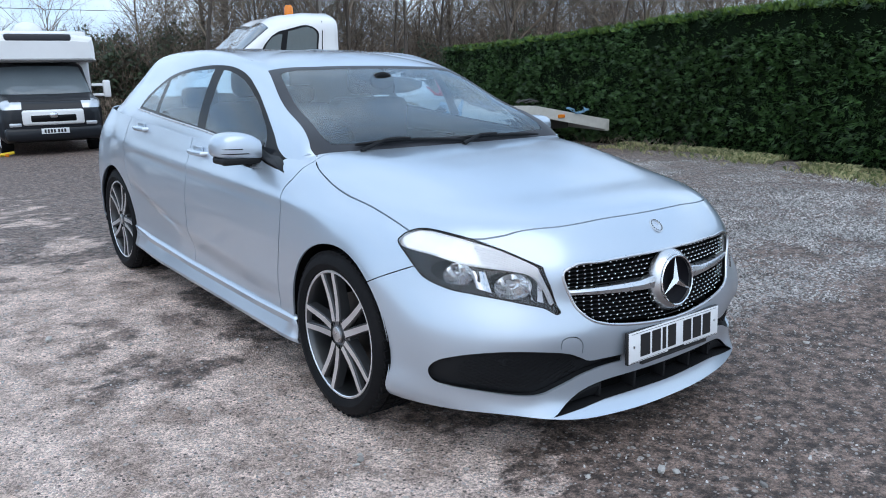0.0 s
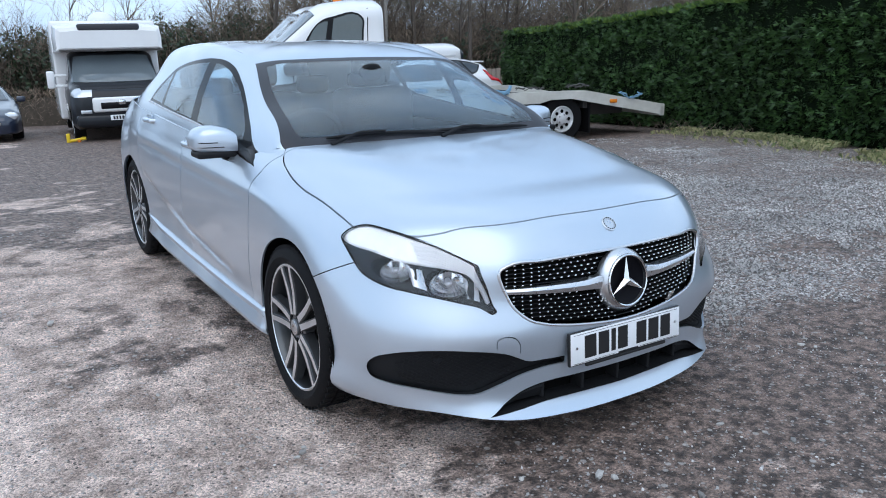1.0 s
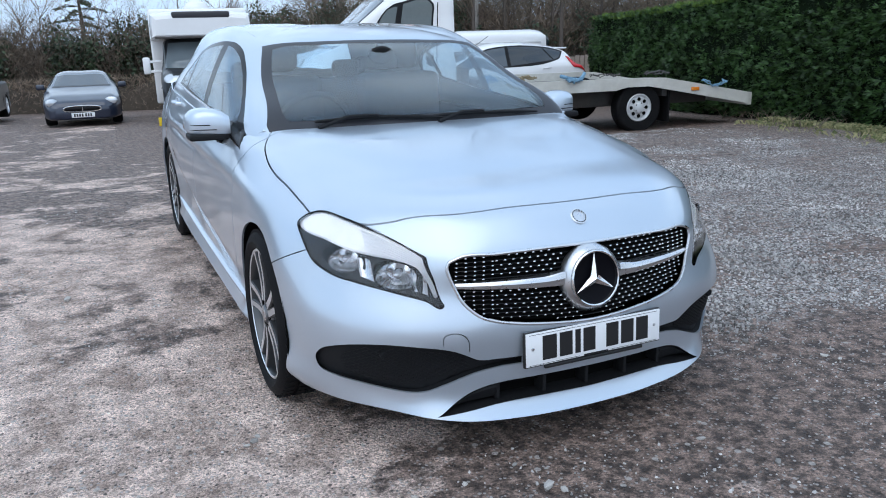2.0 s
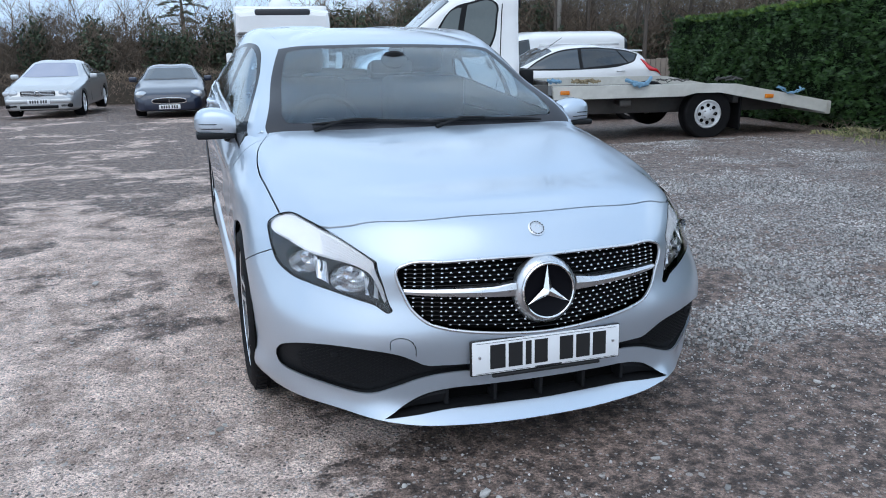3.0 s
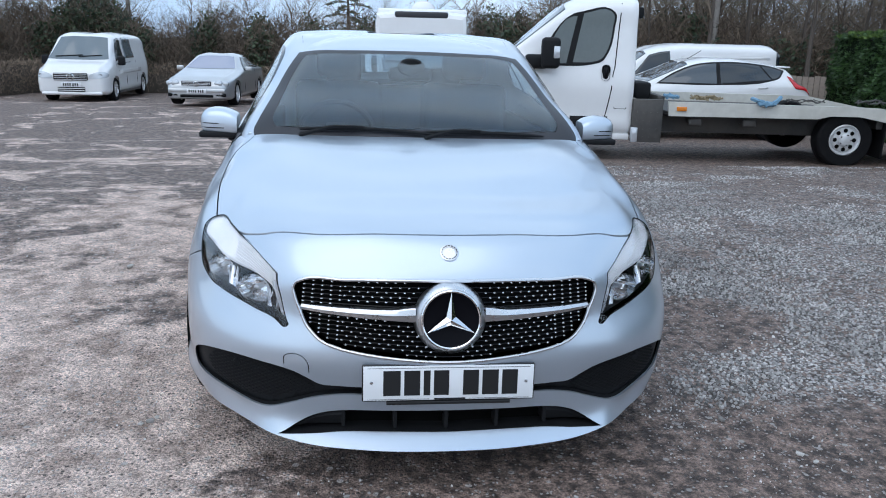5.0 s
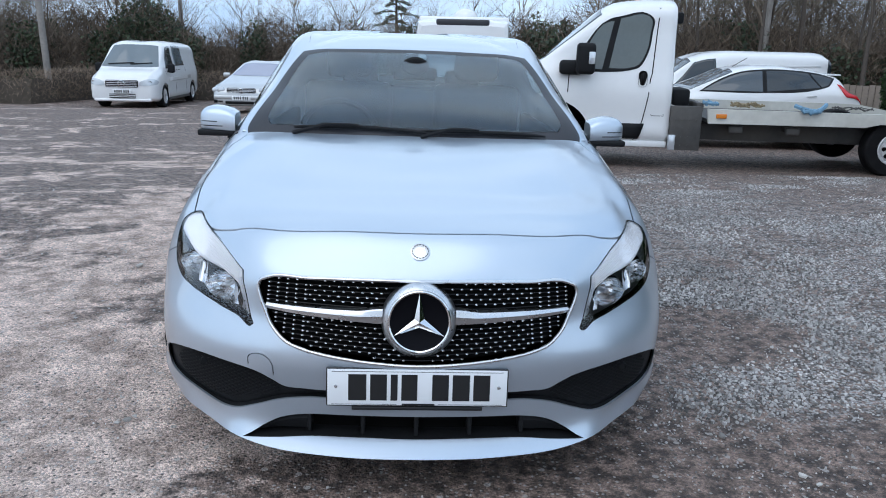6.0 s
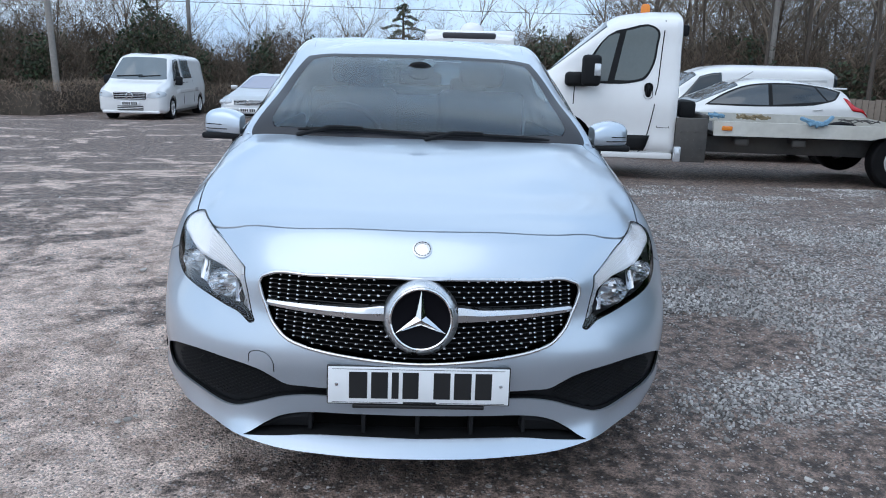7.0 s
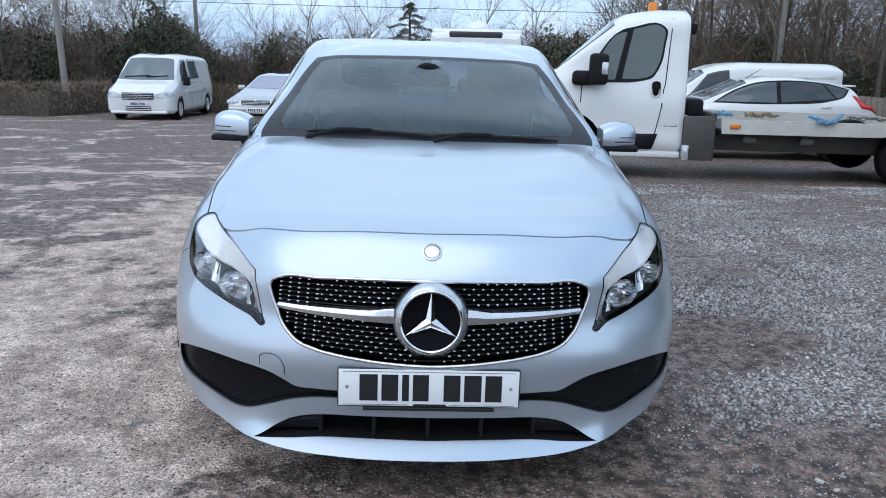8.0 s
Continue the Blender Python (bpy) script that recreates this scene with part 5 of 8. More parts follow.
BARK = plain("bark", (0.085, 0.069, 0.057), 0.9, grain=0.3, scale=25, bump=0.5)
TWIG = island_tint("bare_twigs", (0.085, 0.066, 0.052), (0.27, 0.215, 0.165), 0.9)
THICKET = island_tint("thicket_twigs", (0.055, 0.042, 0.032), (0.20, 0.15, 0.11), 0.9)
IVY = island_tint("evergreen_leaves", (0.012, 0.024, 0.010), (0.045, 0.068, 0.028), 0.6)
HEDGE_TWIG = island_tint("clipped_hedge_twigs", (0.10, 0.074, 0.056), (0.36, 0.27, 0.20), 0.9)
HEDGE_A, HEDGE_B = Vector((6.15, -2.2, 0)), Vector((10.0, 14.3, 0))


def build_hedge():
    rnd = random.Random(3)
    hedge = thing("conifer_hedge", "dense clipped green conifer hedge beside the yard", "hedge")
    along = (HEDGE_B - HEDGE_A).normalized()
    out = Vector((-along.y, along.x, 0))
    length = (HEDGE_B - HEDGE_A).length
    deep, high = 1.3, 2.05
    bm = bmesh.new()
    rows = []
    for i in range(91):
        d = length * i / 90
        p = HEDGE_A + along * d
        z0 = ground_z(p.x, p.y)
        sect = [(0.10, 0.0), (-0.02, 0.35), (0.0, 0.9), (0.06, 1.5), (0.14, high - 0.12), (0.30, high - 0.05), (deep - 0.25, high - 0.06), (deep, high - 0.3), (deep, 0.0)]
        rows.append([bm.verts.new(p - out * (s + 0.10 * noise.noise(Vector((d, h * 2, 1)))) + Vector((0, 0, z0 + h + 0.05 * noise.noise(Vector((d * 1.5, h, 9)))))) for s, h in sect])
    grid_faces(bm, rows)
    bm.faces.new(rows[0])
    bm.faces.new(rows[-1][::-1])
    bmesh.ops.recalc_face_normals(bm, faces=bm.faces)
    part("hedge_core", bm, HEDGE_CORE, hedge, "near-black core painted as the shade inside the hedge")

    def sprays(count, place, size, droop):
        verts, faces = [], []
        for _ in range(count):
            p, face = place()
            aim = (face + Vector((rnd.uniform(-.8, .8), rnd.uniform(-.8, .8), rnd.uniform(-.7, .5) + droop))).normalized()
            side = aim.cross(Vector((rnd.uniform(-1, 1), rnd.uniform(-1, 1), rnd.uniform(-1, 1)))).normalized()
            up = side.cross(aim)
            s = size * rnd.uniform(0.55, 1.3)
            for f in range(4):
                turn = (f - 1.5) * 0.30
                a2 = (aim * math.cos(turn) + side * math.sin(turn)).normalized()
                s2 = side * math.cos(turn) - aim * math.sin(turn)
                k = len(verts)
                w = s * 0.085
                lift = up * rnd.uniform(-.15, .15) * s
                verts += [p - s2 * w * 0.4, p + a2 * s * 0.45 - s2 * w + lift, p + a2 * s * (1 - 0.12 * abs(f - 1.5)) + lift * 1.5, p + a2 * s * 0.5 + s2 * w + lift]
                faces.append((k, k + 1, k + 2, k + 3))
        me = bpy.data.meshes.new("sprays")
        me.from_pydata([tuple(v) for v in verts], [], faces)
        return me

    def on_face():
        d = length * rnd.random()
        h = 0.06 + (high - 0.12) * rnd.random()
        p = HEDGE_A + along * d
        s = float(np.interp(h, [0, .35, .9, 1.5, 1.8], [.10, -.02, 0, .06, .14])) + 0.11 * noise.noise(Vector((d, h * 2, 1))) + 0.05 * noise.noise(Vector((d * 4, h * 4, 5)))
        return p - out * (s + rnd.uniform(-.01, .06)) + Vector((0, 0, ground_z(p.x, p.y) + h)), out

    def on_top():
        d = length * rnd.random()
        p = HEDGE_A + along * d
        s = rnd.uniform(0.08, deep)
        return p - out * s + Vector((0, 0, ground_z(p.x, p.y) + high - 0.09 + 0.05 * noise.noise(Vector((d * 1.5, 2, 9))) + (0.0 if s > 0.2 else -0.05))), Vector((out.x * .35, out.y * .35, 0.9))

    def on_end():
        s, h = rnd.uniform(0.0, deep), rnd.uniform(0.05, high - 0.05)
        return HEDGE_B - out * s + along * 0.04 + Vector((0, 0, ground_z(0, 14.3) + h)), along

    tagged(part("hedge_face", sprays(30000, on_face, 0.105, -0.05), LEAF, hedge, "dark green feathery conifer sprays"), kind="stuff")
    tagged(part("hedge_end", sprays(2600, on_end, 0.105, -0.05), LEAF, hedge), kind="stuff")
    tagged(part("hedge_top", sprays(9000, on_top, 0.115, 0.1), LEAF_TOP, hedge, "bright green new growth, lightened for sky light on the top"), kind="stuff")


def build_verge():
    rnd = random.Random(8)
    along = (HEDGE_B - HEDGE_A).normalized()
    out = Vector((-along.y, along.x, 0))
    verts, faces = [], []
    for _ in range(14000):
        d = rnd.uniform(0.0, 9.4)
        off = abs(rnd.gauss(0.20, 0.30))
        if noise.noise(Vector((d * 1.3, off * 2.5, 4))) < -0.12 + (0.25 if d > 7.0 else 0):
            continue
        p = HEDGE_A + along * d + out * off
        z = ground_z(p.x, p.y)
        a, h = rnd.uniform(0, 6.3), rnd.uniform(0.03, 0.11)
        lean = Vector((math.cos(a), math.sin(a), 0))
        side = Vector((-lean.y, lean.x, 0)) * 0.0028
        k = len(verts)
        b = Vector((p.x, p.y, z - 0.004))
        bend = rnd.uniform(0.3, 1.1)
        verts += [tuple(b - side), tuple(b + side), tuple(b + lean * h * bend * 0.45 + Vector((0, 0, h * 0.7)) + side * .7), tuple(b + lean * h * bend + Vector((0, 0, h * (1.0 - 0.4 * bend))))]
        faces += [(k, k + 1, k + 2), (k, k + 2, k + 3)]
    me = bpy.data.meshes.new("grass")
    me.from_pydata(verts, [], faces)
    tagged(part("verge_grass", me, GRASS), "rough yellow-green grass verge along the hedge foot", "grass", kind="stuff")
    bm = bmesh.new()
    for _ in range(70):
        d = rnd.uniform(7.6, 10.5)
        p = HEDGE_A + along * d + out * rnd.uniform(0.0, 0.7)
        z = ground_z(p.x, p.y)
        a = rnd.uniform(0, 6.3)
        l = rnd.uniform(0.1, 0.4)
        tube(bm, [(p.x, p.y, z), (p.x + math.cos(a) * l * .5, p.y + math.sin(a) * l * .5, z + rnd.uniform(.03, .16)), (p.x + math.cos(a) * l, p.y + math.sin(a) * l, z + rnd.uniform(.02, .2))], [.004, .003, .001], 4)
    tagged(part("dead_twigs", bm, TWIG), "dead brown twigs and litter by the hedge foot", "twigs", kind="stuff")


def grow(verts, faces, p, d, length, radius, level, rnd, levels):
    """One branch and its side branches, as tapered three- or four-sided tubes."""
    sides = 5 if level == 0 else 3
    steps = 5 if level == 0 else 3
    pts, q = [p], p.copy()
    for i in range(steps):
        d = (d + Vector((rnd.uniform(-1, 1), rnd.uniform(-1, 1), rnd.uniform(-.5, .8))) * (0.10 if level == 0 else 0.22)).normalized()
        q = q + d * length / steps
        pts.append(q.copy())
    side = d.orthogonal().normalized()
    up = d.cross(side)
    first = len(verts)
    for i, c in enumerate(pts):
        r = radius * (1 - 0.75 * i / steps)
        for k in range(sides):
            a = 2 * math.pi * k / sides
            verts.append(tuple(c + r * (math.cos(a) * side + math.sin(a) * up)))
    for i in range(steps):
        for k in range(sides):
            j = (k + 1) % sides
            faces.append((first + i * sides + k, first + i * sides + j, first + (i + 1) * sides + j, first + (i + 1) * sides + k))
    if level >= levels:
        return
    for _ in range((13, 6, 4, 3)[level]):
        s = rnd.uniform(0.28 if level == 0 else 0.15, 1.0)
        i = min(steps - 1, int(s * steps))
        at = pts[i].lerp(pts[i + 1], s * steps - i)
        a = rnd.uniform(0, 6.3)
        away = (side * math.cos(a) + up * math.sin(a))
        nd = (d * rnd.uniform(0.4, 0.9) + away * rnd.uniform(0.5, 1.0) + Vector((0, 0, 0.25))).normalized()
        grow(verts, faces, at, nd, length * rnd.uniform(0.38, 0.62), max(0.005, radius * 0.40), level + 1, rnd, levels)


def tree_meshes(seed, high, levels=3):
    rnd = random.Random(seed)
    verts, faces = [], []
    grow(verts, faces, Vector((0, 0, -0.1)), Vector((rnd.uniform(-.06, .06), 0, 1)), high, high * 0.0105, 0, rnd, levels)
    cutoff = (5 + 1) * 5
    trunk = bpy.data.meshes.new("trunk")
    trunk.from_pydata(verts[:cutoff], [], [f for f in faces if max(f) < cutoff])
    crown = bpy.data.meshes.new("crown")
    crown.from_pydata([v for v in verts[cutoff:]], [], [tuple(i - cutoff for i in f) for f in faces if min(f) >= cutoff])
    return trunk, crown


def build_trees():
    rnd = random.Random(21)
    kinds = []
    for seed in range(5):
        t = thing("bare_tree", "leafless brown winter tree in the wood behind the yard", "tree", "bare trees round the yard")
        trunk, crown = tree_meshes(seed + 40, 6.0)
        part("trunk", trunk, BARK, t)
        part("crown", crown, TWIG, t)
        kinds.append(t)
    spots = []
    for _ in range(60):                      # the tall wood behind the truck and the motorhome
        x = rnd.uniform(6.0, 36)
        spots.append((x, rnd.uniform(21, 34) - max(0, x - 16) * 0.25, rnd.uniform(0.9, 1.55)))
    for _ in range(30):                      # the lower row behind the parked cars
        x = rnd.uniform(-26, 2)
        spots.append((x, rnd.uniform(29, 37), rnd.uniform(0.40, 0.66)))
    for x, y, s in ((-17.5, 27.5, 0.85), (-16.0, 29.0, 0.95), (-13.8, 29, 0.8), (-11.2, 30, 0.8), (-10.2, 31, 0.85), (2.6, 34, 0.7), (5.0, 33, 0.75), (10.0, 20.5, 1.2), (12.6, 19.5, 1.3), (15.5, 18, 1.3)):
        spots.append((x, y, s))
    for i, (x, y, s) in enumerate(spots):
        m = Matrix.LocRotScale((x, y, ground_z(x, min(y, 40))), Euler((0, 0, rnd.uniform(0, 6.3))), None)
        t = kinds[i] if i < len(kinds) else copy_thing(kinds[i % len(kinds)], m)
        t.matrix_basis = m @ Matrix.Diagonal((s, s, s * rnd.uniform(0.9, 1.1), 1))


def twig_bank(name, label, centre_line, high, deep, count, seed, mat, size=0.5, green=0, core=0.6, thick=1.0, joints=2, even=1.0, fill=0):
    """A long bank of tangled twigs."""
    rnd = random.Random(seed)
    verts, faces, lv, lf = [], [], [], []
    pts = [Vector(p) for p in centre_line]
    runs = [(b - a).length for a, b in zip(pts, pts[1:])]
    for _ in range(count):
        d = rnd.uniform(0, sum(runs))
        i = 0
        while d > runs[i] and i < len(runs) - 1:
            d -= runs[i]
            i += 1
        p = pts[i].lerp(pts[i + 1], d / runs[i])
        x, y = p.x + rnd.uniform(-.3, .3), p.y + rnd.uniform(-deep, deep)
        ends = min(1.0, 0.25 + min((p - pts[0]).length, (p - pts[-1]).length) / (0.7 * high))
        top = ends * high * (0.72 + 0.28 * (1 - even) + 0.5 * even * noise.noise(Vector((x * 0.35, y * 0.3, seed))) + 0.16 * even * noise.noise(Vector((x * 1.7, y, seed))))
        z = ground_z(x, min(y, 40)) + top * rnd.random() ** 0.75
        a = rnd.uniform(0, 6.3)
        dirn = Vector((math.cos(a) * 0.7, math.sin(a) * 0.7, rnd.uniform(0.0, 1.3))).normalized()
        l, w = size * rnd.uniform(0.5, 1.4), rnd.uniform(0.004, 0.011) * thick
        side = dirn.orthogonal().normalized() * w
        up = dirn.cross(side).normalized() * w
        c = Vector((x, y, z))
        bend = Vector((rnd.uniform(-.2, .2), rnd.uniform(-.2, .2), rnd.uniform(-.2, .2))) * l
        k = len(verts)
        for q, s in ((c, 1.0), (c + dirn * l * 0.5 + bend, 0.7), (c + dirn * l, 0.15))[2 - joints:]:
            verts += [tuple(q + side * s), tuple(q - side * s * .5 + up * s * .8), tuple(q - side * s * .5 - up * s * .8)]
        for j in range(0, 3 * joints, 3):
            for m in range(3):
                faces.append((k + j + m, k + j + (m + 1) % 3, k + j + 3 + (m + 1) % 3, k + j + 3 + m))
        if green and noise.noise(Vector((x * 0.5, 3, seed))) > -0.06 and rnd.random() < green:
            for _ in range(4):
                c2 = c + Vector((rnd.uniform(-.2, .2), rnd.uniform(-.2, .2), rnd.uniform(-.3, .1)))
                k = len(lv)
                e1 = Vector((rnd.uniform(-1, 1), rnd.uniform(-1, 1), rnd.uniform(-1, 1))).normalized() * 0.075
                e2 = e1.orthogonal().normalized() * 0.05
                lv += [tuple(c2 - e1), tuple(c2 + e2), tuple(c2 + e1), tuple(c2 - e2)]
                lf.append((k, k + 1, k + 2, k + 3))
    # flat slivers of dead stalks that close the lower part
    for _ in range(fill):
        d, i = rnd.uniform(0, sum(runs)), 0
        while d > runs[i] and i < len(runs) - 1:
            d -= runs[i]
            i += 1
        p = pts[i].lerp(pts[i + 1], d / runs[i])
        x, y = p.x, p.y + rnd.uniform(-deep, deep * .5)
        ends = min(1.0, 0.25 + min((p - pts[0]).length, (p - pts[-1]).length) / (0.7 * high))
        top = ends * high * core * (1.25 + 0.6 * noise.noise(Vector((x * 0.35, y * 0.3, seed))) + 0.35 * noise.noise(Vector((x * 1.7, y, seed))))
        c = Vector((x, y, ground_z(x, min(y, 40)) + top * rnd.random() ** 0.7))
        e1 = Vector((rnd.gauss(0, .6), rnd.gauss(0, .6), rnd.uniform(.2, 1.2))).normalized() * size * rnd.uniform(.15, .5)
        e2 = e1.cross(Vector((rnd.uniform(-1, 1), rnd.uniform(-1, 1), .3))).normalized() * rnd.uniform(.007, .016) * thick
        k = len(verts)
        verts += [tuple(c - e1), tuple(c + e2), tuple(c + e1), tuple(c - e2)]
        faces.append((k, k + 1, k + 2, k + 3))
    bank = thing(name, label, "thicket")
    me = bpy.data.meshes.new("twigs")
    me.from_pydata(verts, [], faces)
    tagged(part("twig_mass", me, mat, bank), kind="stuff")
    if lv:
        me = bpy.data.meshes.new("leaves")
        me.from_pydata(lv, [], lf)
        tagged(part("leaf_mass", me, IVY, bank, "dark evergreen leaves among the twigs"), kind="stuff")
    tagged(bank, kind="stuff")
    ragged = min(1.0, even)
    # an added solid core, coloured for dense twigs and the shade between them
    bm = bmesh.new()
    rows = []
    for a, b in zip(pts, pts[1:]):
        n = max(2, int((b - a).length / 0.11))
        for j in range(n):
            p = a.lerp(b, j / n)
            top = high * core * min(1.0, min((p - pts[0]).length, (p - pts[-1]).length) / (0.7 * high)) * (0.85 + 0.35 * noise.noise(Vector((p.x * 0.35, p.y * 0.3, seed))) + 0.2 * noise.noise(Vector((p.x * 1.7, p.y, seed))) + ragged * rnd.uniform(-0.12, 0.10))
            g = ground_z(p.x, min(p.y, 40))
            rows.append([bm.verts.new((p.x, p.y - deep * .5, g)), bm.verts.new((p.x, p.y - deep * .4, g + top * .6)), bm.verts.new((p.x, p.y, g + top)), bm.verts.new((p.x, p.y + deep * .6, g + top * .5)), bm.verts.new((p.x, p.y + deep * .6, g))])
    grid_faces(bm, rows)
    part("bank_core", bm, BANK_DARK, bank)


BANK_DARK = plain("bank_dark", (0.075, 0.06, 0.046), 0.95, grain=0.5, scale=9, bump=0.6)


def build_cedar():
    rnd = random.Random(4)
    t = thing("cedar_tree", "dark evergreen conifer with drooping tiers of branches", "tree", at=pose(-0.85, 46, -0.2))
    bm = bmesh.new()
    tube(bm, [(0, 0, 0), (0.05, 0, 2.5), (0, 0, 4.9)], [.16, .11, .02], 7)
    part("trunk", bm, BARK, t)
    verts, faces, limbs = [], [], bmesh.new()
    for k in range(19):
        z = 2.2 + 2.6 * (k / 18) ** 0.9
        reach = (2.3 - 1.9 * (k / 18)) * rnd.uniform(0.55, 1.15)
        a = k * 2.4 + rnd.uniform(-.4, .4)
        way = Vector((math.cos(a), math.sin(a), 0))
        tube(limbs, [(0, 0, z), tuple(way * reach * .5 + Vector((0, 0, z + .12))), tuple(way * reach + Vector((0, 0, z - .12)))], [.035, .022, .006], 4)
        for j in range(80):
            s = rnd.uniform(0.12, 1)
            spread = 0.07 + 0.16 * s * (1 - s)
            c = way * reach * s + Vector((rnd.gauss(0, spread), rnd.gauss(0, spread), z + 0.26 * s - 0.42 * s * s + rnd.uniform(-.05, .02)))
            e1 = Vector((rnd.uniform(-1, 1), rnd.uniform(-1, 1), rnd.uniform(-.5, .1))).normalized() * 0.12
            e2 = e1.orthogonal().normalized() * 0.03
            m = len(verts)
            verts += [tuple(c - e1), tuple(c + e2), tuple(c + e1), tuple(c - e2)]
            faces.append((m, m + 1, m + 2, m + 3))
    part("limbs", limbs, BARK, t)
    me = bpy.data.meshes.new("cedar")
    me.from_pydata(verts, [], faces)
    part("crown", me, IVY, t)


build_hedge()
build_verge()
build_trees()
twig_bank("low_hedge", "low brown leafless clipped hedge at the yard edge", [(-34, 21.2, 0), (-11.2, 22.0, 0), (-10.6, 26.2, 0), (-6, 26.3, 0), (4.5, 21.5, 0)], 1.02, 0.34, 22000, 2, HEDGE_TWIG, 0.16, core=0.86, even=0.12)
twig_bank("bramble_bank", "tall tangled brown winter thicket behind the yard", [(-36, 31.5, 0), (-6, 29.5, 0), (6, 24.0, 0), (12, 22.0, 0), (34, 17.0, 0)], 3.3, 1.5, 60000, 6, THICKET, 0.6, green=0.7, core=0.60, joints=1, fill=80000)
twig_bank("bare_wood", "dense brown leafless wood behind the truck", [(4.6, 26, 0), (12, 24.5, 0), (24, 22.5, 0), (36, 18, 0)], 5.6, 2.5, 56000, 12, TWIG, 1.0, core=0.30, thick=1.6, joints=1, fill=50000)
twig_bank("bare_wood", "dense brown leafless wood behind the low hedge", [(-44, 36, 0), (-22, 33.5, 0), (-10, 33, 0)], 5.9, 2.0, 36000, 15, THICKET, 0.8, core=0.40, thick=1.6, joints=1, fill=34000)
twig_bank("far_wood", "brown leafless far wood against the sky", [(-70, 62, 0), (0, 58, 0), (14, 50, 0)], 4.0, 3.0, 16000, 9, TWIG, 1.6, core=0.55, thick=1.8, joints=1)
twig_bank("far_wood", "tall brown leafless far wood behind the truck", [(13, 44, 0), (28, 40, 0), (60, 30, 0)], 8.0, 3.0, 28000, 10, TWIG, 2.0, core=0.40, thick=2.0, joints=1, fill=16000)
build_cedar()


# ---- the other vehicles ----
DARK_GLASS = plain("dark_window", (0.018, 0.024, 0.03), 0.06, coat=0.5)
# opaque pane: the sky's reflection is put into its base colour
PALE_GLASS = plain("sky_tint_window", (0.06, 0.075, 0.09), 0.05, coat=0.6)
COUPE_SILVER = car_paint("coupe_silver", (0.50, 0.51, 0.52), 0.6)
NAVY = car_paint("navy_paint", (0.010, 0.018, 0.042), 0.15, 0.3)
CAB_BLACK = plain("cab_black", (0.010, 0.012, 0.016), 0.3, spec=0.3, coat=0.15)
LENS_WHITE = plain("lamp_glass", (0.62, 0.65, 0.68), 0.12, 0.5)
VAN_LENS = plain("van_lamp_glass", (0.60, 0.63, 0.66), 0.12, 0.2, coat=0.5)
CAB_GLASS = plain("cab_window", (0.085, 0.105, 0.105), 0.06, coat=0.5)
# paler pane with a brighter sky reflection painted into the colour
SKY_TINT_GLASS = plain("sky_tint_window_pale", (0.26, 0.28, 0.37), 0.05, coat=0.6)
# base colour lightened for sky reflection and pale seats behind
SCREEN_GLASS = plain("van_windscreen", (0.13, 0.155, 0.17), 0.05, coat=0.6)
AMBER = plain("amber_lens", (0.75, 0.22, 0.02), 0.25)
RED = plain("red_lens", (0.55, 0.015, 0.02), 0.2)
YELLOW = plain("yellow_plastic", (0.80, 0.55, 0.02), 0.5)
GREY_STEEL = plain("dirty_steel", (0.075, 0.072, 0.07), 0.6, 0.2, grain=0.25, scale=20, dirt=0.5)
RAIL_PAINT = plain("worn_white_rail", (0.62, 0.61, 0.56), 0.55, grain=0.12, scale=15, dirt=0.55, dirt_colour=(0.25, 0.22, 0.18))
BLUE_ROPE = plain("blue_strap", (0.16, 0.30, 0.42), 0.8)
TAN_ROPE = plain("tan_strap", (0.26, 0.21, 0.13), 0.85)
WOOD_GREY = plain("weathered_wood", (0.26, 0.21, 0.17), 0.85, grain=0.2, scale=18, bump=0.3)
STEEL_WHEEL = plain("steel_wheel", (0.72, 0.73, 0.74), 0.4, 0.3, dirt=0.3)


def curve_at(knots):
    """A smooth height or width along the vehicle, from (place, value) knots."""
    ys = [k[0] for k in knots]
    vs = [k[1] for k in knots]
    fine = np.linspace(ys[0], ys[-1], 400)
    vals = np.interp(fine, ys, vs)
    kernel = np.hanning(15)
    kernel /= kernel.sum()
    soft = np.convolve(np.pad(vals, 7, mode="edge"), kernel, mode="valid")
    return lambda y: float(np.interp(y, fine, soft))


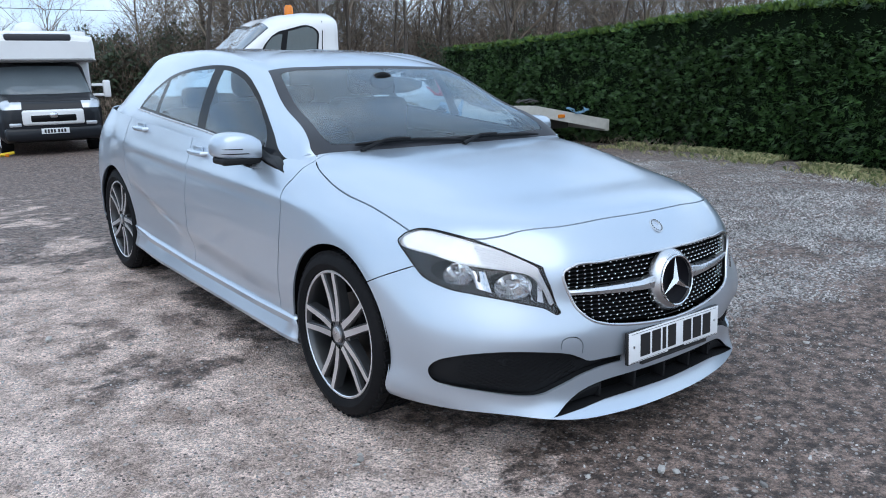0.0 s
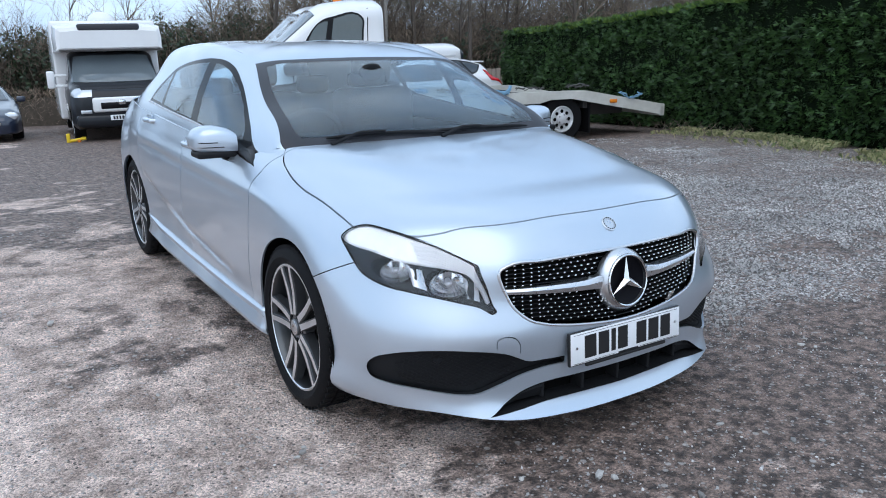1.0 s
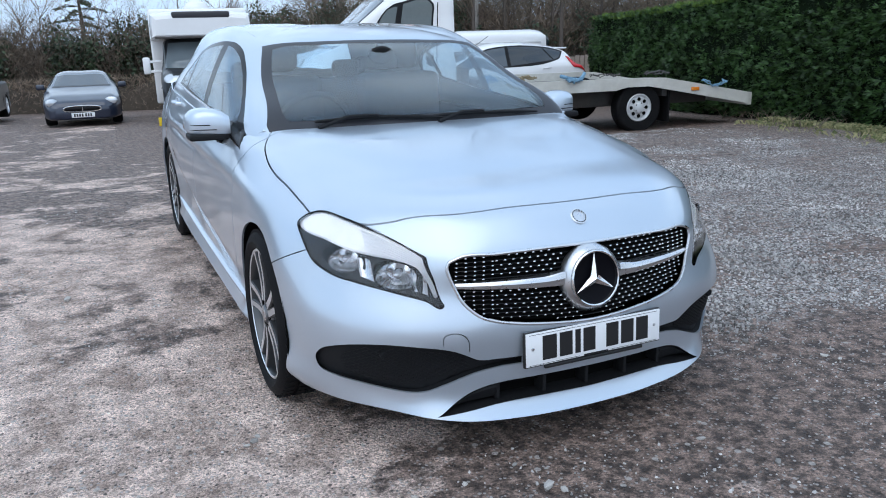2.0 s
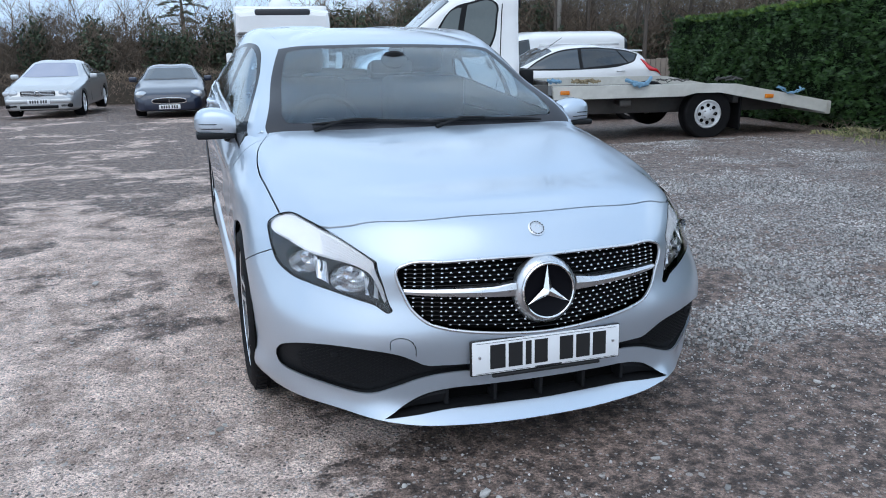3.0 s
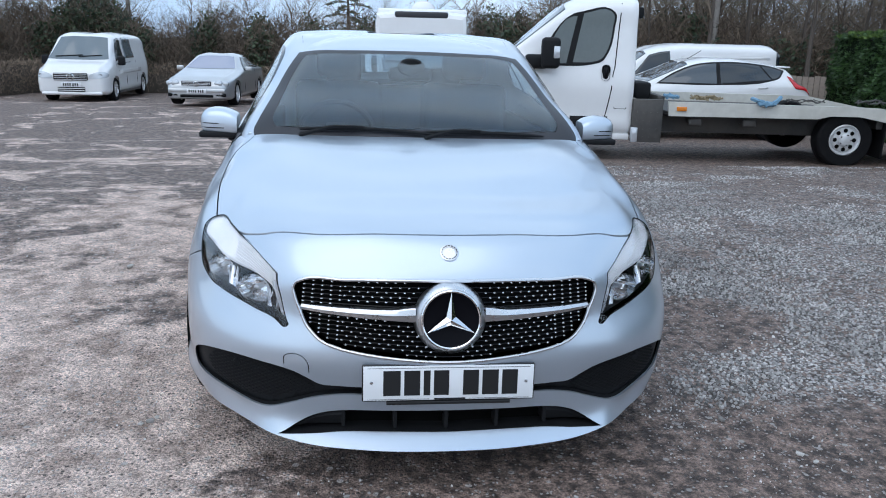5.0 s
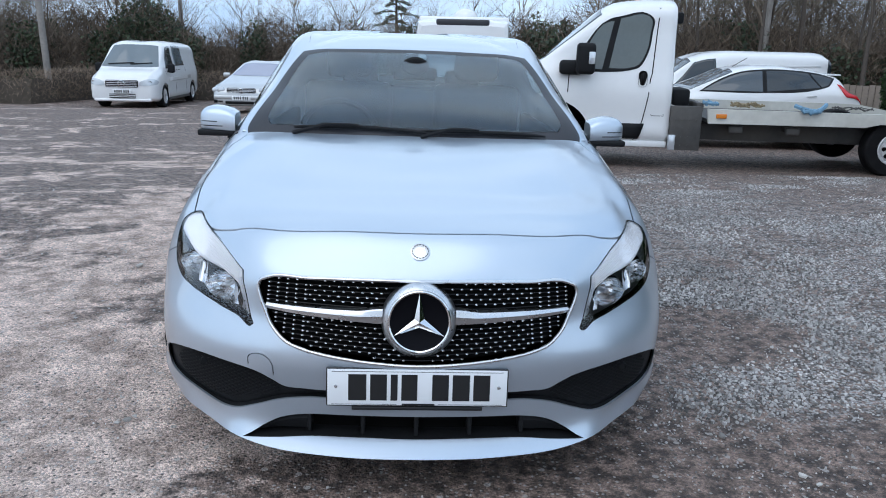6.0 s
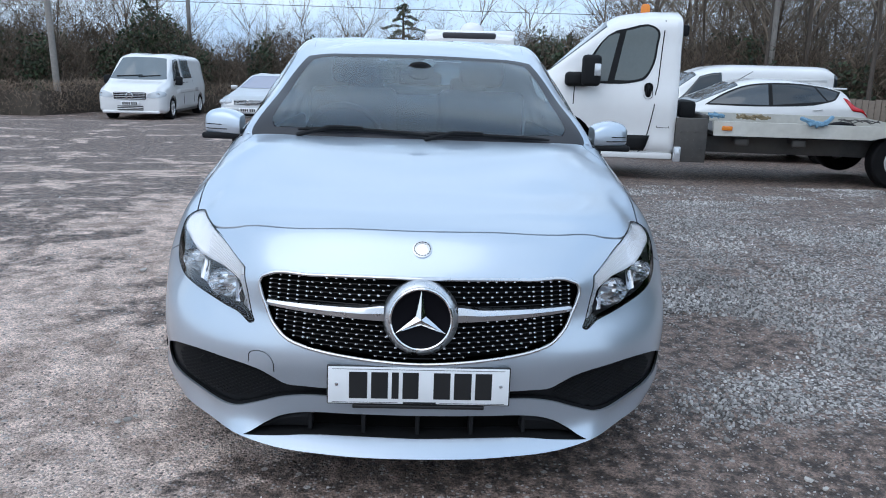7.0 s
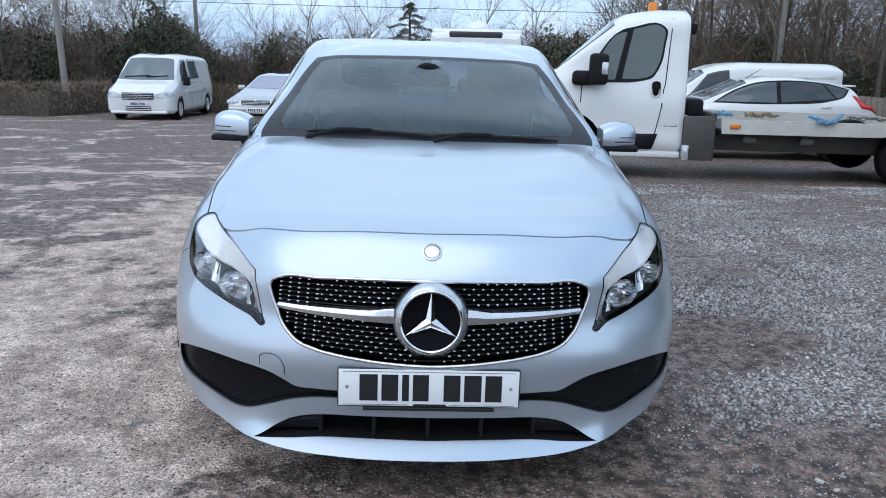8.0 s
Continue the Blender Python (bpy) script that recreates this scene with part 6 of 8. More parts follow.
class Shell:
    """A vehicle body as a skin over its length (front at y = 0) and round its half section."""

    def __init__(self, length, top, shoulder, width, roof, bottom):
        self.length = length
        self.top, self.shoulder, self.width, self.roof, self.bottom = (curve_at(k) for k in (top, shoulder, width, roof, bottom))

    def section(self, y, n=5):
        w, r, b, s, t = self.width(y), self.roof(y), self.bottom(y), self.shoulder(y), self.top(y)
        s = min(s, t - 0.03)
        r = min(r, w)
        low = b + 0.3 * (s - b)
        keys = [(w * .90, y, b), (w * .985, y, b + .10 * (s - b)), (w, y, low + .1 * (s - low)), (w * .995, y, s - .10 * (s - b)), (w * .975, y, s), (w * .975 + (r - w * .975) * .55, y, s + (t - s) * .52), (r, y, s + (t - s) * .90), (r * .82, y, s + (t - s) * .985), (0, y, t)]
        return hermite(keys, [n] * 8)

    def point(self, y, v):
        """v: 0 sill, 4 shoulder, 6 roof edge, 8 middle of the roof."""
        line = self.section(y, 10)
        f = min(max(v * 10, 0), len(line) - 1.001)
        i = int(f)
        return Vector(line[i] * (1 - (f - i)) + line[i + 1] * (f - i))

    def body(self, step=0.09):
        bm = bmesh.new()
        ys = [0.0, 0.012, 0.03, 0.06] + list(np.arange(0.11, self.length - 0.1, step)) + [self.length - 0.05, self.length - 0.015, self.length]
        loops = []
        for i, y in enumerate(ys):
            squeeze = {0: .93, 1: .97, 2: .985, len(ys) - 1: .93, len(ys) - 2: .98}.get(i, 1.0)
            line = self.section(y)
            mid = (line[0][2] + line[-1][2]) / 2
            half = [(p[0] * squeeze, y, mid + (p[2] - mid) * squeeze) for p in line]
            ring = [bm.verts.new(p) for p in half] + [bm.verts.new((-p[0], p[1], p[2])) for p in half[-2::-1]]
            loops.append(ring)
        for a, b in zip(loops, loops[1:]):
            n = len(a)
            for k in range(n):
                bm.faces.new((a[k], a[(k + 1) % n], b[(k + 1) % n], b[k]))
        bm.faces.new(loops[0])
        bm.faces.new(loops[-1][::-1])
        bmesh.ops.recalc_face_normals(bm, faces=bm.faces)
        return finish(bm)

    def patch(self, corners, side=1, n=8, proud=0.006, mirror=False):
        """A pane on the skin between four corners (y, v): low front, low back, high back, high front. mirror: over both sides of the middle."""
        (y0, v0), (y1, v1), (y2, v2), (y3, v3) = corners
        bm = bmesh.new()
        signs = (1, -1) if mirror else (side,)
        for sg in signs:
            rows = []
            for i in range(n + 1):
                s = i / n
                row = []
                for k in range(n + 1):
                    q = k / n
                    y = (y0 * (1 - s) + y1 * s) * (1 - q) + (y3 * (1 - s) + y2 * s) * q
                    v = (v0 * (1 - s) + v1 * s) * (1 - q) + (v3 * (1 - s) + v2 * s) * q
                    p = self.point(y, v)
                    a, b = self.point(y + .02, v) - p, self.point(y, min(8, v + .05)) - self.point(y, max(0, v - .05))
                    nrm = a.cross(b)
                    nrm = nrm.normalized() if nrm.length > 1e-9 else Vector((0, 0, 1))
                    if nrm.dot(Vector((p.x, (p.y - self.length * .55) * .5, p.z - .75))) < 0:
                        nrm = -nrm
                    p = p + nrm * proud
                    row.append(bm.verts.new((p.x * sg, p.y, p.z)))
                rows.append(row)
            grid_faces(bm, rows)
        bmesh.ops.remove_doubles(bm, verts=bm.verts, dist=1e-4)
        bmesh.ops.recalc_face_normals(bm, faces=bm.faces)
        return made_by(finish(bm), ("SOLIDIFY", 0.012))


def side_pane(me, outline, side, inner=0.35, proud=1.006):
    """A window let into the side of a body: the solid behind a (y, z) outline, a little proud of the paint."""
    big = me.copy()
    big.transform(Matrix.Diagonal((proud, 1, 1, 1)))
    a, b = (inner, 2.0) if side > 0 else (-2.0, -inner)
    got = cut(big, [hole(outline, YZ, a, b, 4)], "INTERSECT")
    got.polygons.foreach_set("use_smooth", [True] * len(got.polygons))
    got.set_sharp_from_angle(angle=radians(35))
    return got


def front_pane(me, outline, depth=0.45, proud=0.006):
    """A lamp or pane let into the front of a body: the solid behind an (x, z) outline, a little proud of the paint."""
    big = me.copy()
    big.transform(Matrix.Translation((0, -proud, 0)))
    got = cut(big, [hole(outline, XZ, -depth, .2, 4)], "INTERSECT")
    got.polygons.foreach_set("use_smooth", [True] * len(got.polygons))
    got.set_sharp_from_angle(angle=radians(35))
    return got


def wells(me, places, radius, reach):
    """Wheel openings cut into both sides."""
    tools = []
    for y, z in places:
        for a, b in ((-2.0, -reach), (reach, 2.0)):
            tools.append(prism([(y + radius * math.cos(k * math.pi / 16), z + radius * math.sin(k * math.pi / 16)) for k in range(32)], YZ, a, b))
    me = cut(me, tools)
    me.polygons.foreach_set("use_smooth", [True] * len(me.polygons))
    me.set_sharp_from_angle(angle=radians(35))
    return me


def road_wheel(parent, m, r, rim_r, wide, spokes=7, rim_mat=None, steel=False):
    """A wheel that faces +x before m: tyre, rim and spokes or a pressed steel disc."""
    rim_mat = rim_mat or ALLOY_CUT
    wheel = new("wheel")
    wheel.parent, wheel.matrix_basis = parent, m
    bm = bmesh.new()
    lathe(bm, [(rim_r, -.01), (rim_r + .012, .01), (r - .03, .015), (r - .006, -.005), (r, -.03), (r, -wide + .03), (r - .02, -wide), (rim_r, -wide)], 40, "x")
    part("tyre", bm, RUBBER, wheel)
    bm = bmesh.new()
    if steel:
        lathe(bm, [(rim_r + .004, 0), (rim_r - .008, .008), (rim_r - .02, -.01), (rim_r * .80, -.03), (rim_r * .74, -.01), (rim_r * .45, -.005), (rim_r * .40, .02), (rim_r * .3, .03), (.0005, .03)], 40, "x")
        part("rim", bm, STEEL_WHEEL, wheel, "grey pressed steel wheel")
        # near-black discs laid on the rim stand for the shaded holes
        for k in range(8):
            a = 2 * math.pi * k / 8
            b2 = bmesh.new()
            lathe(b2, [(.026, -.004), (.022, .001), (.0005, .001)], 12, "x", Matrix.Translation((-.001, rim_r * .62 * math.cos(a), rim_r * .62 * math.sin(a))))
            part("vent_hole", b2, DARK, wheel)
        for k in range(5):
            a = 2 * math.pi * k / 5
            b2 = bmesh.new()
            lathe(b2, [(.012, .0), (.012, .028), (.0005, .03)], 6, "x", Matrix.Translation((0, rim_r * .33 * math.cos(a), rim_r * .33 * math.sin(a))))
            part("wheel_nut", b2, GREY_STEEL, wheel)
    else:
        lathe(bm, [(rim_r + .004, 0), (rim_r - .012, .006), (rim_r - .02, -.03), (rim_r - .03, -wide + .02)], 40, "x")
        part("rim", bm, rim_mat, wheel)
        bm = bmesh.new()
        for k in range(spokes):
            a = 2 * math.pi * k / spokes
            box(bm, -.03, .0, -.022, .022, .02, rim_r - .008, bevel=.006, m=Matrix.Rotation(a, 4, "X"))
        lathe(bm, [(.055, -.02), (.05, .006), (.0005, .01)], 20, "x")
        part("spoke_star", bm, rim_mat, wheel)
        bm = bmesh.new()
        lathe(bm, [(.0005, -.09), (rim_r - .025, -.09)], 30, "x")
        part("brake_disc", bm, DARK, wheel)
    return wheel


def four_wheels(parent, ys, half, r, rim_r, wide, **kw):
    for y in ys:
        for s in (-1, 1):
            road_wheel(parent, pose(s * half, y, r, 0, 0, 0 if s > 0 else 180) @ pose(0, 0, 0, 17 * y), r, rim_r, wide, **kw)


def bars_plate(parent, y, z, w=.52, h=.11, n=7, x=0.0):
    plate = part("number_plate", boxed(x - w / 2, x + w / 2, y - .012, y + .01, z - h / 2, z + h / 2, bevel=.004), PLATE_WHITE, parent, "white number plate with dark bars")
    for k in range(n):
        x0 = x - w * .40 + w * .8 * (k + (.35 if k >= 4 else 0)) / (n + .2)
        part("character_bar", boxed(x0, x0 + w * .07, y - .015, y - .011, z - h * .33, z + h * .33), PLATE_BLACK, plate)


def round_badge(parent, y, z, r, mat=None):
    bm = bmesh.new()
    lathe(bm, [(r, .01), (r, -.012), (r * .85, -.016), (r * .8, -.008)], 28, "y", Matrix.Translation((0, y, z)))
    for k in range(3):
        box(bm, -r * .09, r * .09, -.014, -.006, 0, r * .85, m=Matrix.Translation((0, y, z)) @ Matrix.Rotation(2 * math.pi * k / 3, 4, "Y"))
    part("round_badge", bm, CHROME, parent, "round chrome badge")


def lamp_unit(parent, shell, y0, y1, v0, v1, side, mat, name="headlamp", label=""):
    return part(name, shell.patch([(y0, v0), (y1, v0), (y1, v1), (y0, v1)], side, 6, .008), mat, parent, label)


def side_mirror(parent, x, y, z, s, mat, size=(.10, .07, .13)):
    bm = bmesh.new()
    box(bm, -size[0], size[0], -size[1], size[1], -size[2], size[2], bevel=min(size) * .7, seg=3, m=Matrix.Translation((s * (x + size[0]), y, z)))
    m = part("side_mirror", bm, mat, parent)
    part("mirror_arm", boxed(*sorted((s * (x - .06), s * (x + .05))), y - .02, y + .03, z - size[2] * .9, z - size[2] * .5, bevel=.01), BLACK_PLASTIC, m)


def bonnet_vent_grille(parent, x0, x1, z0, z1, y, slats, mat=None):
    """A framed grille of level slats on the front."""
    g = part("grille", boxed(x0, x1, y - .004, y + .03, z0, z1, bevel=min(.03, (z1 - z0) * .3)), GLOSS_BLACK, parent, "black radiator grille with bright slats")
    for k in range(slats):
        z = z0 + (z1 - z0) * (k + .5) / slats
        part("grille_slat", boxed(x0 + .02, x1 - .02, y - .014, y, z - .008, z + .008, bevel=.003), mat or SATIN, g)


def sh_front(sh, x):
    """Where the front of a body lies at a distance x from its middle."""
    for y in np.linspace(0.0, 0.6, 61):
        if sh.width(y) * .97 >= x:
            return float(y)
    return 0.6


def build_white_van():
    van = thing("panel_van", "white parked panel van with a dark lower grille", "van", "parked cars along the hedge", at=pose(-8.14, 20.75, ground_z(0, 21.5), -0.4, 0, 1.0))
    sh = Shell(4.95, [(0, .78), (.10, .92), (.35, 1.02), (.75, 1.12), (1.55, 1.80), (1.8, 1.87), (2.6, 1.90), (4.6, 1.86), (4.85, 1.80), (4.95, 1.70)],
               [(0, .70), (.3, .86), (.8, 1.0), (1.4, 1.06), (4.95, 1.10)], [(0, .80), (.08, .88), (.3, .935), (.8, .95), (4.6, .95), (4.95, .90)],
               [(0, .72), (.75, .82), (1.5, .74), (2.2, .77), (4.9, .76)], [(0, .26), (.3, .20), (4.7, .22), (4.95, .3)])
    hull = sh.body()
    for o in both([(.46, .655, 1), (.49, .735), (.60, .800), (.74, .835), (.86, .83), (.93, .78), (.93, .70), (.80, .665), (.62, .645)]):
        lamp = part("headlamp", front_pane(hull, o, .42, .010), VAN_LENS, van, "clear wraparound headlamp")
        cx = math.copysign(.64, o[0][0])
        for dx, r in ((0.0, .065), (math.copysign(.15, cx), .055)):
            bm = bmesh.new()
            lathe(bm, [(r, .0), (r * .8, .03), (.0005, .05)], 14, "y", Matrix.Translation((cx + dx, sh_front(sh, abs(cx + dx)) - .012, .735)))
            part("reflector", bm, CHROME, lamp)
    part("body", wells(hull, ((.92, .33), (4.1, .33)), .38, .62), WHITE_VAN, van)
    part("windscreen", front_pane(hull, whole([(0, 1.79), (.40, 1.785), (.64, 1.76, 1), (.815, 1.17, 1), (.5, 1.155), (0, 1.15)]), 1.75, .012), SCREEN_GLASS, van, "dark sloping windscreen, lightened for the sky's reflection")
    for s in (-1, 1):
        part("door_window", sh.patch([(1.18, 4.25), (2.02, 4.2), (2.0, 5.85), (1.62, 5.85)], s), DARK_GLASS, van)
        part("side_window", sh.patch([(2.22, 4.25), (3.25, 4.25), (3.1, 5.85), (2.2, 5.85)], s), SCREEN_GLASS, van)
        side_mirror(van, .95, 1.28, 1.12, s, BLACK_PLASTIC)
        part("side_rail", sh.patch([(1.3, 2.5), (3.8, 2.5), (3.8, 2.75), (1.3, 2.75)], s, 6, .010), WHITE_VAN, van)
        part("sill", boxed(*sorted((s * .90, s * .955)), 1.35, 3.65, .20, .27, bevel=.015), GREY_STEEL, van)
        for y in (2.12, 2.45):
            part("door_handle", sh.patch([(y, 3.75), (y + .16, 3.75), (y + .16, 3.95), (y, 3.95)], s, 3, .02), BLACK_PLASTIC, van)
        for y in (1.12, 2.10, 3.30):
            part("door_gap", sh.patch([(y, .6), (y + .012, .6), (y + .012, 4.1), (y, 4.1)], s, 4, .002), DARK, van)
    bonnet_vent_grille(van, -.45, .45, .60, .80, -.02, 4)
    round_badge(van, -.045, .70, .10)
    part("bumper_grille", boxed(-.36, .36, -.035, .02, .30, .42, bevel=.01), GLOSS_BLACK, van)
    for k in range(2):
        part("bumper_slat", boxed(-.36, .36, -.045, -.02, .325 + .05 * k, .345 + .05 * k, bevel=.004), WHITE_VAN, van)
    bars_plate(van, -.035, .49)
    part("bumper", boxed(-.80, .80, -.03, .25, .20, .30, bevel=.05, seg=3), WHITE_VAN, van)
    bm = bmesh.new()
    for x0, x1 in ((-.62, .1), (0.0, .62)):
        tube(bm, [sh.point(.86, 8) * Vector((0, 1, 1)) + Vector((x0, -.02, .02)), sh.point(.90, 8) * Vector((0, 1, 1)) + Vector((x1, 0, .03))], .014, 5)
    part("wiper", bm, BLACK_PLASTIC, van)
    four_wheels(van, (.92, 4.1), .93, .33, .215, .22, spokes=8)


def build_silver_coupe():
    c = thing("coupe", "silver parked two-door coupe with round headlamps", "car", "parked cars along the hedge", at=pose(-4.33, 18.45, ground_z(0, 18.5), -0.4, 0, -5.0) @ Matrix.Diagonal((.93, .93, .93, 1)))
    sh = Shell(4.95, [(0, .55), (.08, .68), (.4, .80), (1.45, .96), (2.35, 1.36), (2.7, 1.40), (3.1, 1.38), (4.1, 1.06), (4.8, 1.0), (4.95, .92)],
               [(0, .50), (.3, .68), (1.4, .86), (2.5, .92), (4.2, .96), (4.95, .85)], [(0, .70), (.1, .80), (.45, .90), (1.2, .93), (4.2, .92), (4.95, .82)],
               [(0, .60), (.5, .72), (1.45, .76), (2.35, .60), (3.1, .60), (4.1, .68), (4.9, .66)], [(0, .22), (.3, .18), (4.6, .20), (4.95, .28)])
    hull = sh.body()
    part("body", wells(hull, ((.88, .33), (3.76, .33)), .37, .60), COUPE_SILVER, c)
    part("windscreen", front_pane(hull, whole([(0, 1.335), (.30, 1.332), (.51, 1.315, 1), (.70, 1.0, 1), (.4, .988), (0, .985)]), 2.4, .012), SKY_TINT_GLASS, c, "windscreen with a pale sky reflection painted in")
    for s in (-1, 1):
        part("side_window", sh.patch([(1.85, 4.3), (3.75, 4.3), (3.25, 5.8), (2.40, 5.8)], s), DARK_GLASS, c)
        for x, r in ((.58, .105), (.76, .085)):
            bm = bmesh.new()
            p = sh.point(.10 + .25 * (x - .55), 4.2)
            lathe(bm, [(r, .06), (r, -.015), (r * .8, -.035), (.0005, -.045)], 24, "y", Matrix.Translation((s * x, .05 + .35 * (x - .55), .625)) @ Matrix.Diagonal((1, 1, .85, 1)))
            part("round_headlamp", bm, LENS_WHITE, c, "oval clear headlamp")
        side_mirror(c, .90, 1.95, .98, s, COUPE_SILVER, (.10, .05, .065))
        part("fog_intake", boxed(*sorted((s * .50, s * .78)), .0, .1, .27, .36, bevel=.02), GLOSS_BLACK, c)
        part("door_gap", sh.patch([(1.75, .6), (1.762, .6), (1.762, 4.1), (1.75, 4.1)], s, 4, .002), DARK, c)
        part("door_gap", sh.patch([(3.15, .6), (3.162, .6), (3.162, 4.1), (3.15, 4.1)], s, 4, .002), DARK, c)
    bonnet_vent_grille(c, -.40, .40, .54, .69, .0, 4)
    round_badge(c, -.02, .615, .075)
    bars_plate(c, -.02, .42)
    part("front_bumper", boxed(-.78, .78, -.015, .2, .36, .50, bevel=.05, seg=3), COUPE_SILVER, c)
    part("lower_intake", boxed(-.45, .45, -.02, .1, .25, .33, bevel=.02), GLOSS_BLACK, c)
    four_wheels(c, (.88, 3.76), .90, .33, .235, .24, spokes=5)


def build_navy_coupe():
    c = thing("coupe", "dark navy parked coupe with a chrome-edged oval grille", "car", "parked cars along the hedge", at=pose(-1.40, 16.7, ground_z(0, 16.7), -0.4, 0, -2.0) @ Matrix.Diagonal((.88, .88, .87, 1)))
    sh = Shell(4.5, [(0, .50), (.10, .62), (.5, .76), (1.45, .90), (2.2, 1.25), (2.55, 1.30), (2.9, 1.29), (3.9, 1.02), (4.4, .95), (4.5, .88)],
               [(0, .46), (.4, .64), (1.4, .80), (2.5, .86), (3.9, .92), (4.5, .82)], [(0, .62), (.1, .76), (.5, .88), (1.2, .91), (3.8, .91), (4.5, .80)],
               [(0, .52), (.5, .68), (1.45, .72), (2.2, .58), (2.9, .58), (3.9, .66), (4.45, .64)], [(0, .20), (.3, .16), (4.2, .18), (4.5, .28)])
    part("body", wells(sh.body(), ((.90, .32), (3.55, .32)), .36, .60), NAVY, c)
    part("windscreen", sh.patch([(1.50, 6.2), (2.16, 6.2), (2.16, 8), (1.50, 8)], 1, 10, .006, True), PALE_GLASS, c, "windscreen with a pale sky reflection painted in")
    for s in (-1, 1):
        part("side_window", sh.patch([(1.80, 4.3), (3.4, 4.3), (3.0, 5.8), (2.3, 5.8)], s), DARK_GLASS, c)
        bm = bmesh.new()
        lathe(bm, [(.12, .08), (.12, -.01), (.09, -.03), (.0005, -.04)], 24, "y", Matrix.Translation((s * .66, .15, .60)) @ Matrix.Rotation(-s * .35, 4, "Z") @ Matrix.Diagonal((1.2, 1, .8, 1)))
        part("headlamp", bm, LENS_WHITE, c, "clear oval headlamp")
        side_mirror(c, .88, 1.75, .93, s, NAVY, (.10, .05, .07))
    bm = bmesh.new()
    tube(bm, [(.42 * math.cos(a), -.02, .44 + .075 * math.copysign(abs(math.sin(a)) ** .7, math.sin(a))) for a in np.linspace(0, 2 * math.pi, 41)], .014, 6, caps=False)
    part("grille_ring", bm, CHROME, c, "oval chrome grille surround")
    part("grille", boxed(-.40, .40, -.015, .05, .38, .50, bevel=.04, seg=3), GLOSS_BLACK, c)
    bm = bmesh.new()
    tube(bm, [(0, -.03, .40), (0, -.035, .48)], .012, 6)
    part("grille_badge", bm, CHROME, c)
    bars_plate(c, -.03, .29)
    four_wheels(c, (.90, 3.55), .88, .32, .23, .23, spokes=6)
    bm = bmesh.new()
    for x0, x1 in ((-.55, .05), (.05, .6)):
        tube(bm, [(x0, 1.52, .93), (x1, 1.60, .96)], .012, 5)
    part("wiper", bm, BLACK_PLASTIC, c)


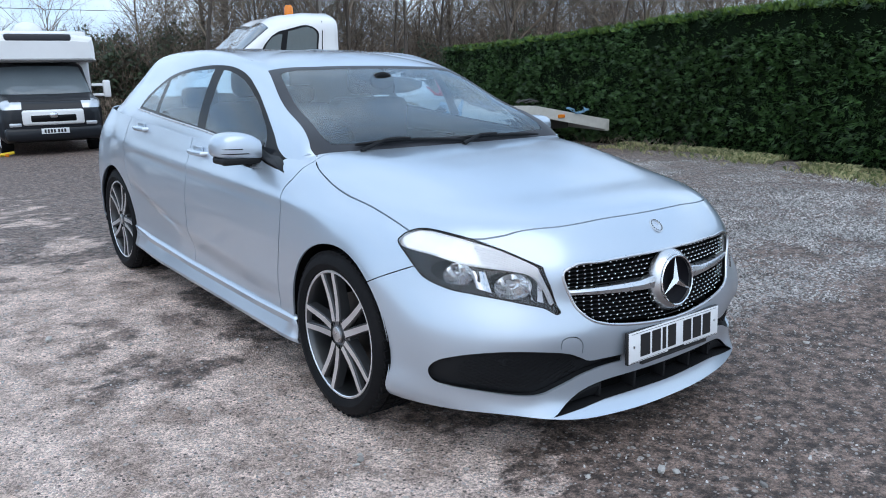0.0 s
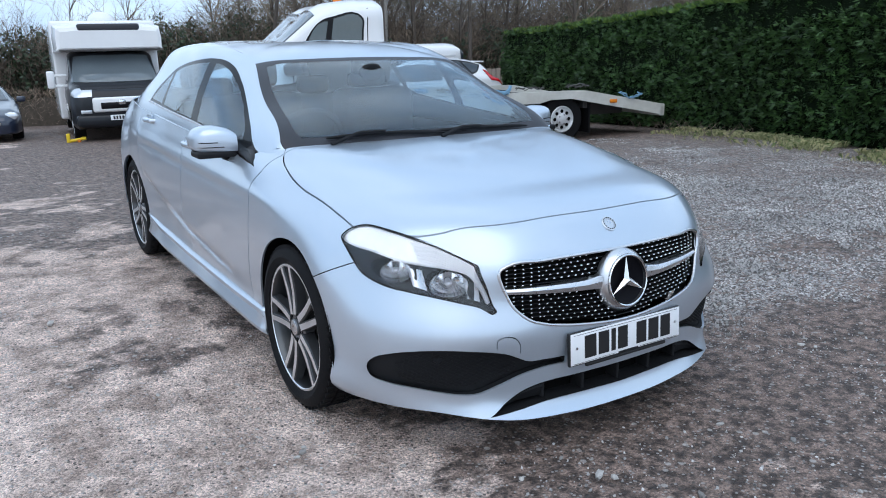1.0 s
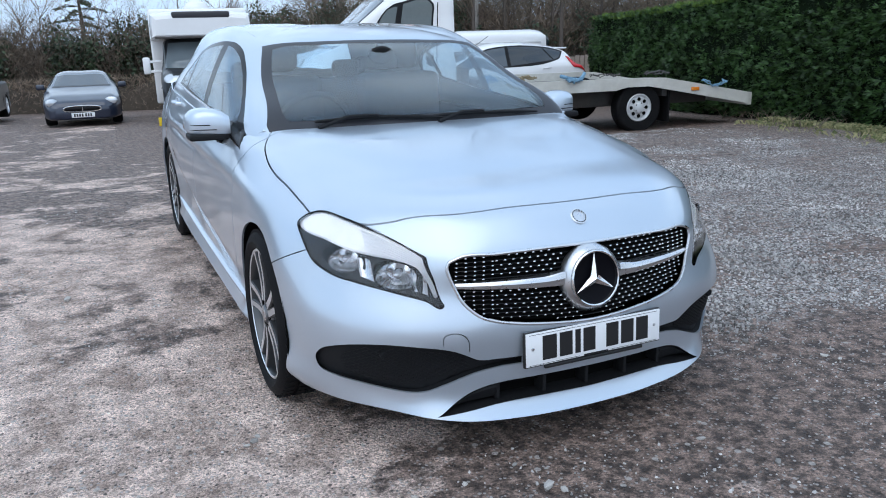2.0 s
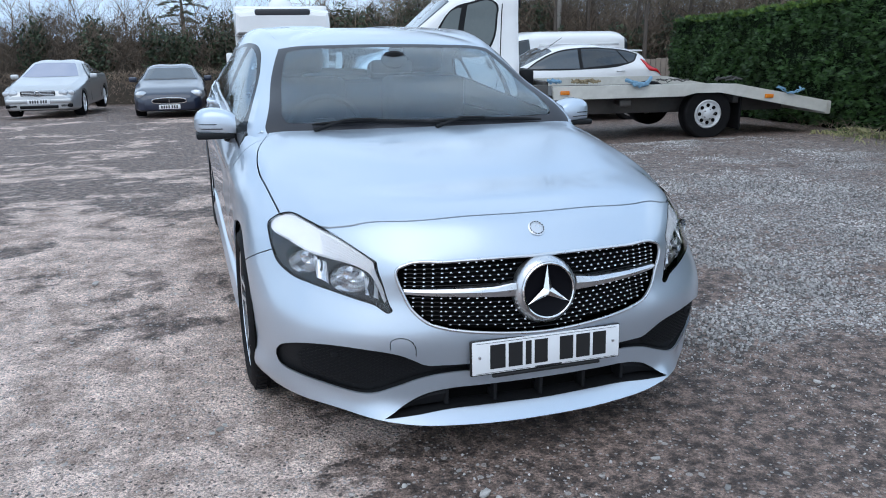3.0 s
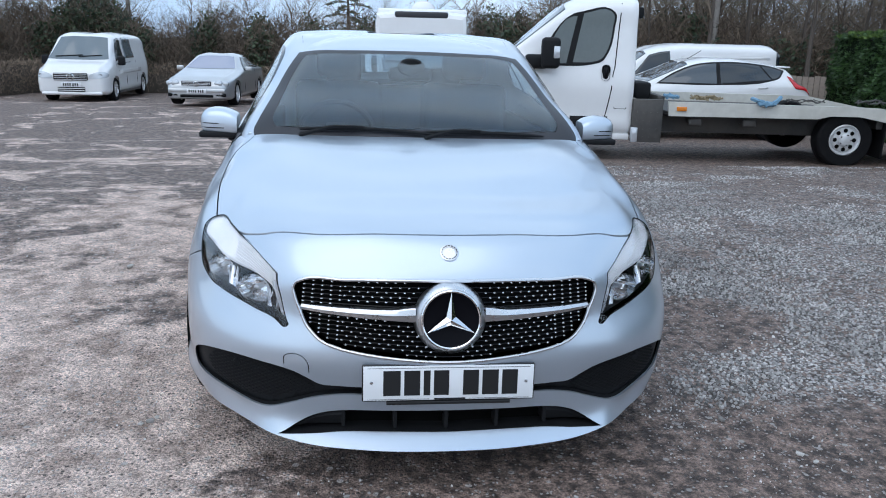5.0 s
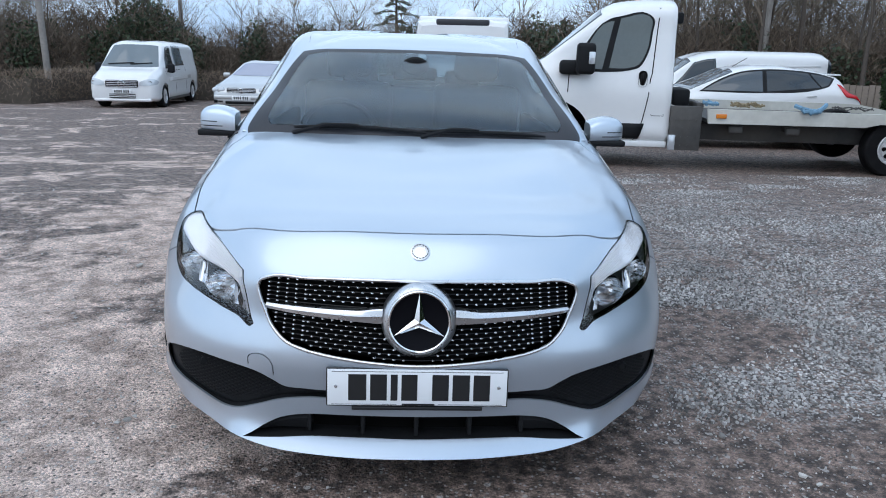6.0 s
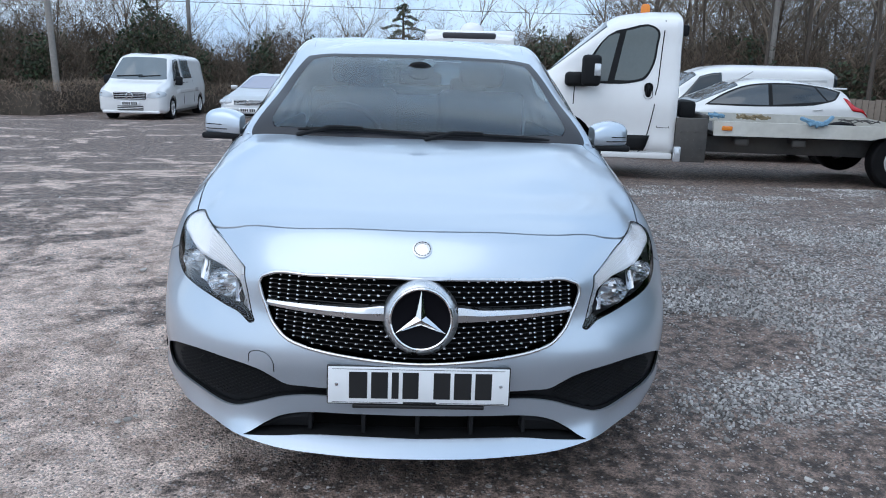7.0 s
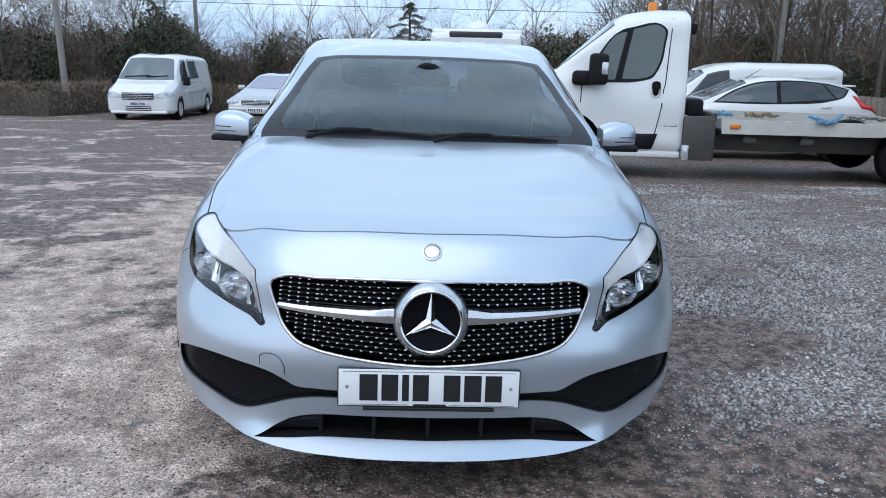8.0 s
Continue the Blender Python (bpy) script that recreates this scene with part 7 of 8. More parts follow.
def build_motorhome():
    m = thing("motorhome", "white coachbuilt motorhome with a black cab", "motorhome", at=pose(1.06, 14.95, ground_z(0, 15.5), -0.8, 0, -5) @ Matrix.Diagonal((.935, .935, .93, 1)))
    sh = Shell(2.4, [(0, .92), (.08, 1.07), (.35, 1.17), (.85, 1.23), (1.45, 1.84), (1.6, 1.92), (2.4, 1.94)],
               [(0, .86), (.15, 1.0), (.45, 1.11), (.9, 1.16), (2.4, 1.18)], [(0, .80), (.08, .90), (.35, .98), (2.4, 1.0)], [(0, .74), (.8, .88), (1.5, .84), (2.4, .85)], [(0, .32), (.3, .26), (2.4, .28)])
    hull = sh.body()
    for o in both([(.57, .95, 1), (.55, 1.135, 1), (.76, 1.14), (.90, 1.10), (.97, .99), (.90, .945, 1)]):
        part("headlamp", front_pane(hull, o, .75, .012), LENS_WHITE, m, "tall clear headlamp")
    part("cab", wells(hull, ((.95, .34),), .40, .62), CAB_BLACK, m, "black painted cab")
    part("windscreen", front_pane(hull, whole([(0, 1.82), (.45, 1.818), (.77, 1.80, 1), (.90, 1.25, 1), (.5, 1.238), (0, 1.235)]), 1.6, .012), SCREEN_GLASS, m, "wide windscreen with pale seats behind")
    for s in (-1, 1):
        part("cab_window", sh.patch([(1.25, 4.3), (2.15, 4.3), (2.1, 5.8), (1.6, 5.8)], s), DARK_GLASS, m)
        part("mirror", boxed(*sorted((s * 1.20, s * 1.36)), 1.12, 1.24, 1.12, 1.50, bevel=.04, seg=3), WHITE_VAN, m, "white door mirror on two arms")
        for z in (1.18, 1.40):
            part("mirror_arm", boxed(*sorted((s * .96, s * 1.24)), 1.15, 1.20, z - .03, z + .03, bevel=.015), WHITE_VAN, m)
        part("side_stripe", boxed(*sorted((s * 1.00, s * 1.03)), 1.25, 2.3, .62, .78, bevel=.01), WHITE_VAN, m)
        part("fog_lamp", boxed(*sorted((s * .60, s * .82)), -.01, .08, .60, .68, bevel=.02), LENS_WHITE, m)
    bm = bmesh.new()
    rows = []
    for y, w, z0, z1 in ((.98, 1.02, 1.97, 2.34), (1.02, 1.10, 1.93, 2.42), (1.25, 1.14, 1.90, 2.46), (1.9, 1.15, 1.90, 2.52), (2.38, 1.15, 1.90, 2.56)):
        ring = [(-w, z0), (-w * .98, z0 + .04), (-w * .985, (z0 + z1) / 2), (-w * .96, z1 - .03), (-w * .6, z1), (-w * .42, z1 + .015), (w * .42, z1 + .015), (w * .6, z1), (w * .96, z1 - .03), (w * .985, (z0 + z1) / 2), (w * .98, z0 + .04), (w, z0)]
        rows.append([bm.verts.new((x, y, z)) for x, z in ring])
    for a, b in zip(rows, rows[1:]):
        for k in range(12):
            bm.faces.new((a[k], a[(k + 1) % 12], b[(k + 1) % 12], b[k]))
    bm.faces.new(rows[0])
    bm.faces.new(rows[-1][::-1])
    bmesh.ops.recalc_face_normals(bm, faces=bm.faces)
    part("roof_pod", bm, WHITE_VAN, m, "white moulded pod over the cab", angle=25)
    part("pod_skylight", boxed(-.64, .64, .975, 1.75, 2.31, 2.485, bevel=.05, seg=3, m=None), TRIM_GREY, m, "dark panoramic skylight in the pod")
    part("pod_trim", boxed(-1.04, 1.04, 1.0, 1.06, 1.90, 1.945, bevel=.012), GREY_STEEL, m)
    part("coach_body", boxed(-1.15, 1.15, 2.36, 6.4, .38, 2.62, bevel=.06, seg=3), WHITE_VAN, m, "white boxy living body")
    bm = bmesh.new()
    bmesh.ops.create_uvsphere(bm, u_segments=24, v_segments=12, radius=.32, matrix=pose(.02, 3.0, 2.62) @ Matrix.Diagonal((1, 1, .75, 1)))
    part("satellite_dome", bm, WHITE_VAN, m, "white satellite dome")
    part("grille_surround", boxed(-.58, .58, -.04, .06, .62, .93, bevel=.05, seg=3), WHITE_VAN, m, "white grille surround")
    part("grille", boxed(-.43, .43, -.05, .06, .68, .83, bevel=.03, seg=3), GLOSS_BLACK, m)
    part("grille_badge", boxed(-.07, .07, -.065, -.04, .77, .87, bevel=.02), CHROME, m)
    part("bonnet_panel", sh.patch([(.14, 6.1), (.80, 6.1), (.80, 8), (.14, 8)], 1, 8, .006, True), CAB_DARK, m, "dark grey bonnet panel")
    part("bumper", boxed(-.92, .92, -.03, .3, .30, .58, bevel=.08, seg=3), CAB_BLACK, m)
    bars_plate(m, -.035, .50)
    bm = bmesh.new()
    for x0, x1 in ((-.70, .05), (.1, .75)):
        tube(bm, [(x0, .86, 1.23), (x1, .90, 1.27)], .016, 5)
    part("wiper", bm, BLACK_PLASTIC, m)
    for x in (-.42, .42):
        part("cab_seat", boxed(x - .25, x + .25, 1.75, 1.95, 1.0, 1.72, bevel=.08, seg=3), PALE_CLOTH, m)
    four_wheels(m, (.95, 5.0), .96, .34, .21, .22, steel=True)
    lock = thing("wheel_clamp", "yellow wheel clamp with an orange end on the tyre", "wheel clamp", at=pose(.20, 15.35, ground_z(0, 15.5)) @ Matrix.Diagonal((.6, .6, .6, 1)))
    bm = bmesh.new()
    tube(bm, [(-.30, -.1, .05), (-.05, -.16, .08), (.25, -.16, .12)], .05, 8)
    box(bm, -.33, -.22, -.16, -.02, .0, .30, bevel=.02)
    part("bar", bm, YELLOW, lock)
    part("knob", boxed(-.02, .09, -.24, -.14, .0, .10, bevel=.02), AMBER, lock)


FARTHER = pose(-0.5, -2.1, 1.32) @ Matrix.Diagonal((1.07, 1.07, 1.07, 1)) @ pose(0.5, 2.1, -1.32)
CAB_DARK = plain("cab_grey", (0.022, 0.024, 0.028), 0.45, spec=0.25)
PALE_CLOTH = plain("pale_cloth", (0.45, 0.43, 0.40), 0.9)
TRUCK = FARTHER @ pose(2.708, 7.3, 0, 0, 0, -9.27)


def build_truck():
    """The recovery truck stands side-on: its nose towards -x, its near side at y = 0."""
    g = -0.03
    t = thing("recovery_truck", "white flatbed recovery truck with a worn open bed", "truck", at=TRUCK @ pose(0, 0, g))
    turn = pose(0, 0, 0, 0, 0, 90)
    # body coordinates: the nose at x = -2.0; local y of the shell runs along +x
    place = pose(-2.0, 1.02, 0) @ Matrix(((0, 1, 0, 0), (1, 0, 0, 0), (0, 0, 1, 0), (0, 0, 0, 1)))
    sh = Shell(2.37, [(0, .80), (.08, .95), (.45, 1.10), (.76, 1.22), (1.50, 1.86), (1.66, 1.93), (2.0, 1.97), (2.37, 1.97)],
               [(0, .74), (.3, .95), (.8, 1.10), (2.37, 1.14)], [(0, .80), (.08, .92), (.35, .99), (.8, 1.02), (2.37, 1.02)], [(0, .74), (.76, .90), (1.5, .88), (2.37, .90)], [(0, .34), (.3, .28), (2.37, .28)])

    def fit(me):
        me.transform(place)
        me.flip_normals()
        return me

    hull = sh.body()
    for s in (-1, 1):
        part("window_rubber", fit(side_pane(hull, [(1.17, 1.14, 1), (1.30, 1.43), (1.58, 1.745), (1.70, 1.775), (2.02, 1.81), (2.09, 1.75), (2.085, 1.60), (2.03, 1.31), (1.95, 1.19), (1.84, 1.155), (1.5, 1.13)], s, proud=1.004)), BLACK_PLASTIC, t, "black window rubber")
        part("quarter_window", fit(side_pane(hull, [(1.22, 1.16, 1), (1.33, 1.42), (1.585, 1.715), (1.63, 1.715, 1), (1.52, 1.16, 1)], s)), CAB_GLASS, t, "dark quarter light")
        part("door_window", fit(side_pane(hull, [(1.60, 1.175, 1), (1.705, 1.75, 1), (2.02, 1.785), (2.065, 1.74), (2.06, 1.60), (2.01, 1.33), (1.94, 1.22), (1.84, 1.185)], s)), CAB_GLASS, t, "door window with dark rubber edge")
    part("cab", fit(wells(hull, ((.98, .34),), .44, .66)), WHITE_VAN, t, "white painted cab")
    # near-black plates added to stand for the shade inside the wheel arches
    for y in (.34, 1.68):
        part("wheel_liner", boxed(-1.50, -.54, y, y + .02, .2, .84), DARK, t)
    part("windscreen", fit(sh.patch([(.82, 6.25), (1.48, 6.25), (1.48, 8), (.82, 8)], 1, 10, .006, True)), PALE_GLASS, t)
    for s in (-1, 1):
        part("door_gap", fit(sh.patch([(1.12, 2.3), (1.132, 2.3), (1.142, 4.2), (1.13, 4.2)], s, 4, .002)), DARK, t)
        part("door_gap", fit(sh.patch([(1.93, .5), (1.942, .5), (2.09, 2.6), (2.078, 2.6)], s, 6, .002)), DARK, t)
        part("door_gap", fit(sh.patch([(2.078, 2.6), (2.09, 2.6), (2.16, 5.95), (2.148, 5.95)], s, 8, .002)), DARK, t)
        part("rubbing_strip", fit(sh.patch([(1.60, .9), (2.0, .9), (2.06, 1.75), (1.60, 1.75)], s, 4, .012)), BLACK_PLASTIC, t)
    part("door_handle", boxed(-.045, .055, -.010, .03, .965, 1.155, bevel=.045, seg=4), BLACK_PLASTIC, t, "black recessed door handle")
    part("handle_grip", boxed(-.012, .022, -.022, .0, .985, 1.135, bevel=.010, seg=2), GLOSS_BLACK, t)
    for x0, x1, z0, z1 in ((.13, .28, .850, .856), (.13, .28, .630, .636), (.13, .136, .636, .850), (.274, .28, .636, .850)):
        part("filler_gap", boxed(x0, x1, -.003, .02, z0, z1), DARK, t)
    part("mirror_housing", boxed(-.80, -.58, -.26, -.05, 1.10, 1.46, bevel=.05, seg=3), BLACK_PLASTIC, t, "large black door mirror")
    part("mirror_foot", boxed(-.99, -.70, -.12, .06, 1.09, 1.26, bevel=.05, seg=3), BLACK_PLASTIC, t)
    part("mirror_indicator", boxed(-.66, -.585, -.272, -.10, 1.22, 1.36, bevel=.01), LENS_WHITE, t)
    bm = bmesh.new()
    tube(bm, [(-.80, .05, 1.17), (-.75, -.12, 1.17)], .05, 8)
    tube(bm, [(-.76, .05, 1.35), (-.73, -.12, 1.38)], .035, 8)
    part("mirror_arm", bm, BLACK_PLASTIC, t)
    bm = bmesh.new()
    lathe(bm, [(.075, .0), (.075, .03), (.06, .035), (.058, .13), (.04, .16), (.0005, .165)], 20, "z", pose(.0, .95, 1.96))
    part("beacon", bm, AMBER, t, "orange roof beacon")
    part("sill_step", boxed(-.55, .35, .02, .3, .25, .33, bevel=.02), WHITE_VAN, t)
    part("work_lamp", boxed(.42, .52, .6, .75, 1.72, 1.86, bevel=.03), BLACK_PLASTIC, t)
    part("cab_floor", boxed(-1.4, .3, .25, 1.8, .42, .52, bevel=.03), DARK, t)
    # chassis, bed and its worn white rail
    for y in (.30, 1.55):
        part("chassis_rail", boxed(-.2, 4.2, y, y + .12, .34, .54, bevel=.01), GREY_STEEL, t)
    for y0, y1 in ((-.10, -.04), (2.08, 2.14)):
        bm = bmesh.new()
        top = [(.77, .74), (3.0, .735), (3.30, .725), (4.65, .475)]
        low = [(.79, .57), (2.55, .58), (2.72, .62), (3.05, .62), (3.24, .585), (4.65, .315)]
        ring = [bm.verts.new((x, y0, z)) for x, z in top + low[::-1]]
        ring2 = [bm.verts.new((x, y1, z)) for x, z in top + low[::-1]]
        n = len(ring)
        for k in range(n):
            bm.faces.new((ring[k], ring[(k + 1) % n], ring2[(k + 1) % n], ring2[k]))
        bm.faces.new(ring[::-1])
        bm.faces.new(ring2)
        bmesh.ops.recalc_face_normals(bm, faces=bm.faces)
        part("side_rail", bm, RAIL_PAINT, t, "worn white painted bed rail", smooth=False)
    bm = bmesh.new()
    for (x0, z0), (x1, z1) in (((.78, .62), (3.30, .61)), ((3.30, .61), (4.65, .36))):
        rows = [[bm.verts.new((x, y, z - d)) for y in (-.04, 2.08)] for x, z, d in ((x0, z0, .04), (x0, z0, 0), (x1, z1, 0), (x1, z1, .04))]
        grid_faces(bm, rows)
    part("deck", bm, GREY_STEEL, t, "grey steel bed deck")
    part("tail_beam", boxed(4.60, 4.68, -.10, 2.14, .30, .475, bevel=.01), RAIL_PAINT, t)
    for x in (1.1, 1.75, 3.3, 3.9):
        part("cross_member", boxed(x, x + .08, .0, 2.0, .47, .58, bevel=.01), GREY_STEEL, t)
    for x in (1.05, 1.70):
        part("rope_eye", boxed(x, x + .17, -.03, .02, .45, .55, bevel=.03, seg=3), GREY_STEEL, t)
    for x, z in ((.93, .66), (3.75, .56)):
        part("side_marker", boxed(x - .06, x + .06, -.125, -.10, z - .025, z + .025, bevel=.008), AMBER, t, "amber side marker lamp")
    part("front_bracket", boxed(.36, .72, -.06, .04, .24, .76, bevel=.006), GREY_STEEL, t, "drilled grey steel bracket")
    for x in (.42, .50, .58, .66):
        for z in (.30, .40, .50, .60):
            bm = bmesh.new()
            lathe(bm, [(.011, .0), (.011, -.012), (.0005, -.013)], 8, "y", pose(x, -.06, z))
            part("bolt", bm, GREY_STEEL, t)
    part("tail_lamp_box", boxed(.35, .43, -.09, .02, .24, .42, bevel=.01), LENS_WHITE, t)
    part("winch", boxed(.42, .62, .25, .8, .74, .95, bevel=.04), BLACK_PLASTIC, t, "black bed winch")
    part("headboard", boxed(.66, .74, .0, 2.0, .70, .80, bevel=.01), GREY_STEEL, t)
    part("mud_flap", boxed(3.38, 3.40, -.05, .30, .12, .55), RUBBER, t)
    for x, y, st in ((2.94, -.03, False), (2.94, 2.05, False)):
        s = -1 if y < 1 else 1
        road_wheel(t, pose(x, y, .335, 0, 0, -90 if s < 0 else 90) , .335, .185, .21, steel=True)
    for s, y in ((-1, .06), (1, 1.98)):
        road_wheel(t, pose(-1.02, y, .335, 0, 0, -90 if s < 0 else 90), .335, .19, .21, steel=True)
    part("wheel_arch_plate", boxed(2.55, 3.35, -.02, .28, .66, .69, bevel=.01), GREY_STEEL, t)
    # straps, hooks and rope left on the bed edge
    rnd = random.Random(2)
    for name, x0, x1, mat, r in (("ratchet_strap", 1.03, 1.20, TAN_ROPE, .022), ("ratchet_strap", 1.20, 1.40, TAN_ROPE, .026), ("blue_strap", 1.79, 2.09, BLUE_ROPE, .045), ("rope", 2.2, 2.65, GREY_STEEL, .013), ("strap_hook", 3.0, 3.35, GREY_STEEL, .02), ("blue_strap", 3.9, 4.25, BLUE_ROPE, .015), ("rope", .72, .88, BLUE_ROPE, .035)):
        z = .75 if x0 < 3.3 else .75 - .185 * (x0 - 3.3)
        ob = thing(name, {"blue_strap": "loose blue strap draped over the bed rail", "rope": "loose tangle of rope on the truck bed", "ratchet_strap": "tan ratchet strap lying on the bed edge", "strap_hook": "grey strap hooks lying on the bed edge"}[name], "strap", at=TRUCK @ pose(0, 0, g))
        bm = bmesh.new()
        for _ in range(3):
            pts = []
            for k in range(9):
                s = k / 8
                drop = -.07 * math.sin(math.pi * s) if name == "blue_strap" else .03 * rnd.random()
                pts.append((x0 + (x1 - x0) * s + rnd.uniform(-.03, .03), (-.13 if drop < -.02 else -.03) + rnd.uniform(-.02, .02), z + r + drop * (z < 2) + rnd.uniform(-.01, .03)))
            tube(bm, pts, r * rnd.uniform(.35, .6), 6)
        part("coil", bm, mat, ob)


def build_white_hatchback():
    place = FARTHER @ Matrix.Translation((3.68, 11.55, -.19)) @ Matrix.Rotation(radians(-4), 4, "Z") @ Matrix.Diagonal((.945, .92, .93, 1)) @ Matrix(((0, 1, 0, 0), (1, 0, 0, 0), (0, 0, 1, 0), (0, 0, 0, 1)))
    c = thing("hatchback", "white parked hatchback with dark rear windows and red tail lamps", "car")
    sh = Shell(3.95, [(0, .62), (.10, .78), (.5, .92), (.95, 1.02), (1.75, 1.40), (2.1, 1.46), (2.6, 1.46), (3.3, 1.38), (3.58, 1.30), (3.75, 1.05), (3.9, .98), (3.95, .90)],
               [(0, .55), (.4, .78), (1.0, .88), (2.0, .93), (3.2, 1.02), (3.95, .98)], [(0, .66), (.1, .76), (.4, .84), (1.0, .86), (3.4, .86), (3.95, .76)],
               [(0, .58), (.9, .72), (1.75, .60), (2.6, .60), (3.4, .56), (3.9, .62)], [(0, .24), (.3, .20), (3.7, .24), (3.95, .34)])

    def fit(me):
        me.transform(place)
        me.flip_normals()
        return me

    hull = sh.body()
    for s in (-1, 1):
        part("window_surround", fit(side_pane(hull, [(1.13, 1.01, 1), (1.47, 1.215), (1.85, 1.36), (2.25, 1.41), (2.70, 1.41), (3.05, 1.38), (3.25, 1.35), (3.49, 1.28, 1), (3.38, 1.155), (3.20, 1.095), (2.25, 1.008)], s, proud=1.003)), BLACK_PLASTIC, c, "black window surround and pillars")
        part("front_window", fit(side_pane(hull, [(1.20, 1.035, 1), (1.50, 1.20), (1.85, 1.335), (2.22, 1.385, 1), (2.215, 1.03, 1)], s)), PALE_GLASS, c)
        part("rear_window_pane", fit(side_pane(hull, [(2.285, 1.035, 1), (2.29, 1.385, 1), (2.70, 1.385), (3.02, 1.355, 1), (3.20, 1.12, 1)], s)), DARK_GLASS, c)
        part("quarter_window", fit(side_pane(hull, [(3.06, 1.35, 1), (3.24, 1.325), (3.44, 1.27, 1), (3.36, 1.17), (3.23, 1.13, 1)], s)), DARK_GLASS, c)
    part("body", fit(wells(hull, ((.80, .30), (3.29, .30)), .34, .56)), WHITE_VAN, c)
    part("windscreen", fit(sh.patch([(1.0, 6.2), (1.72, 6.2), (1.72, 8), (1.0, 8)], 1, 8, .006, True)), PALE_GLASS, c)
    for s in (-1, 1):
        part("tail_lamp", fit(sh.patch([(3.66, 3.6), (3.93, 3.2), (3.72, 5.0), (3.52, 5.1)], s, 6, .014)), RED, c, "red tail lamp")
        part("door_handle", fit(sh.patch([(2.95, 3.4), (3.12, 3.4), (3.12, 3.65), (2.95, 3.65)], s, 3, .02)), WHITE_VAN, c)
    bm = bmesh.new()
    box(bm, -.56, .56, 3.36, 3.62, 1.325, 1.355, bevel=.012)
    part("roof_spoiler", fit(finish(bm)), WHITE_VAN, c, "white roof spoiler")
    bm = bmesh.new()
    tube(bm, [(0, 1.9, 1.44), (0, 2.15, 1.60)], .006, 5)
    part("aerial", fit(finish(bm)), BLACK_PLASTIC, c)
    for y in (.80, 3.29):
        for s in (-1, 1):
            p = place @ Vector((s * .84, y, .30))
            road_wheel(c, Matrix.Translation(p) @ pose(0, 0, 0, 0, 0, -94 if s < 0 else 86), .295, .198, .18, spokes=5)


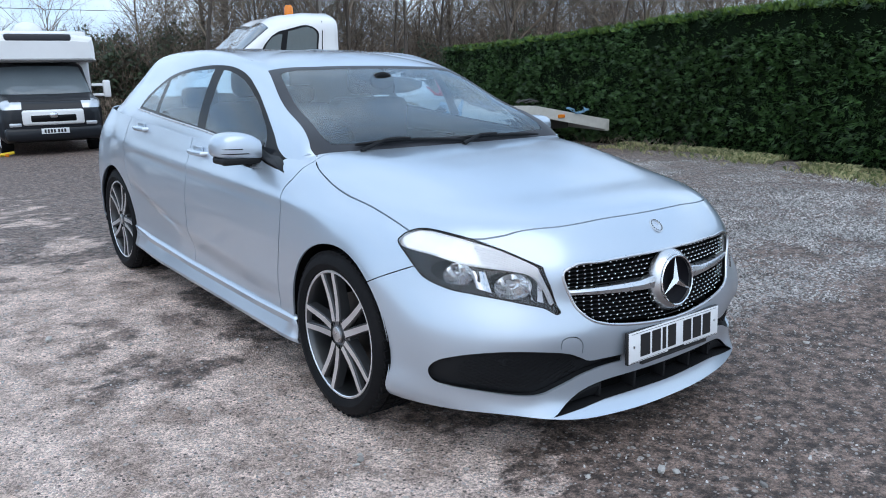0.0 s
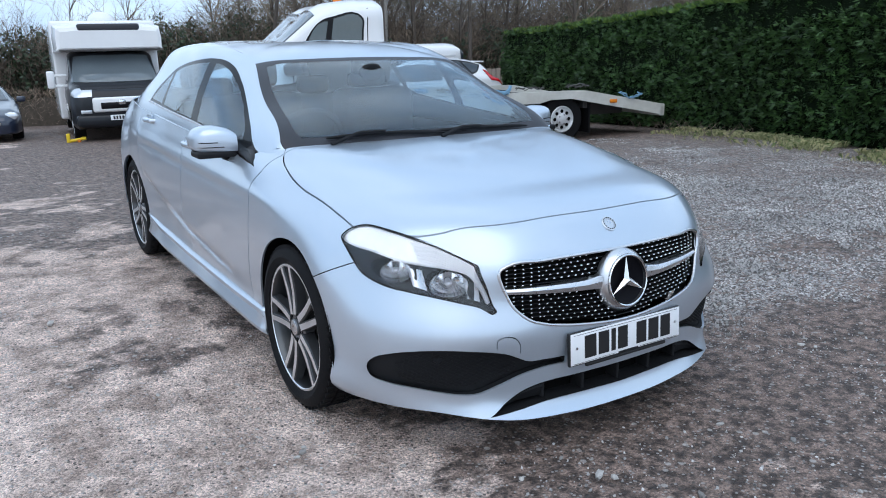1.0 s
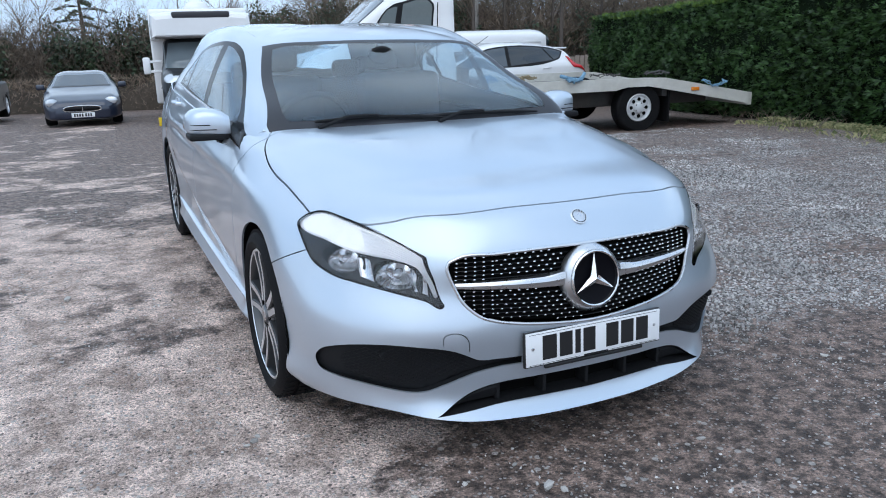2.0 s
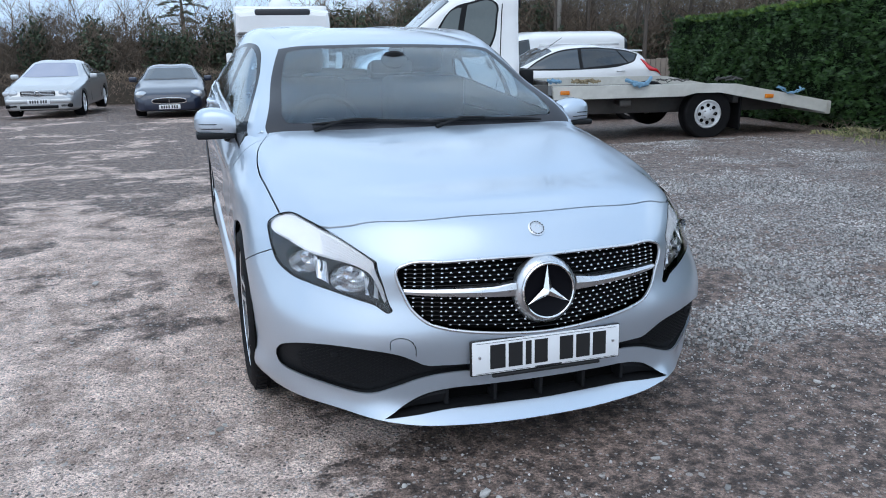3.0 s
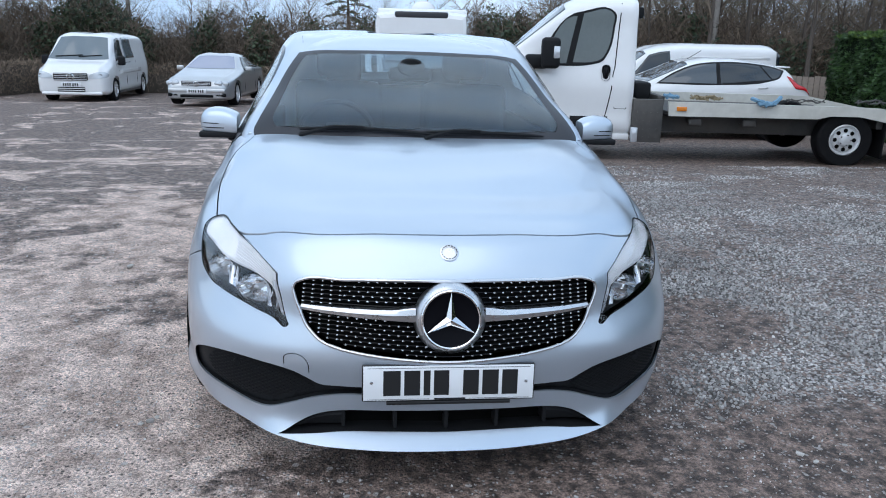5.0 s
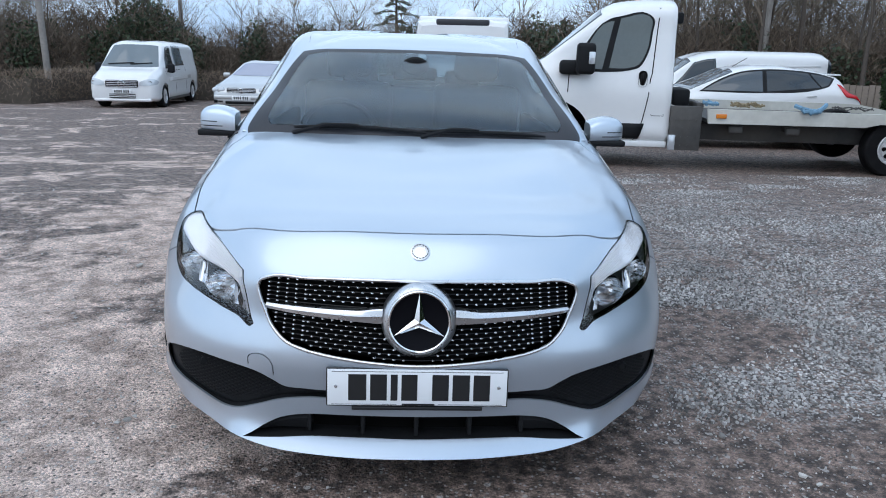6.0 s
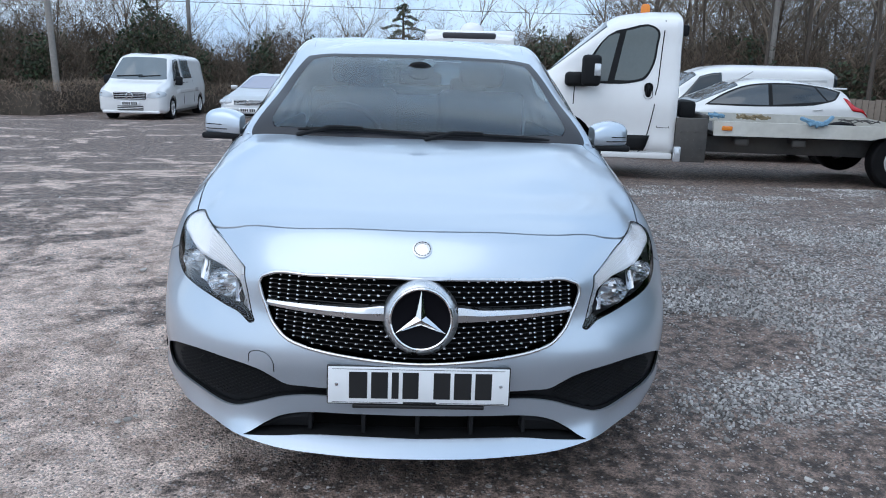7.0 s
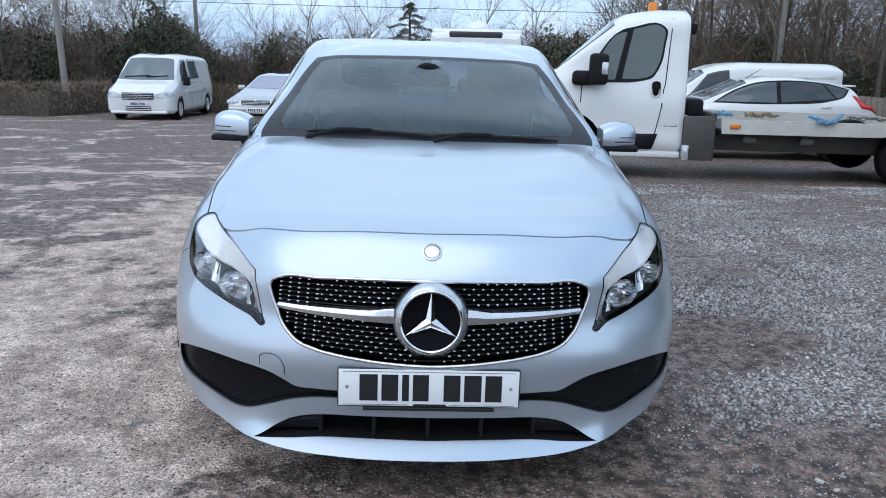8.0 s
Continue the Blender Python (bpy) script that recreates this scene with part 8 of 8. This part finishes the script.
def build_long_van():
    place = FARTHER @ Matrix.Translation((4.05, 14.1, -.20)) @ Matrix.Rotation(radians(-4), 4, "Z") @ Matrix.Diagonal((.9, .9, .9, 1)) @ Matrix(((0, 1, 0, 0), (1, 0, 0, 0), (0, 0, 1, 0), (0, 0, 0, 1)))
    c = thing("panel_van", "white small panel van parked behind the white hatchback", "van")
    sh = Shell(4.6, [(0, .72), (.1, .90), (.5, 1.02), (.95, 1.10), (1.6, 1.62), (1.9, 1.72), (2.4, 1.78), (4.3, 1.78), (4.5, 1.74), (4.6, 1.62)],
               [(0, .66), (.4, .88), (1.0, 1.0), (4.6, 1.06)], [(0, .70), (.1, .80), (.4, .90), (4.3, .92), (4.6, .86)], [(0, .62), (.95, .76), (1.6, .72), (4.5, .76)], [(0, .28), (.3, .22), (4.6, .26)])

    def fit(me):
        me.transform(place)
        me.flip_normals()
        return me

    part("body", fit(wells(sh.body(), ((.85, .32), (3.8, .32)), .37, .6)), WHITE_VAN, c)
    part("windscreen", fit(sh.patch([(1.0, 6.2), (1.58, 6.2), (1.58, 8), (1.0, 8)], 1, 8, .006, True)), PALE_GLASS, c)
    for s in (-1, 1):
        part("door_window", fit(sh.patch([(1.2, 4.3), (2.15, 4.25), (2.1, 5.8), (1.65, 5.8)], s)), DARK_GLASS, c)
        part("side_rib", fit(sh.patch([(2.35, 5.2), (4.35, 5.2), (4.35, 5.35), (2.35, 5.35)], s, 6, .008)), WHITE_VAN, c)
        part("tail_lamp", fit(sh.patch([(4.50, 4.2), (4.58, 4.2), (4.57, 5.9), (4.50, 5.9)], s, 5, .012)), DARK_GLASS, c)
    for y in (.85, 3.8):
        for s in (-1, 1):
            p = place @ Vector((s * .90, y, .32))
            road_wheel(c, Matrix.Translation(p) @ pose(0, 0, 0, 0, 0, -94 if s < 0 else 86), .308, .193, .18, spokes=6)


# ---- poles, wire, fence ----
def build_poles():
    for x, y, lean, h, r in ((-12.9, 27.0, 1.8, 8.0, .12), (-9.2, 31.0, 0.6, 8.0, .09), (10.5, 21.4, 0.0, 8.5, .10)):
        pole = thing("utility_pole", "weathered grey wooden utility pole beyond the hedge", "pole", "wooden poles", at=pose(x, y, ground_z(x, y) - .1, 0, -lean))
        bm = bmesh.new()
        tube(bm, [(0, 0, 0), (0, 0, h * .5), (0, 0, h)], [r, r * .9, r * .75], 12)
        part("post", bm, POLE_WOOD, pole)
        part("crossarm", boxed(-.5, .5, -.05, .05, h - .5, h - .4, bevel=.01), POLE_WOOD, pole)
    for dz in (0.25,):
        wire = thing("overhead_wire", "thin dark overhead wire strung above the yard", "wire")
        bm = bmesh.new()
        pts = []
        for k in range(41):
            s = k / 40
            pts.append((-40 + 80 * s, 33.0, 3.95 - dz * 1.5 + 0.35 * (2 * s - 1) ** 2 - .06 * s))
        tube(bm, pts, .014, 4)
        part("cable", bm, BLACK_PLASTIC, wire)


POLE_WOOD = plain("pole_wood", (0.26, 0.24, 0.22), 0.85, grain=0.25, scale=14, bump=0.3)


def build_fence():
    fence = thing("board_fence", "weathered upright wooden board fence behind the vans", "fence")
    rnd = random.Random(6)
    for k in range(26):
        x = 9.85 + .155 * k
        part("board", boxed(x, x + .14, 15.9, 15.92, ground_z(x, 15.9), 0.74 + rnd.uniform(-.02, .02), bevel=.004), WOOD_GREY, fence)
    part("rail", boxed(9.85, 13.85, 15.925, 15.97, .45, .53, bevel=.006), WOOD_GREY, fence)


build_white_van()
build_silver_coupe()
build_navy_coupe()
build_motorhome()
build_truck()
build_white_hatchback()
build_long_van()
build_poles()
build_fence()
